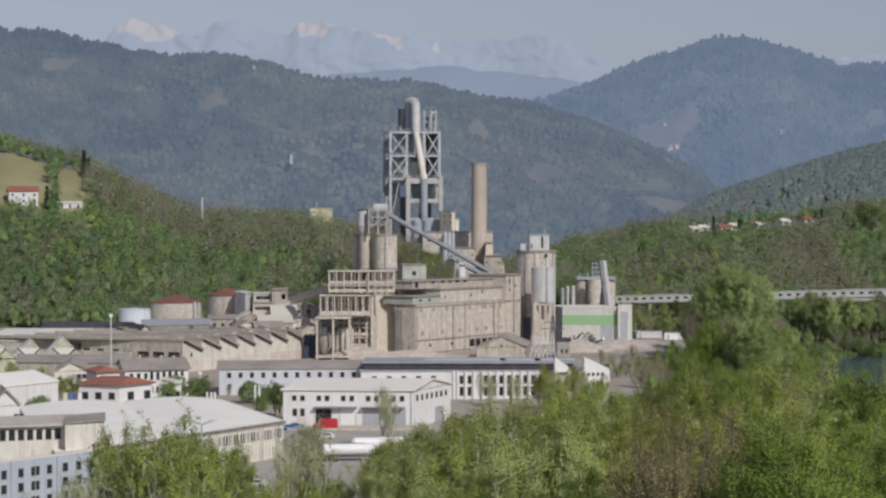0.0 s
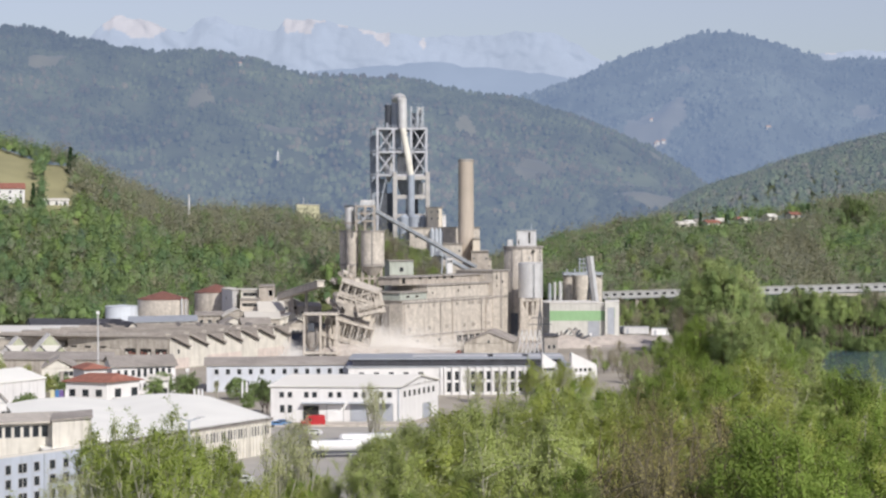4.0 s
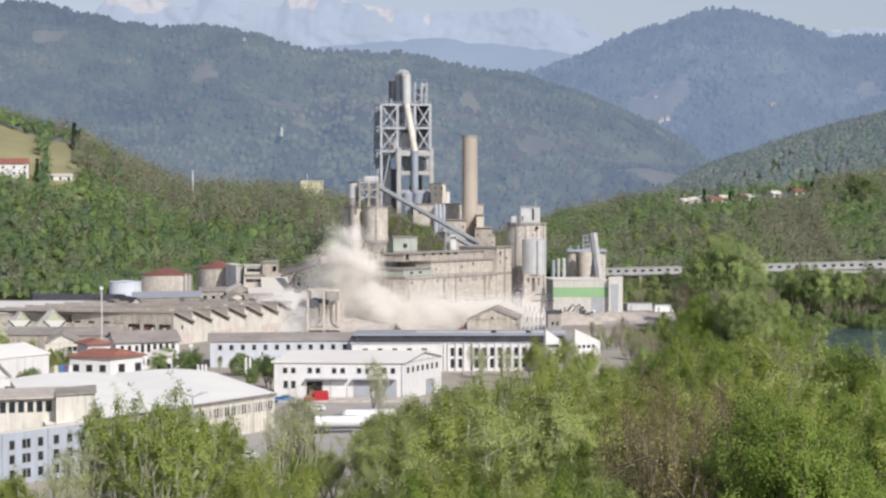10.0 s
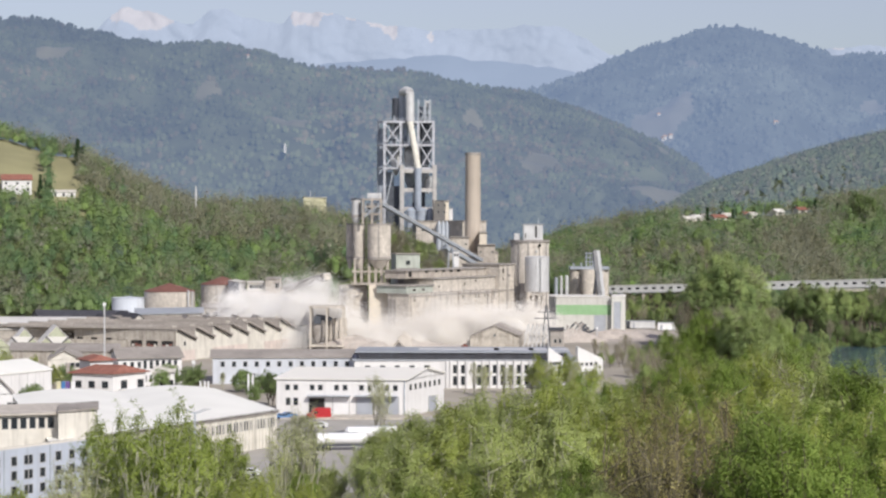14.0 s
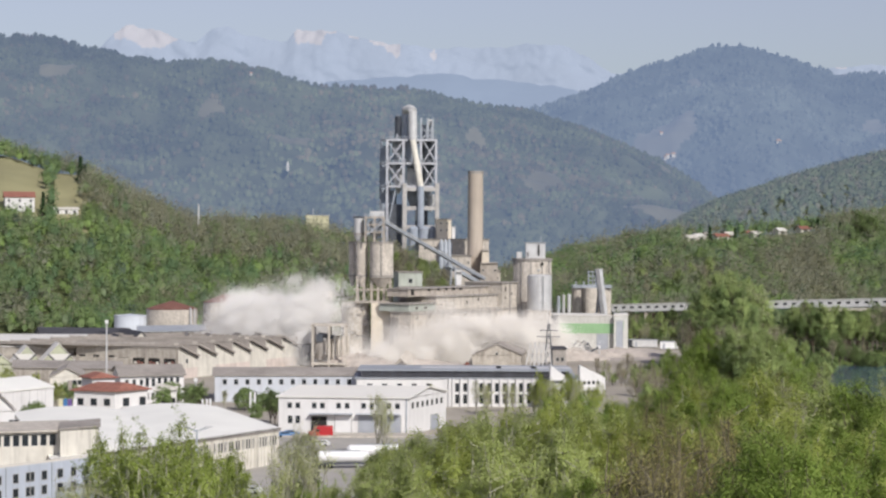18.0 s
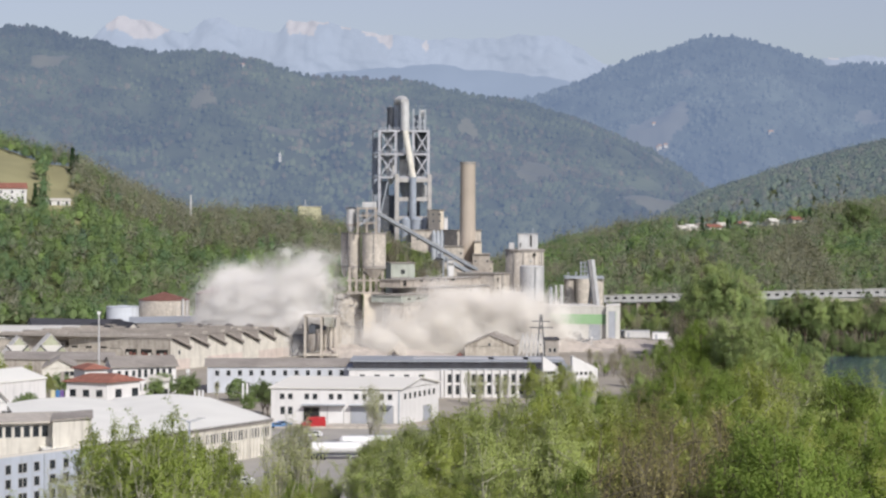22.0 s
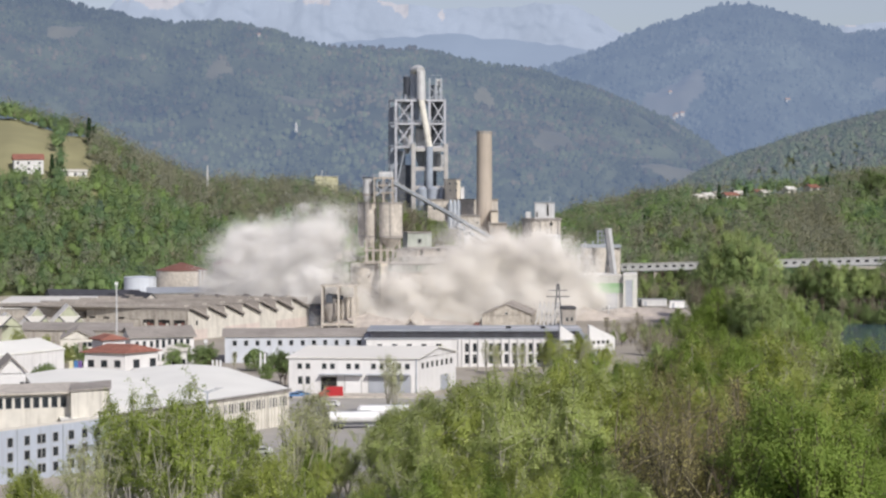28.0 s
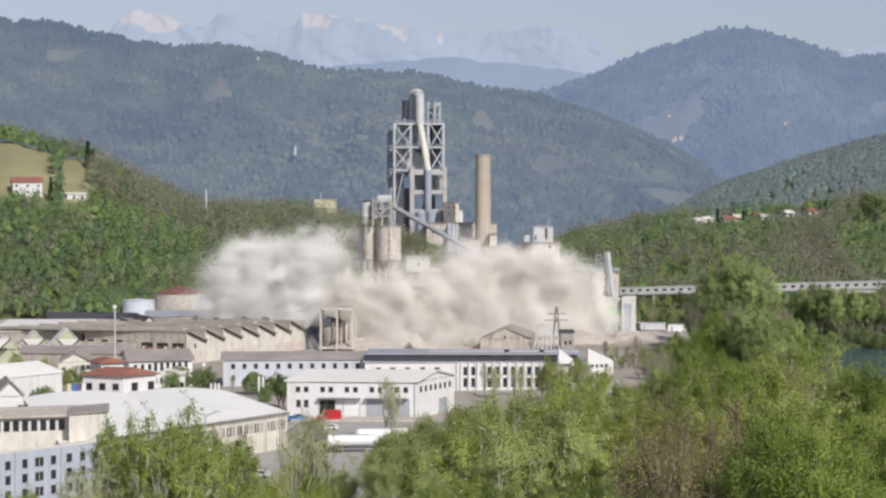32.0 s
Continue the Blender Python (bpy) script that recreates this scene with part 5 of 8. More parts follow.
gable_shed(578, 668, 278, 322, 790, 30, CREAM_WALL, DARK_ROOF, label="cream gabled hall with a black roof")
gable_shed(680, 800, 262, 318, 792, 30, CREAM_WALL, DARK_ROOF, label="cream gabled hall with a black roof")
building("long_grey_hall", "long hall with a dusty grey roof", "industrial hall", (-125.4, 852), (-121.8, 826), (-96.3, 838), 11.6, BRICKY_WALL, GREY_ROOF, roof="along1", rise=1.6)
building("long_grey_hall", "low dusty-roofed hall before the tanks", "industrial hall", (-118.7, 820), (-118.0, 800), (-82.5, 806), 10.9, BRICKY_WALL, DUSTY_ROOF)
for u in (215, 325, 480, 590):
    gable_shed(3 * 260 + u - 20, 3 * 260 + u + 30, 330, 358, 798, 10, CREAM_WALL, DUSTY_ROOF, zoom_y=460, label="small cream dormer house on the hall edge", skew=-3)
building("blue_gate_house", "dark blue clad bay at the mill gate", "shed", (-56.9, 816), (-56.2, 806), (-51.6, 806), 7.9, mat("dark_blue_cladding", (0.05, 0.06, 0.10)), DARK_ROOF)

# ---- mid row: blue range, white long hall ----
t, p = building("blue_range", "long pale blue office range with a dusty roof", "office building", (-71.5, 652), (-69.4, 629), (-23.8, 633), 7.9, BLUE_WALL, DUSTY_ROOF, roof="along1", rise=1.6, over=0.7,
                wins=[(1, 3.0, 44, 13, 6.0, 1.3, 1.7), (1, 3.0, 44, 10, 2.4, 1.3, 1.6)])
door(t, p[1], p[2], 27.0, 1.8, 5.2, mat("teal_door", (0.08, 0.14, 0.18)))
lh, lp = building("long_white_hall", "long white hall with pilasters and a black clerestory band", "industrial hall", (-27.0, 642), (-25.9, 613), (39.7, 618), 8.2, WHITE_WALL, GREY_ROOF, over=0.5)
LL = math.hypot(lp[2][0] - lp[1][0], lp[2][1] - lp[1][1])
def lu(v): return (v - 285) / (1040 - 285) * LL
for k, v in enumerate((600, 613, 640, 668, 695, 722, 748, 775, 803, 830, 857, 884, 911, 938)):
    g = Geo()
    wall_box(g, lp[1], lp[2], lu(v) - 0.35, lu(v) + 0.35, 0, 8.2, -0.05, 0.6)
    part("pilaster", g, WHITE_WALL, lh)
    if k > 0 and k % 3 != 0 or k in (6, 9):
        window(lh, lp[1], lp[2], lu(v + 13), 5.7, 1.25, 2.6)
        window(lh, lp[1], lp[2], lu(v + 13), 2.3, 1.25, 2.8)
for v in (330, 380, 430, 480, 530):
    window(lh, lp[1], lp[2], lu(v), 6.2, 1.6, 1.4)
y0, y1 = 4, 26
part("clerestory", Geo().box(lu(320) - 2, LL - 3, y0, y1, 8.75, 10.4), DARK_ROOF, lh, "black glazed clerestory band")
part("clerestory_roof", Geo().box(lu(320) - 3, LL - 2, y0 - 0.6, y1 + 1, 10.41, 10.75), GREY_ROOF, lh)
for k in range(18):
    x = lu(330) + k * (LL - lu(330)) / 18
    part("clerestory_post", Geo().box(x - 0.12, x + 0.12, y0 - 0.25, y0 - 0.01, 8.76, 10.4), STEEL_DARK, lh)
for x in (lu(500), lu(640), lu(760), lu(880)):
    part("roof_light", Geo().box(x, x + 12, y0 + 8, y0 + 16, 10.76, 10.9), STEEL_PALE, lh)
# white toothed end walls
for u0, u1, d in ((945, 1005, 606), (1045, 1135, 604)):
    s = d / 3688
    x0, x1 = (480 + u0 / 1.923 - 784) * s, (480 + u1 / 1.923 - 784) * s
    zt_, zl_ = 51 + (391 - 560 - 122 / 1.923) * s, 51 + (391 - 560 - 165 / 1.923) * s
    t = thing("sawtooth_end", x0, d, 0, "white saw-tooth end wall of the long hall", "industrial building", "white end walls")
    part("wall", Geo().add([(0, 0, 0), (x1 - x0, 4, 0), (x1 - x0, 4, zl_), (0, 0, zt_), (0, 7, 0), (x1 - x0, 9, 0), (x1 - x0, 9, zl_), (0, 7, zt_)],
                           [(0, 1, 2, 3), (1, 5, 6, 2), (4, 7, 6, 5), (0, 3, 7, 4)]), WHITE_WALL, t)
    part("roof", Geo().add([(-0.3, 0.6, zt_ - 0.5), (x1 - x0 + 0.3, 4.6, zl_ - 0.5), (x1 - x0 + 0.3, 9, zl_ - 0.3), (-0.3, 7, zt_ - 0.3)], [(0, 1, 2, 3)]), GREY_ROOF, t)
    for q in range(4):
        window(t, (0, 0), (x1 - x0, 4), (x1 - x0) * (0.2 + 0.2 * q), 5.0, 1.2, 1.6)
        window(t, (0, 0), (x1 - x0, 4), (x1 - x0) * (0.2 + 0.2 * q), 8.0, 1.0, 1.0)

# ---- white two-storey works building ----
wb, wp = building("works_building", "white two-storey works building with a low gabled roof", "industrial building", (-42.3, 531), (-9.3, 529), (0.4, 552), 9.3, WHITE_WALL, WHITE_ROOF, roof="along0", rise=2.0, over=0.6)
W0 = math.hypot(wp[1][0] - wp[0][0], wp[1][1] - wp[0][1])
def wu(v): return (v - 20) / 440 * W0
for v in (58, 86, 142, 170, 225, 254, 310, 339, 396, 425):
    window(wb, wp[0], wp[1], wu(v), 7.2, 1.25, 1.5)
for v in (60, 86):
    window(wb, wp[0], wp[1], wu(v), 3.6, 1.25, 2.0)
W1 = math.hypot(wp[2][0] - wp[1][0], wp[2][1] - wp[1][1])
for k in range(7):
    window(wb, wp[1], wp[2], W1 * (0.12 + 0.125 * k), 7.2, 1.5, 1.6)
door(wb, wp[0], wp[1], wu(158), 3.9, 4.4, DARK, "open_door", "open dark doorway")
door(wb, wp[0], wp[1], wu(240), 4.0, 4.6, WHITE_PAINT)
door(wb, wp[0], wp[1], wu(320), 4.0, 4.6, DOOR_GREY)
door(wb, wp[0], wp[1], wu(402), 5.0, 4.8, DOOR_GREY)
door(wb, wp[1], wp[2], W1 * 0.68, 4.5, 3.8, DOOR_GREY)
for u in (200, 360):
    g = Geo()
    wall_box(g, wp[0], wp[1], wu(u) - 5.5, wu(u) + 5.5, 5.0, 5.25, 0, 1.8)
    part("canopy", g, DOOR_GREY, wb)
part("loading_ledge", Geo().box(wp[0][0] - 2, wp[1][0] + 4, -9, -0.3, 0, 0.5), CONCRETE_PALE, wb)
g = Geo()
wall_box(g, wp[0], wp[1], W0 - 0.5, W0 - 0.2, 0, 9, 0, 0.2)
part("downpipe", g, STEEL, wb)

# ---- red-roofed house ----
rh, rp = building("red_roofed_house", "white rendered house with a red tile roof", "house", (-104.0, 585), (-92.1, 582), (-84.2, 591), 6.6, WHITE_WALL, TILE_ROOF, roof="hip", rise=1.9, over=0.9,
                  wins=[(0, 1.9, 9.9, 3, 3.5, 2.0, 2.1), (1, 4.0, 10.0, 2, 3.4, 2.4, 2.5)])
part("chimney", Geo().box(-14, -13, 5, 6, 6.4, 9.2), BRICKY_WALL, rh)
g = Geo()
wall_box(g, rp[1], rp[2], 2, 11.5, 2.0, 2.2, 0, 1.2)
part("balcony", g, WHITE_WALL, rh)
building("red_roofed_house", "small white house with a red tile roof", "house", (-105.9, 608), (-101.8, 602), (-95.9, 606), 8.8, WHITE_WALL, TILE_ROOF, roof="hip", rise=1.3, over=0.8, wins=[(1, 3, 12, 3, 6, 1.2, 1.4)])
building("grey_gabled_house", "white house with a grey roof behind the red roofs", "house", (-122.2, 650), (-119.0, 628), (-109.8, 632), 7.3, CREAM_WALL, DUSTY_ROOF, roof="along0", rise=2.6, wins=[(1, 6, 20, 3, 5.5, 1.4, 1.5)])
building("pale_row_house", "long white building with tall windows and a grey roof", "office building", (-101.9, 640), (-96.2, 618), (-78.4, 626), 8.3, WHITE_WALL, DUSTY_ROOF, roof="along1", rise=2.4, over=0.8,
         wins=[(1, 8.2, 17.6, 6, 6.4, 1.1, 2.6), (1, 8.2, 17.6, 6, 2.2, 1.1, 2.0), (1, 2, 6.4, 3, 6.4, 1.1, 1.8)])
building("low_grey_roof", "low building under a broad dusty roof", "shed", (-144.2, 700), (-138.8, 670), (-102.7, 664), 7.4, BRICKY_WALL, DUSTY_ROOF, roof="along1", rise=1.4, over=0.5)
building("shop_house", "small white shop with a pitched front", "house", (-83.9, 612), (-83.3, 598), (-77.5, 602), 5.7, WHITE_WALL, PALE_ROOF, roof="along1", rise=1.2, wins=[(1, 3, 10, 3, 2.6, 1.6, 1.6)])
# white tent hall
tt, tpnts = building("tent_hall", "white fabric-clad gabled storage hall", "storage hall", (-121.0 - 19, 572), (-121.0, 546), (-107.4, 572), 8.5, WHITE_WALL, HALL_ROOF, roof="along1", rise=1.9, over=0.3)
for k in range(9):
    g = Geo()
    wall_box(g, tpnts[1], tpnts[2], 2 + 3.4 * k, 2.12 + 3.4 * k, 0, 8.3, -0.05, 0.06)
    part("wall_seam", g, STEEL_PALE, tt)
# hoardings beside the house
for u, m, lab in ((313, YELLOW_PAINT, "yellow"), (338, BLUE_PAINT, "blue"), (361, mat("violet_panel", (0.17, 0.11, 0.30)), "violet"), (390, WHITE_PAINT, "white")):
    x = (u / 3 - 784) / 3688 * 575
    t = thing("hoarding_panel", x, 575, 0, lab + " hoarding panel beside the house", "panel", "hoarding panels")
    part("panel", Geo().box(-0.55, 0.55, -0.1, 0.1, 0.3, 5.0), m, t)
    part("post", Geo().box(-0.1, 0.1, 0.1, 0.3, 0, 5.2), STEEL, t)

# ---- big white-roofed hall in front ----
HA, HB = (-74.2, 394), (-36.5, 460)
hx, hy = HB[0] - HA[0], HB[1] - HA[1]
hL = math.hypot(hx, hy)
hall = thing("arched_hall", HA[0], HA[1], 0, "large cream hall with two low arched white roofs", "industrial hall")
dx_, dy_ = -20, 56
lx_, ly_ = -28, 101
hh = 7.9
part("wall", Geo().prism([(0, 0), (hx, hy), (hx + dx_, hy + dy_), (lx_, ly_)], -0.5, hh), CREAM_WALL, hall)
g = Geo()
nu, nv = 48, 14
vs, fs_ = [], []
for j in range(nv + 1):
    for i in range(nu + 1):
        u, v = i / nu * 1.01 - 0.005, j / nv * 1.02 - 0.015
        bay = (u * 2) % 1.0 if u < 0.999 else 0.999
        arc = 1 - (2 * bay - 1) ** 2
        vs.append((hx * u + (lx_ + (dx_ - lx_) * u) * v, hy * u + (ly_ + (dy_ - ly_) * u) * v, hh + 0.15 + 1.15 * max(arc, 0) * min(1, v * 2.2 + 0.02)))
for j in range(nv):
    for i in range(nu):
        q = j * (nu + 1) + i
        fs_.append((q, q + 1, q + nu + 2, q + nu + 1))
g.add(vs, fs_)
part("roof", g, HALL_ROOF, hall, smooth=True)
g = Geo()
wall_box(g, (0, 0), (hx, hy), -0.3, hL + 0.3, hh - 0.5, hh + 0.2, -0.1, 0.35)
part("fascia", g, CONCRETE_GREY, hall)
for k in range(60):
    u = hL * (k + 0.5) / 60
    g = Geo()
    wall_box(g, (0, 0), (hx, hy), u - 0.09, u + 0.09, 0, hh - 0.55, -0.05, 0.22)
    part("wall_rib", g, CREAM_WALL, hall)
for k0 in range(8):
    for k in range(8):
        u = hL * (0.145 + 0.107 * k0) + k * hL * 0.0125
        window(hall, (0, 0), (hx, hy), u, 5.5, 0.6, 2.1, "slot_window")
door(hall, (0, 0), (hx, hy), hL * 0.72, 1.6, 2.4, DARK)

# double-armed lamp before the hall
t = thing("street_lamp", -50.3, 424, 0, "tall grey street lamp with two arms before the hall", "street lamp")
part("pole", Geo().tube((0, 0, 0), (0, 0, 10.6), 0.16, 0.09, 10), STEEL, t)
for s in (-1, 1):
    part("arm", Geo().tube((0, 0, 10.5), (s * 2.4, 0, 11.4), 0.08, 0.06, 8), STEEL, t)
    part("lamp_head", Geo().box(min(s * 2.3, s * 3.1), max(s * 2.3, s * 3.1), -0.18, 0.18, 11.38, 11.6), STEEL_PALE, t)

# ---- near office block, lower left ----
ob_, op = building("office_block", "pale blue-grey two-storey office block with a flat cream roof", "office building", (-82.2 , 362), (-80.0, 364), (-64.2, 387), 9.4, OFFICE_WALL, PALE_ROOF, over=0.5)
OL = math.hypot(op[2][0] - op[1][0], op[2][1] - op[1][1])
def ou(v): return (v + 60) / 445 * OL
for v, w in ((-15, 1.3), (50, 1.3), (106, 2.0), (162, 1.3), (225, 1.4), (280, 1.3), (335, 1.3)):
    for z in (7.2, 4.6, 1.9):
        window(ob_, op[1], op[2], ou(v), z, w * 1.1, 1.75)
        if w > 1.9:
            g = Geo()
            wall_box(g, op[1], op[2], ou(v) - 0.07, ou(v) + 0.07, z - 0.7, z + 0.7, 0, 0.1)
            part("mullion", g, WIN_FRAME, ob_)
for v in (12, 192):
    g = Geo()
    wall_box(g, op[1], op[2], ou(v) - 0.12, ou(v) + 0.12, 0, 9.3, -0.05, 0.15)
    part("downpipe", g, STEEL, ob_)
building("setback_storey", "dark glazed set-back storey with pale columns", "office building", (-92.0, 415), (-89.5, 396), (-74.1, 402), 12.6, CREAM_WALL, CONCRETE_PALE, over=0.9, wins=[(1, 1, 15, 9, 11.0, 1.3, 2.2)])
building("cream_stair_block", "cream stair block with a flat roof", "office building", (-75.6, 412), (-73.4, 398), (-67.2, 405), 13.2, CREAM_WALL, DUSTY_ROOF, over=0.4)
building("white_gable_house", "white house with a low grey roof", "house", (-96.6, 436), (-93.2, 424), (-87.9, 426), 14.5, WHITE_WALL, DUSTY_ROOF, roof="along0", rise=3.0, wins=[(1, 6, 12, 2, 12, 1.0, 1.3)])

# ---- houses on the slopes ----
def slope_house(x, y, w, d, h, wm, rm, rise, label, skew=3):
    z = float(ground_z(x, y))
    building("hillside_house", label, "house", (x - skew, y + d), (x, y), (x + w, y + 1), h, wm, rm, roof="along1", rise=rise, base=z, over=0.6, wins=[(1, 2, w - 2, 3, h - 1.8, 1.3, 1.4), (1, 2, w - 2, 3, 1.8, 1.3, 1.4)], group="houses on the slopes")
slope_house(-242.9, 1150, 16, 10, 7, WHITE_WALL, TILE_ROOF, 3, "white hillside house with a red tile roof")
slope_house(-216.1, 1152, 13, 7, 3, WHITE_WALL, PALE_ROOF, 1, "low white hillside house")
for px, d, w, m in ((1218, 1290, 10, PALE_ROOF), (1234, 1300, 9, WHITE_ROOF), (1270, 1290, 14, TILE_ROOF), (1288, 1305, 9, PALE_ROOF), (1325, 1300, 10, TILE_ROOF), (1336, 1290, 8, PALE_ROOF), (1380, 1310, 9, WHITE_ROOF), (1420, 1310, 10, TILE_ROOF), (1530, 1330, 10, PALE_ROOF), (1250, 1320, 8, DUSTY_ROOF)):
    slope_house((px - 784) / 3688 * d, d + 12, w * 0.55, 6, 2.9, CREAM_WALL, m, 1.7, ("white village house with a red roof", "white village house with a pale roof")[m is not TILE_ROOF])
# yellow house on the wooded rise, with a mast
yx = -84.2
building("yellow_house", "pale yellow house above the trees", "house", (yx - 3, 1300), (yx, 1262), (yx + 12, 1292), 61.9 - float(ground_z(yx, 1262)), YELLOW_PAINT, PALE_ROOF, base=float(ground_z(yx, 1262)), wins=[(1, 2, 10, 3, 59.6 - float(ground_z(yx, 1262)), 1.2, 1.2)])
t = thing("mast", yx + 4, 1263, 61.9, "thin pole on the yellow house", "mast")
part("pole", Geo().tube((0, 0, 0), (0, 0, 4.5), 0.25, 0.12, 8), STEEL_PALE, t)
t = thing("mast", -146.9, 1240, float(ground_z(-146.9, 1240)), "tall pale pole above the wooded slope", "mast")
part("pole", Geo().tube((0, 0, 0), (0, 0, 68.1 - float(ground_z(-146.9, 1240))), 0.8, 0.5, 10), STEEL_PALE, t)

# far houses on the hazy hills
def on_hill(h, s, rise):
    """The place on a hill seen at the bearing s with that rise (metres above the eye at 1000 m)."""
    x, y, z = (q.ravel() for q in h)
    i = np.argmin((x / y * 1000 - s) ** 2 * 4 + ((z - 51) / y * 1000 - rise) ** 2)
    return float(s * y[i] / 1000), float(y[i]), float(z[i])
# far houses: blue glow in wall and roof stands for haze
HAZE_WHITE = mat("hazy_white_wall", (0.40, 0.40, 0.40), var=0.05, glow=(0.10, 0.12, 0.16, 0.6))
HAZE_ROOF = mat("hazy_roof", (0.30, 0.22, 0.20), var=0.1, glow=(0.10, 0.12, 0.16, 0.6))
def far_house(h, s, rise, w, tall, name="far_house", label="small pale house on the wooded hill", spire=False):
    x, y, z = on_hill(h, s, rise)
    t = thing(name, x, y - (20 if spire else 8), z + (2 if spire else 0), label, "church" if spire else "house", "" if spire else "far houses")
    part("wall", Geo().box(-w / 2, w / 2, 0, 8, -4, tall * 0.7), HAZE_WHITE, t)
    if spire:
        tall = tall * 0.7
        part("spire", Geo().add([(-w / 2, 1, tall), (w / 2, 1, tall), (w / 2, 1 + w, tall), (-w / 2, 1 + w, tall), (0, 1 + w / 2, tall + 1.6 * w)], [(0, 1, 4), (1, 2, 4), (2, 3, 4), (3, 0, 4)]), HAZE_WHITE, t)
    else:
        tall = tall * 0.7
        part("roof", Geo().add([(-w / 2 - 0.5, -0.5, tall), (w / 2 + 0.5, -0.5, tall), (w / 2 + 0.5, 8.5, tall), (-w / 2 - 0.5, 8.5, tall), (-w / 2, 4, tall + 2.5), (w / 2, 4, tall + 2.5)], [(0, 1, 5, 4), (2, 3, 4, 5), (1, 2, 5), (3, 0, 4)]), HAZE_ROOF, t)
def bearing(px, py):
    return (px - 784) / 3.688, (391 - py) / 3.688
far_house(mid, *bearing(450, 178), 3, 8, "far_church", "small white church on the wooded hill", True)
far_house(mid, *bearing(507, 280), 2.4, 5, "far_chapel", "small white chapel on the wooded hill", True)
for px, py, w in ((440, 112, 3),):
    far_house(mid, *bearing(px, py), w, 2.4)
for px, py, w, tall in ((903, 183, 10, 5), (912, 185, 9, 6), (922, 184, 12, 5), (934, 180, 10, 6), (968, 193, 6, 5), (1130, 218, 7, 7), (1176, 251, 9, 6), (1186, 250, 10, 6), (1172, 254, 6, 4), (1242, 154, 6, 5), (1290, 165, 6, 5), (1150, 226, 8, 4), (1385, 222, 16, 3), (1372, 224, 12, 3), (1165, 212, 8, 4)):
    far_house(far, *bearing(px, py), w * 0.6, tall * 0.4)

# ---- vehicles and yard things ----
def van(x, y, rz, label, body_m, long=5.6, wide=2.1, tall=2.5):
    t = thing("van", x, y, float(ground_z(x, y)), label, "van")
    t.rotation_euler = (0, 0, radians(rz))
    g = Geo()
    prof = [(0, 0.4), (long, 0.4), (long, 1.3), (long - 0.9, 1.45), (long - 1.6, tall), (0.1, tall), (0, 1.4)]
    n = len(prof)
    g.add([(a, s, b) for s in (-wide / 2, wide / 2) for a, b in prof], [tuple(range(n)), tuple(range(2 * n - 1, n - 1, -1))] + [(i, n + i, n + (i + 1) % n, (i + 1) % n) for i in range(n)])
    part("body", g, body_m, t)
    part("windscreen", Geo().quad((long - 0.93, -0.9, 1.5), (long - 0.93, 0.9, 1.5), (long - 1.55, 0.85, tall - 0.1), (long - 1.55, -0.85, tall - 0.1)), GLASS, t)
    for s in (-1, 1):
        part("side_window", Geo().box(long - 2.6, long - 1.6, s * wide / 2 - 0.02, s * wide / 2 + 0.02, 1.5, 2.1), GLASS, t)
        for u in (0.9, long - 1.0):
            w = part("wheel", Geo().tube((u, s * wide / 2 - 0.12 * s, 0.36), (u, s * wide / 2 + 0.05 * s, 0.36), 0.36, n=14), RUBBER, t)
            part("hub", Geo().tube((u, s * wide / 2 + 0.05 * s, 0.36), (u, s * wide / 2 + 0.07 * s, 0.36), 0.18, n=10), STEEL, w)
    return t
van(-28.0, 522, 190, "red delivery van parked at the loading doors", RED_PAINT, 6.0, 2.2, 2.8)
def car(x, y, rz, label, body_m):
    t = thing("car", x, y, float(ground_z(x, y)), label, "car", "parked cars")
    t.rotation_euler = (0, 0, radians(rz))
    prof = [(-2.1, 0.3), (2.1, 0.3), (2.15, 0.75), (1.2, 0.92), (0.55, 1.42), (-1.2, 1.45), (-2.05, 0.95)]
    n = len(prof)
    part("body", Geo().add([(a, s * (0.85 if b < 1 else 0.7), b) for s in (-1, 1) for a, b in prof], [tuple(range(n)), tuple(range(2 * n - 1, n - 1, -1))] + [(i, n + i, n + (i + 1) % n, (i + 1) % n) for i in range(n)]), body_m, t)
    for s in (-1, 1):
        part("side_glass", Geo().quad((1.0, s * 0.84, 0.95), (0.5, s * 0.74, 1.36), (-1.15, s * 0.74, 1.38), (-1.6, s * 0.84, 0.98)), GLASS, t)
        for u in (-1.3, 1.35):
            part("wheel", Geo().tube((u, s * 0.72, 0.32), (u, s * 0.9, 0.32), 0.32, n=14), RUBBER, t)
    part("windscreen", Geo().quad((1.17, -0.7, 0.96), (1.17, 0.7, 0.96), (0.58, 0.66, 1.4), (0.58, -0.66, 1.4)), GLASS, t)
car(-37.8, 408, 160, "white car parked beside the hall", WHITE_PAINT)
car(-29.6, 500, 170, "pale car parked on the yard", WHITE_PAINT)
car(-39.7, 521, 10, "blue car parked before the works building", BLUE_PAINT)
car(-38.6, 525, 10, "blue car parked before the works building", BLUE_PAINT)
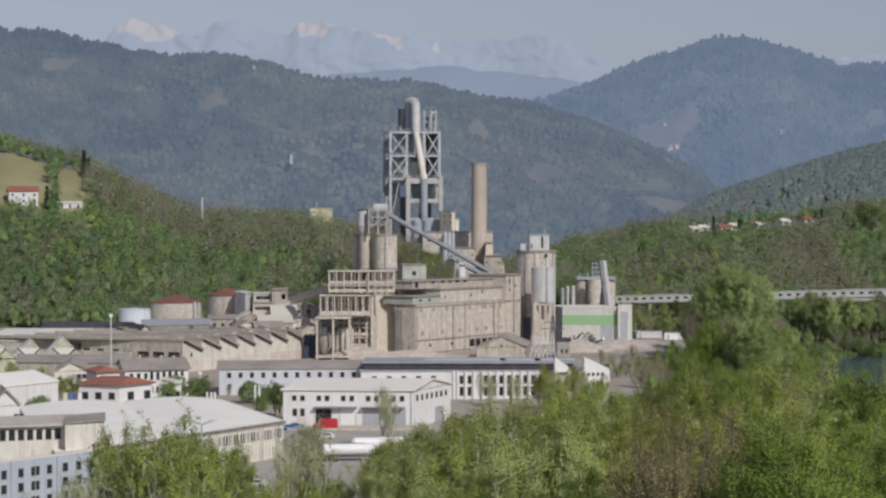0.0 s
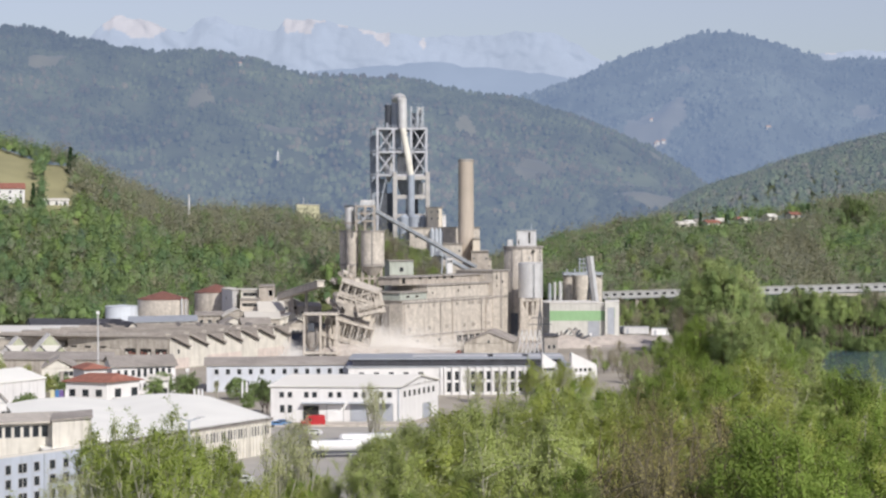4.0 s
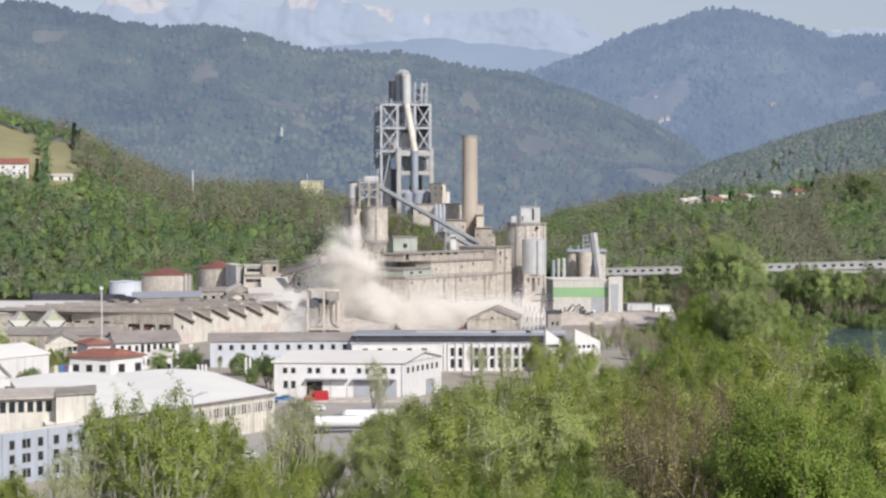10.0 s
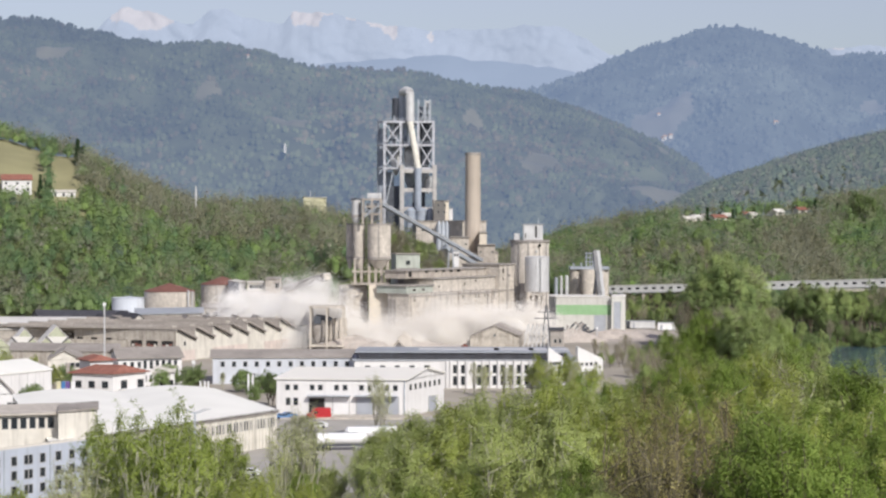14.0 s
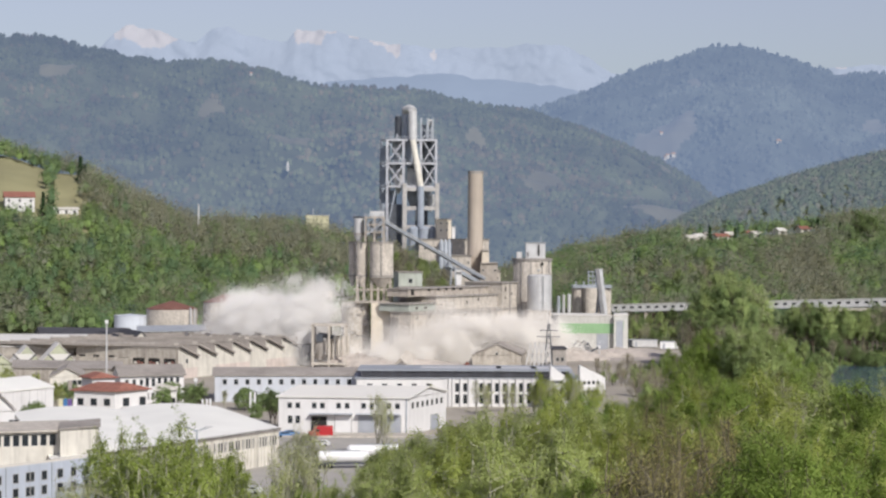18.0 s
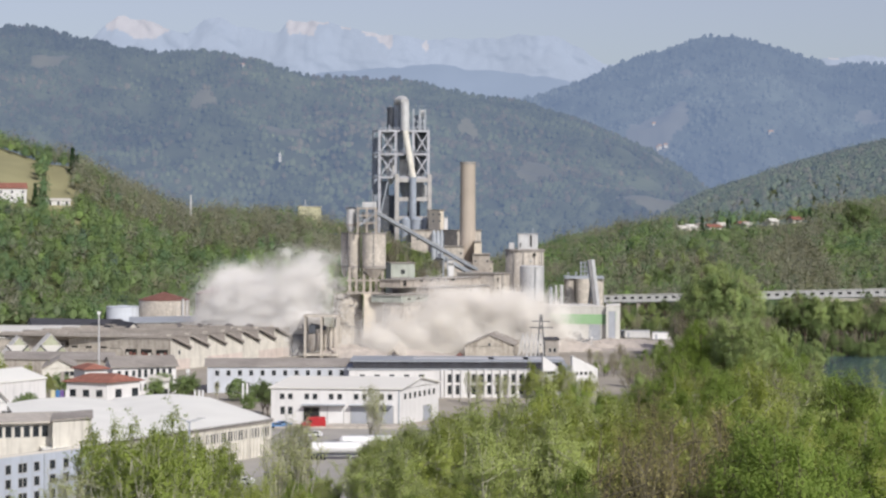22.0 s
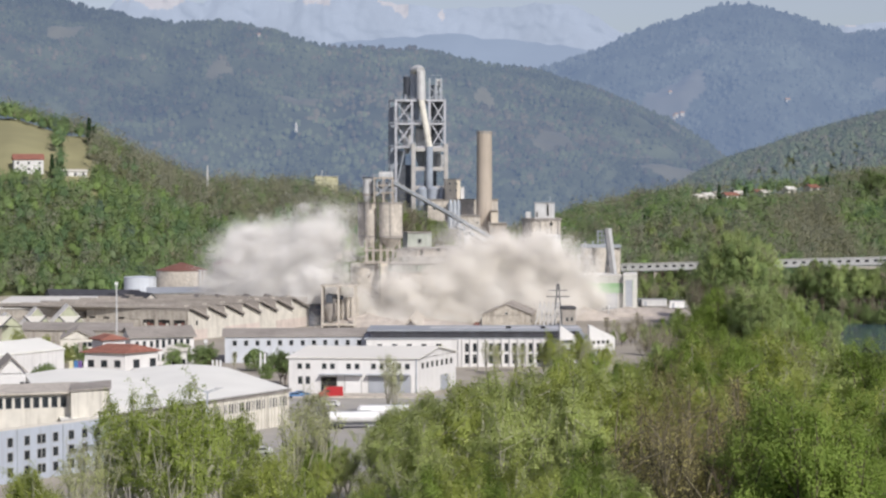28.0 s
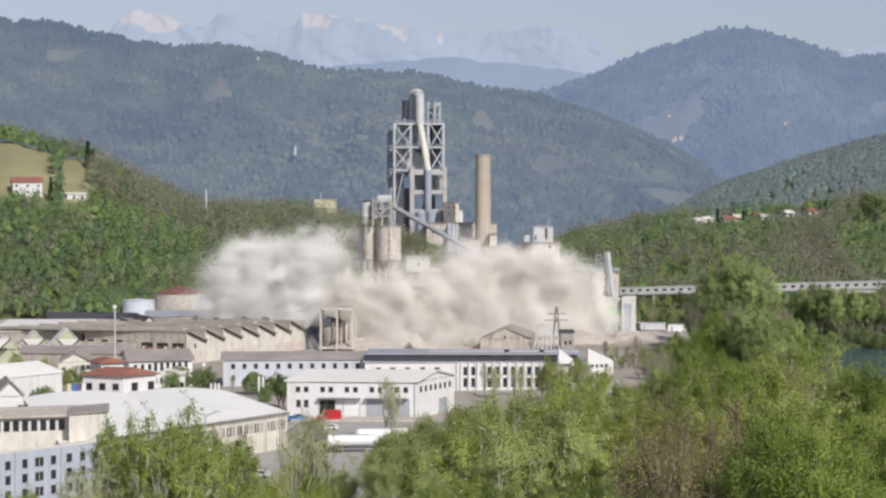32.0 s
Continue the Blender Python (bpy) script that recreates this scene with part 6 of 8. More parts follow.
# tanker trailers
for x, y, rz, lab in ((-22.3, 452, 8, "white tank trailer parked in the yard"), (-15.7, 466, 10, "white tank trailer parked in the yard")):
    t = thing("tank_trailer", x, y, float(ground_z(x, y)), lab, "trailer", "tank trailers")
    t.rotation_euler = (0, 0, radians(rz))
    part("tank", Geo().tube((-5.5, 0, 2.6), (5.5, 0, 2.6), 1.25, n=22).tube((5.5, 0, 2.6), (6.1, 0, 2.6), 1.25, 0.7, 22).tube((-6.1, 0, 2.6), (-5.5, 0, 2.6), 0.7, 1.25, 22), WHITE_PAINT, t, smooth=True)
    part("chassis", Geo().box(-5.8, 5.8, -0.5, 0.5, 0.9, 1.3), STEEL_DARK, t)
    part("walkway", Geo().box(-4, 4, -0.35, 0.35, 3.86, 3.95), STEEL, t)
    for u in (-4.8, -3.6, -2.4):
        for s in (-1, 1):
            part("wheel", Geo().tube((u, s * 0.75, 0.5), (u, s * 1.2, 0.5), 0.5, n=14), RUBBER, t)
    part("landing_leg", Geo().box(3.4, 3.7, -0.9, 0.9, 0, 0.9), STEEL, t)
# site trailers and containers by the river yard
for u0, u1, v0, v1, m in ((675, 800, 500, 545, STEEL_PALE), (815, 902, 522, 556, WHITE_PAINT), (655, 690, 490, 520, STEEL_DARK)):
    d = 945 - (u0 - 655) / 10
    s = d / 3688
    x0, x1 = (880 + u0 / 2.853 - 784) * s, (880 + u1 / 2.853 - 784) * s
    t = thing("site_container", x0, d, 0, "pale site container on the river yard", "container", "containers on the yard")
    part("body", Geo().box(0, x1 - x0, 0, 3, 0.3, 3.4), m, t)
    part("roof", Geo().box(-0.2, x1 - x0 + 0.2, -0.2, 3.2, 3.41, 3.7), GREY_ROOF, t)
    part("skid", Geo().box(0.5, x1 - x0 - 0.5, 0.4, 2.6, 0, 0.29), STEEL_DARK, t)
    part("door", Geo().box(1, 2.0, -0.06, 0.02, 0.4, 2.6), DOOR_GREY, t)
# rubble heaps and machines on the yard before the loading hall
def heap(name, x, y, r, h, seed, m, label, squash=0.6):
    rg = random.Random(seed)
    n, rings = 22, 6
    g, vs, fs = Geo(), [], []
    for j in range(rings + 1):
        f = j / rings
        for i in range(n):
            a = i * math.tau / n
            rr = r * (1 - f) * (1 + 0.25 * noise.noise(Vector((math.cos(a) * 1.5, math.sin(a) * 1.5, seed + f))))
            vs.append((rr * math.cos(a), rr * squash * math.sin(a), h * f ** 0.8 * (1 + rg.uniform(-0.12, 0.12)) - 0.2))
    for j in range(rings):
        for i in range(n):
            fs.append((j * n + i, j * n + (i + 1) % n, (j + 1) * n + (i + 1) % n, (j + 1) * n + i))
    t = tagged(part(name, g.add(vs, fs), m, at=pose(x, y, float(ground_z(x, y)))), label, "heap", "heaps on the yard")
    return t
for u, v, r, h, d in ((330, 580, 8, 3.6, 880), (420, 600, 7, 2.4, 885), (60, 600, 9, 4, 850), (380, 640, 16, 5, 850), (600, 640, 20, 3.5, 880), (540, 660, 9, 3, 870)):
    heap("rubble_mound", (880 + u / 2.853 - 784) / 3688 * d, d, r, h, int(u), RUBBLE if u != 330 else CONCRETE_GREY, "heap of pale rubble and broken concrete")
rg = random.Random(8)
for k in range(44):
    x, y = (880 + rg.uniform(310, 470) / 2.853 - 784) / 3688 * 876, 876 + rg.uniform(-4, 4)
    c = Vector((x, y, 0))
    dv = Vector((rg.uniform(-3, 3), rg.uniform(-1, 1), rg.uniform(0.2, 2.2)))
    tagged(part("scrap_beam", Geo().beam(-dv, dv, rg.uniform(0.4, 1.4), rg.uniform(0.3, 0.8)), (STEEL_DARK, CONCRETE_GREY, STEEL_DARK)[k % 3], at=pose(x, y, abs(dv.z) + rg.uniform(0, 2.5))), "broken beam on a scrap heap", "scrap", "scrap beams")
# steel transformer frames before the shed
for k in range(5):
    x = (880 + (150 + k * 22) / 2.853 - 784) / 3688 * 790
    t = thing("steel_trestle", x, 790, 0, "pale slanted steel trestle", "trestle", "steel trestles")
    z = 51 + (391 - 380 - 575 / 2.853) / 3688 * 790
    part("leg", Geo().beam((-1.3, 0, 0), (0.8, 0, z), 0.35), STEEL_PALE, t)
    part("leg", Geo().beam((2.2, 0, 0), (0.8, 0, z), 0.35), STEEL_PALE, t)
    part("cross_bar", Geo().beam((-0.5, 0, z * 0.5), (1.6, 0, z * 0.5), 0.25), STEEL_PALE, t)
building("switch_house", "small dusty switch house behind the trestles", "shed", (41.6, 815), (41.5, 800), (46.8, 802), 7.0, CONCRETE_GREY, DARK_ROOF, wins=[(1, 2, 4, 2, 3, 1.2, 1.6)])
# lattice pylon near the trestles
py = thing("lattice_pylon", 39.6, 795, 0, "slim lattice power pylon with cross arms", "pylon")
zp = 11.0
for s, q in ((-1, -1), (1, -1), (1, 1), (-1, 1)):
    part("leg", Geo().beam((s * 1.6, q * 1.6, 0), (s * 0.3, q * 0.3, zp + 6), 0.22), STEEL_DARK, py)
for k in range(5):
    f0, f1 = k / 5, (k + 1) / 5
    w0, w1 = 1.6 - 1.3 * f0, 1.6 - 1.3 * f1
    part("brace", Geo().beam((-w0, -w0, (zp + 6) * f0), (w1, -w1, (zp + 6) * f1), 0.16), STEEL_DARK, py)
    part("brace", Geo().beam((w0, -w0, (zp + 6) * f0), (-w1, -w1, (zp + 6) * f1), 0.16), STEEL_DARK, py)
for z, w in ((zp + 1, 4.5), (zp + 3.4, 3.4)):
    part("cross_arm", Geo().beam((-w, 0, z), (w, 0, z), 0.3), STEEL_DARK, py)
# lamp posts and poles
def lamp(x, y, h, arms=2):
    t = thing("street_lamp", x, y, float(ground_z(x, y)), "slim grey double-armed street lamp", "street lamp", "street lamps")
    part("pole", Geo().tube((0, 0, 0), (0, 0, h), 0.13, 0.08, 10), STEEL, t)
    for s in ((-1, 1) if arms == 2 else (1,)):
        part("arm", Geo().tube((0, 0, h - 0.2), (s * 1.9, 0, h + 0.5), 0.07, n=8), STEEL, t)
        part("lamp_head", Geo().box(s * 1.9 - 0.4, s * 1.9 + 0.4, -0.16, 0.16, h + 0.45, h + 0.62), STEEL_PALE, t)
lamp(-48.2, 405, 51 + (391 - 600 - 312 / 2.237) / 3688 * 405, 2)
lamp(-58.1, 392, 5.5, 1)
for x, y, h in ((-103.9, 640, 23.1), (-71.7, 600, 8.2), (-82.3, 610, 6), (63.4, 855, 1.5 + 3)):
    t = thing("tall_pole", x, y, 0, "tall pale floodlight pole", "pole", "poles")
    part("pole", Geo().tube((0, 0, 0), (0, 0, h), 0.32, 0.22, 10), STEEL_PALE, t)
    part("pole_head", Geo().box(-0.5, 0.5, -0.3, 0.3, h, h + 0.9), WHITE_PAINT, t)
for u in (795, 812, 826):
    x = (u / 2.237 - 784) / 3688 * 575
    t = thing("white_post", x, 575, 0, "white post by the entrance", "post", "white posts")
    part("pole", Geo().tube((0, 0, 0), (0, 0, 5.2), 0.28, n=10), WHITE_PAINT, t)
for u in (985, 1002):
    x = (u / 2.237 - 784) / 3688 * 590
    t = thing("white_post", x, 590, 0, "white post by the entrance", "post", "white posts")
    part("pole", Geo().tube((0, 0, 0), (0, 0, 6.0), 0.3, n=10), WHITE_PAINT, t)
# paved yard and road between the halls
tagged(part("road", Geo().quad((-120, 382, 0.06), (20, 382, 0.06), (30, 528, 0.06), (-46, 528, 0.06)), ASPHALT), "grey asphalt yard between the halls", "road", kind="structure")
tagged(part("pavement", Geo().quad((22, 840, 0.07), (98, 850, 0.07), (92, 940, 0.07), (30, 930, 0.07)), RUBBLE), "pale dusty hardstanding at the loading hall", "hardstanding", kind="structure")
# low buildings and clutter just behind the long hall
for u0, u1, v, d, m in ((170, 320, 688, 770, RUBBLE), (430, 620, 695, 775, STEEL_PALE), (650, 700, 640, 800, RED_RUST)):
    s = d / 3688
    heap("rubble_mound", (540 + (u0 + u1) / 4.762 - 784) * s, d, (u1 - u0) / 4.762 * s, 2.2, u0, m if m is not STEEL_PALE else RUBBLE, "low heap of pale rubble")

# ---- frame building that is brought down, in the pieces in which it falls ----
FY = 804
annex = frame_block("frame_annex", "two-bay open concrete frame still standing with bins inside", -50.7, -37.6, 794, 806, 0, [1.6, 16.4], 3, 2, 0.75, 0.7)
for k in range(5):
    x = -1.5 + k * 1.8
    part("bin_tube", Geo().lathe(x + 1.0, 8, [(0.3, 2.0), (0.75, 4.0), (0.75, 11.5)], 12), CONCRETE_PALE, annex, smooth=True)
part("drum", Geo().lathe(-3.6, 6, [(1.0, 2.2), (2.6, 5.0), (2.6, 9.0), (1.6, 10.0)], 18), CONCRETE_GREY, annex, smooth=True)
part("duct", Geo().tube((-4.5, 6, 12.2), (1.5, 6, 11.2), 0.9, n=12), STEEL_DARK, annex)
part("hopper", Geo().box(-5.0, -2.5, 3, 6, 9.5, 12.5), STEEL_DARK, annex)

TOP_LEFT = frame_block("upper_frame", "upper open storey of a dusty concrete frame building", -46.5, -31.6, FY, FY + 13, 25.4, [28.4 - 25.4, 33.9 - 25.4], 6, 3, 0.55, 0.5)
TOP_RIGHT = frame_block("upper_frame", "upper open storey of a dusty concrete frame building", -31.3, -21.1, FY - 1, FY + 12, 25.4, [28.4 - 25.4, 33.9 - 25.4], 5, 3, 0.55, 0.5)
MIDDLE = frame_block("middle_frame", "glazed middle storey of a dusty concrete frame building", -49.7, -30.3, FY - 3, FY + 12, 16.3, [0.9, 24.6 - 16.3], 8, 3, 0.5, 0.5)
LOW_A = frame_block("lower_frame", "lower storeys of a dusty concrete frame building", -44.0, -28.6, FY + 3, FY + 14, 8.2, [11.9 - 8.2, 16.1 - 8.2], 6, 3, 0.55, 0.5)
LOW_B = frame_block("lower_frame", "lower storeys of a dusty concrete frame building", -44.0, -28.6, FY + 3, FY + 14, 0, [4.3, 8.1], 6, 3, 0.55, 0.5)
PIER = thing("wall_pier", -29.6, FY + 1, 0, "pale concrete wall pier of the frame building", "wall")
part("pier", Geo().box(-0.6, 0.6, 0, 1.6, 0, 24.9), CONCRETE_PALE, PIER)
# windows and rear walls in the frames
for ob, hw, z0, z1, n in ((MIDDLE, 9.6, 1.0, 8.4, 7), (LOW_A, 7.6, 0.5, 4.2, 7), (LOW_A, 7.6, 4.8, 8.2, 7), (LOW_B, 7.6, 4.5, 8.4, 7), (TOP_LEFT, 7.3, 0.2, 2.4, 5), (TOP_RIGHT, 5.0, 0.2, 2.4, 4), (TOP_LEFT, 7.3, 3.4, 8.2, 5), (TOP_RIGHT, 5.0, 3.4, 8.2, 4)):
    part("rear_wall", Geo().box(-hw * 0.95, hw * 0.95, 10.2, 10.5, z0, z1), BRICKY_WALL, ob)
    for k in range(n):
        x = -hw * 0.9 + (k + 0.5) * hw * 1.8 / n
        part("glazing_bar", Geo().box(x - 0.12, x + 0.12, 0.2, 0.4, z0 + 0.1, z1 - 0.1), CONCRETE_PALE, ob)
    part("sill_wall", Geo().box(-hw * 0.96, hw * 0.96, 0.1, 0.35, z0, z0 + 1.1), CONCRETE_PALE, ob)

rg = random.Random(21)
DEBRIS = []
for k in range(46):
    s = rg.uniform(0.5, 1.6)
    x, y, z = -37.0 + rg.uniform(-6, 7), FY + rg.uniform(4, 9), rg.uniform(9, 32)
    g = Geo().prism([(-s, -s * 0.7), (s * rg.uniform(0.4, 1), -s), (s, s * rg.uniform(0.3, 0.9)), (-s * 0.6, s)], -s * rg.uniform(0.15, 0.5), s * rg.uniform(0.1, 0.3))
    ob = tagged(part("concrete_fragment", g, (CONCRETE, CONCRETE_PALE, CONCRETE_GREY)[k % 3], at=pose(x, y, z, rg.uniform(0, 60), rg.uniform(0, 60), rg.uniform(0, 90))), "jagged fragment of broken concrete", "rubble", "falling fragments")
    DEBRIS.append((ob, x, y, z, rg.uniform(3.2, 5.6), rg.uniform(-2, 9), rg.uniform(-40, 80)))
heap("rubble_mound", -33.0, FY - 2, 20, 5, 77, RUBBLE, "wide heap of pale rubble at the foot of the mill", 0.35)
heap("rubble_mound", -14.9, 808, 26, 3.2, 78, RUBBLE, "long low heap of pale rubble", 0.25)

# ---- dust: rigid puffs of fine flakes that billow out, rise and drift ----
def dust_mat(name, color):
    m = mat(name, color, 1.0, 0.05, 0.1, 1.0, 0)
    n, l = m.node_tree.nodes, m.node_tree.links
    b = n["Principled BSDF"]
    b.inputs["Specular IOR Level"].default_value = 0
    tr = n.new("ShaderNodeBsdfTranslucent")
    l.new(b.inputs["Base Color"].links[0].from_socket, tr.inputs[0])
    mx = n.new("ShaderNodeMixShader")
    mx.inputs[0].default_value = 0.2
    l.new(b.outputs[0], mx.inputs[1])
    l.new(tr.outputs[0], mx.inputs[2])
    thin, clear = n.new("ShaderNodeMixShader"), n.new("ShaderNodeBsdfTransparent")
    thin.inputs[0].default_value = 0.4
    l.new(mx.outputs[0], thin.inputs[1])
    l.new(clear.outputs[0], thin.inputs[2])
    l.new(thin.outputs[0], n["Material Output"].inputs[0])
    return m
DUST = dust_mat("beige_dust", (0.935, 0.89, 0.84))
DUST_WHITE = dust_mat("pale_dust", (0.91, 0.89, 0.865))

def flakes(points, sizes, rs, out=None, loose=0.7, tall=0.0):
    """One small quad at each point, turned at random or roughly facing the way out."""
    n = len(points)
    c = rs.normal(size=(n, 3))
    c /= np.linalg.norm(c, axis=1)[:, None]
    if out is not None:
        c = out / (np.linalg.norm(out, axis=1)[:, None] + 1e-6) + c * loose
        c /= np.linalg.norm(c, axis=1)[:, None]
    a = np.cross(c, rs.normal(size=(n, 3)) * (1 - 0.7 * (tall > 0)) + np.array((1.0, 0.0, 0.0)) * (tall > 0))
    a /= np.linalg.norm(a, axis=1)[:, None]
    b = np.cross(c, a)
    a, b = a * sizes[:, None] * max(1.0, tall), b * sizes[:, None]
    v = np.stack([points - a, points - b * 0.8, points + a, points + b * 0.8], 1).reshape(-1, 3)
    return v, np.arange(4 * n).reshape(-1, 4)

# thick dust scatters light many times over: flakes and shading lean sunwards to imitate it
SOFT_UP = np.array((0.45, -0.75, 0.8))
def puff_mesh(seed, material, radius=8.0, n=16000, lumps_n=30):
    rs = np.random.RandomState(seed)
    lumps = rs.normal(size=(lumps_n, 3))
    lumps /= np.linalg.norm(lumps, axis=1)[:, None]
    lumps *= radius * rs.uniform(0.0, 0.7, (lumps_n, 1))
    lr = radius * rs.uniform(0.2, 0.42, lumps_n)
    k = rs.choice(lumps_n, n, p=lr ** 2.4 / (lr ** 2.4).sum())
    p = lumps[k] + rs.normal(size=(n, 3)) * (lr[k] * 0.6)[:, None]
    far = np.linalg.norm(p, axis=1) / radius
    size = np.clip(0.28 - 0.16 * far, 0.09, 0.26) * rs.uniform(0.7, 1.2, n)
    v, f = flakes(p, size, rs, SOFT_UP + ((p - lumps[k]) / lr[k][:, None] + p / radius * 0.6) * 0.2, 0.35)
    soft_n = (p - lumps[k]) / lr[k][:, None] * 0.08 + p / radius * 0.15 + SOFT_UP + rs.normal(size=(n, 3)) * 0.12
    return fast_mesh("dust_puff", v, f, [material], normals=np.repeat(soft_n, 4, axis=0))
def wisp_mesh(seed, material, radius=10.0, n=17000):
    rs = np.random.RandomState(seed)
    arms = rs.normal(size=(14, 3)) * radius * 0.42
    k = rs.randint(0, 14, n)
    p = arms[k] + rs.normal(size=(n, 3)) * (radius * rs.uniform(0.12, 0.34, 14))[k][:, None]
    v, f = flakes(p, rs.uniform(0.05, 0.125, n), rs, SOFT_UP + 0 * p, 0.5)
    soft_n = p / radius * 0.4 + SOFT_UP + rs.normal(size=(n, 3)) * 0.15
    return fast_mesh("dust_wisp", v, f, [material], normals=np.repeat(soft_n, 4, axis=0))
PUFFS = {"wisp": [wisp_mesh(60 + k, DUST_WHITE) for k in range(4)], "wisp_beige": [wisp_mesh(70 + k, DUST) for k in range(4)], "beige": [puff_mesh(40 + k, DUST) for k in range(4)], "white": [puff_mesh(50 + k, DUST_WHITE) for k in range(4)]}

DUST_TIMES = (0, 2, 2.5, 3, 3.5, 5.5, 7, 9, 11, 14, 17, 20, 23, 26, 29, 32)
# reach: how far the cloud has spread sideways; tops: its height at five places from its root outwards, in metres
RIGHT = {"root": -24, "reach": (-24, -24, -21, -12, 3, 10, 21, 34, 36, 40, 44, 47, 50, 54, 58, 60),
         "tops": ((-4, -4, -4, -4, -4), (-4, -4, -4, -4, -4), (0, -2, -4, -4, -4), (1, 0, -2, -4, -4), (2, 1.5, 0, -3, -4), (5, 5, 4, 2, 0), (8, 7, 5, 4, 1), (12, 8, 7, 8, 5), (14, 10, 9, 12, 9), (5, 10, 12, 15, 10),
                  (6, 12, 15, 18, 12), (8, 16, 19, 23, 14), (11, 20, 25, 28, 14), (15, 25, 30, 34, 15), (22, 29, 34, 40, 16), (28, 33, 37, 42, 17))}
LEFT = {"root": -53, "reach": (-53, -53, -53, -53, -53, -54, -56, -62, -74, -86, -88, -89, -91, -93, -95, -97),
        "tops": ((-4, -4, -4, -4, -4),) * 4 + ((0, -4, -4, -4, -4), (10, 2, -4, -4, -4), (10, 4, 0, -4, -4), (13, 9, 6, 3, 0), (18, 15, 15, 13, 8), (28, 14, 15, 21, 17), (34, 18, 22, 27, 18), (40, 22, 26, 32, 20), (45, 27, 31, 36, 23), (47, 32, 35, 38, 23), (48, 37, 38, 40, 24), (47, 40, 40, 42, 24))}
COLUMN = {"root": -46, "reach": (-24,) * 16,
          "tops": ((-4,) * 5,) * 3 + ((0, 1, 2, 2, 0), (3, 5, 7, 8, 5), (14, 26, 30, 22, 10), (14, 30, 36, 26, 10), (14, 32, 38, 28, 11), (28, 36, 38, 34, 22), (28, 16, 8, 9, 10), (33, 6, 2, 3, 7), (36, 2, 0, 0, 5), (40, 2, -1, -1, 4), (42, 6, 2, 2, 5), (42, 18, 12, 10, 12), (43, 28, 24, 22, 22))}
def cloud(label, spec, count, tint, y0, y1, seed, slope=0.0, small=1.0, lean=0.6):
    """Puffs spread between the root and the reach; the front of the cloud leans back as it rises."""
    t = thing("dust_cloud", spec["root"], (y0 + y1) / 2, 0, label, "dust cloud", "demolition dust")
    rs = random.Random(seed)
    made = []
    for k in range(count):
        thin = tint == "wisp" or k % 2 == 0
        ob = new("wisp" if thin else "puff", rs.choice(PUFFS[("wisp" if tint == "white" else "wisp_beige") if thin else tint]))
        ob.parent = t
        u, w, dy, sc = (k + rs.random()) / count, rs.random() ** (0.6 if small == 1.0 else 0.9), rs.uniform(-1, 1) * (y1 - y0) / 2, rs.uniform(0.7, 1.35) * small
        sc = sc * 1.2 if thin else sc
        ob.scale = (sc * 1.15, sc, sc * 0.9)
        w = w * 1.12 if thin else w
        rows = []
        for i, tm in enumerate(DUST_TIMES):
            top = np.interp(u, (0, 0.25, 0.5, 0.75, 1), spec["tops"][i])
            x = (spec["reach"][i] - spec["root"]) * u
            r = 7.0 * sc
            rows.append((tm, pose(x + rs.uniform(-0.6, 0.6), 0.6 * dy - (6 if thin and small == 1.0 else 0) + slope * x + lean * max(w * (top + 4) - 2, 0), -r - 2 + max(w * (top + 4) - 2, -2) + 2 * w - (9 if top < -3.5 else 0), 0, 1.2 * i * (1 if k % 2 else -1), 14 * (k % 5) - 28 + 2.0 * i)))
        made.append((ob, rows))
    return made
CLOUDS = cloud("billowing beige demolition dust before the mill building", RIGHT, 140, "beige", 803, 811, 3, 0.6)
CLOUDS += cloud("pale billowing dust drifting over the sheds", LEFT, 120, "white", 801, 813, 4, -0.5)
CLOUDS += cloud("dust column where the frame building falls", COLUMN, 50, "wisp", 809, 822, 5, 0, 0.6, 0.15)

# ---- trees ----
def leaf_cloud(rs, centres, radii, per, size, squash=0.8):
    n = len(centres) * per
    k = np.repeat(np.arange(len(centres)), per)
    d = rs.normal(size=(n, 3))
    d /= np.linalg.norm(d, axis=1)[:, None]
    p = centres[k] + d * (radii[k] * rs.uniform(0.15, 1, n) ** 0.55)[:, None] * np.array((1, 1, squash))
    mid_z = centres[:, 2].mean()
    out = d * 0.8 + (p - np.array((0, 0, mid_z))) / (np.abs(p[:, :2]).max() + 0.1) + np.array((0, 0, 0.3))
    v, f = flakes(p, size * rs.uniform(0.6, 1.4, n), rs, out, 0.8)
    return v, f, np.repeat(d * 0.6 + out * 0.7 + rs.normal(size=(n, 3)) * 0.3, 4, axis=0)

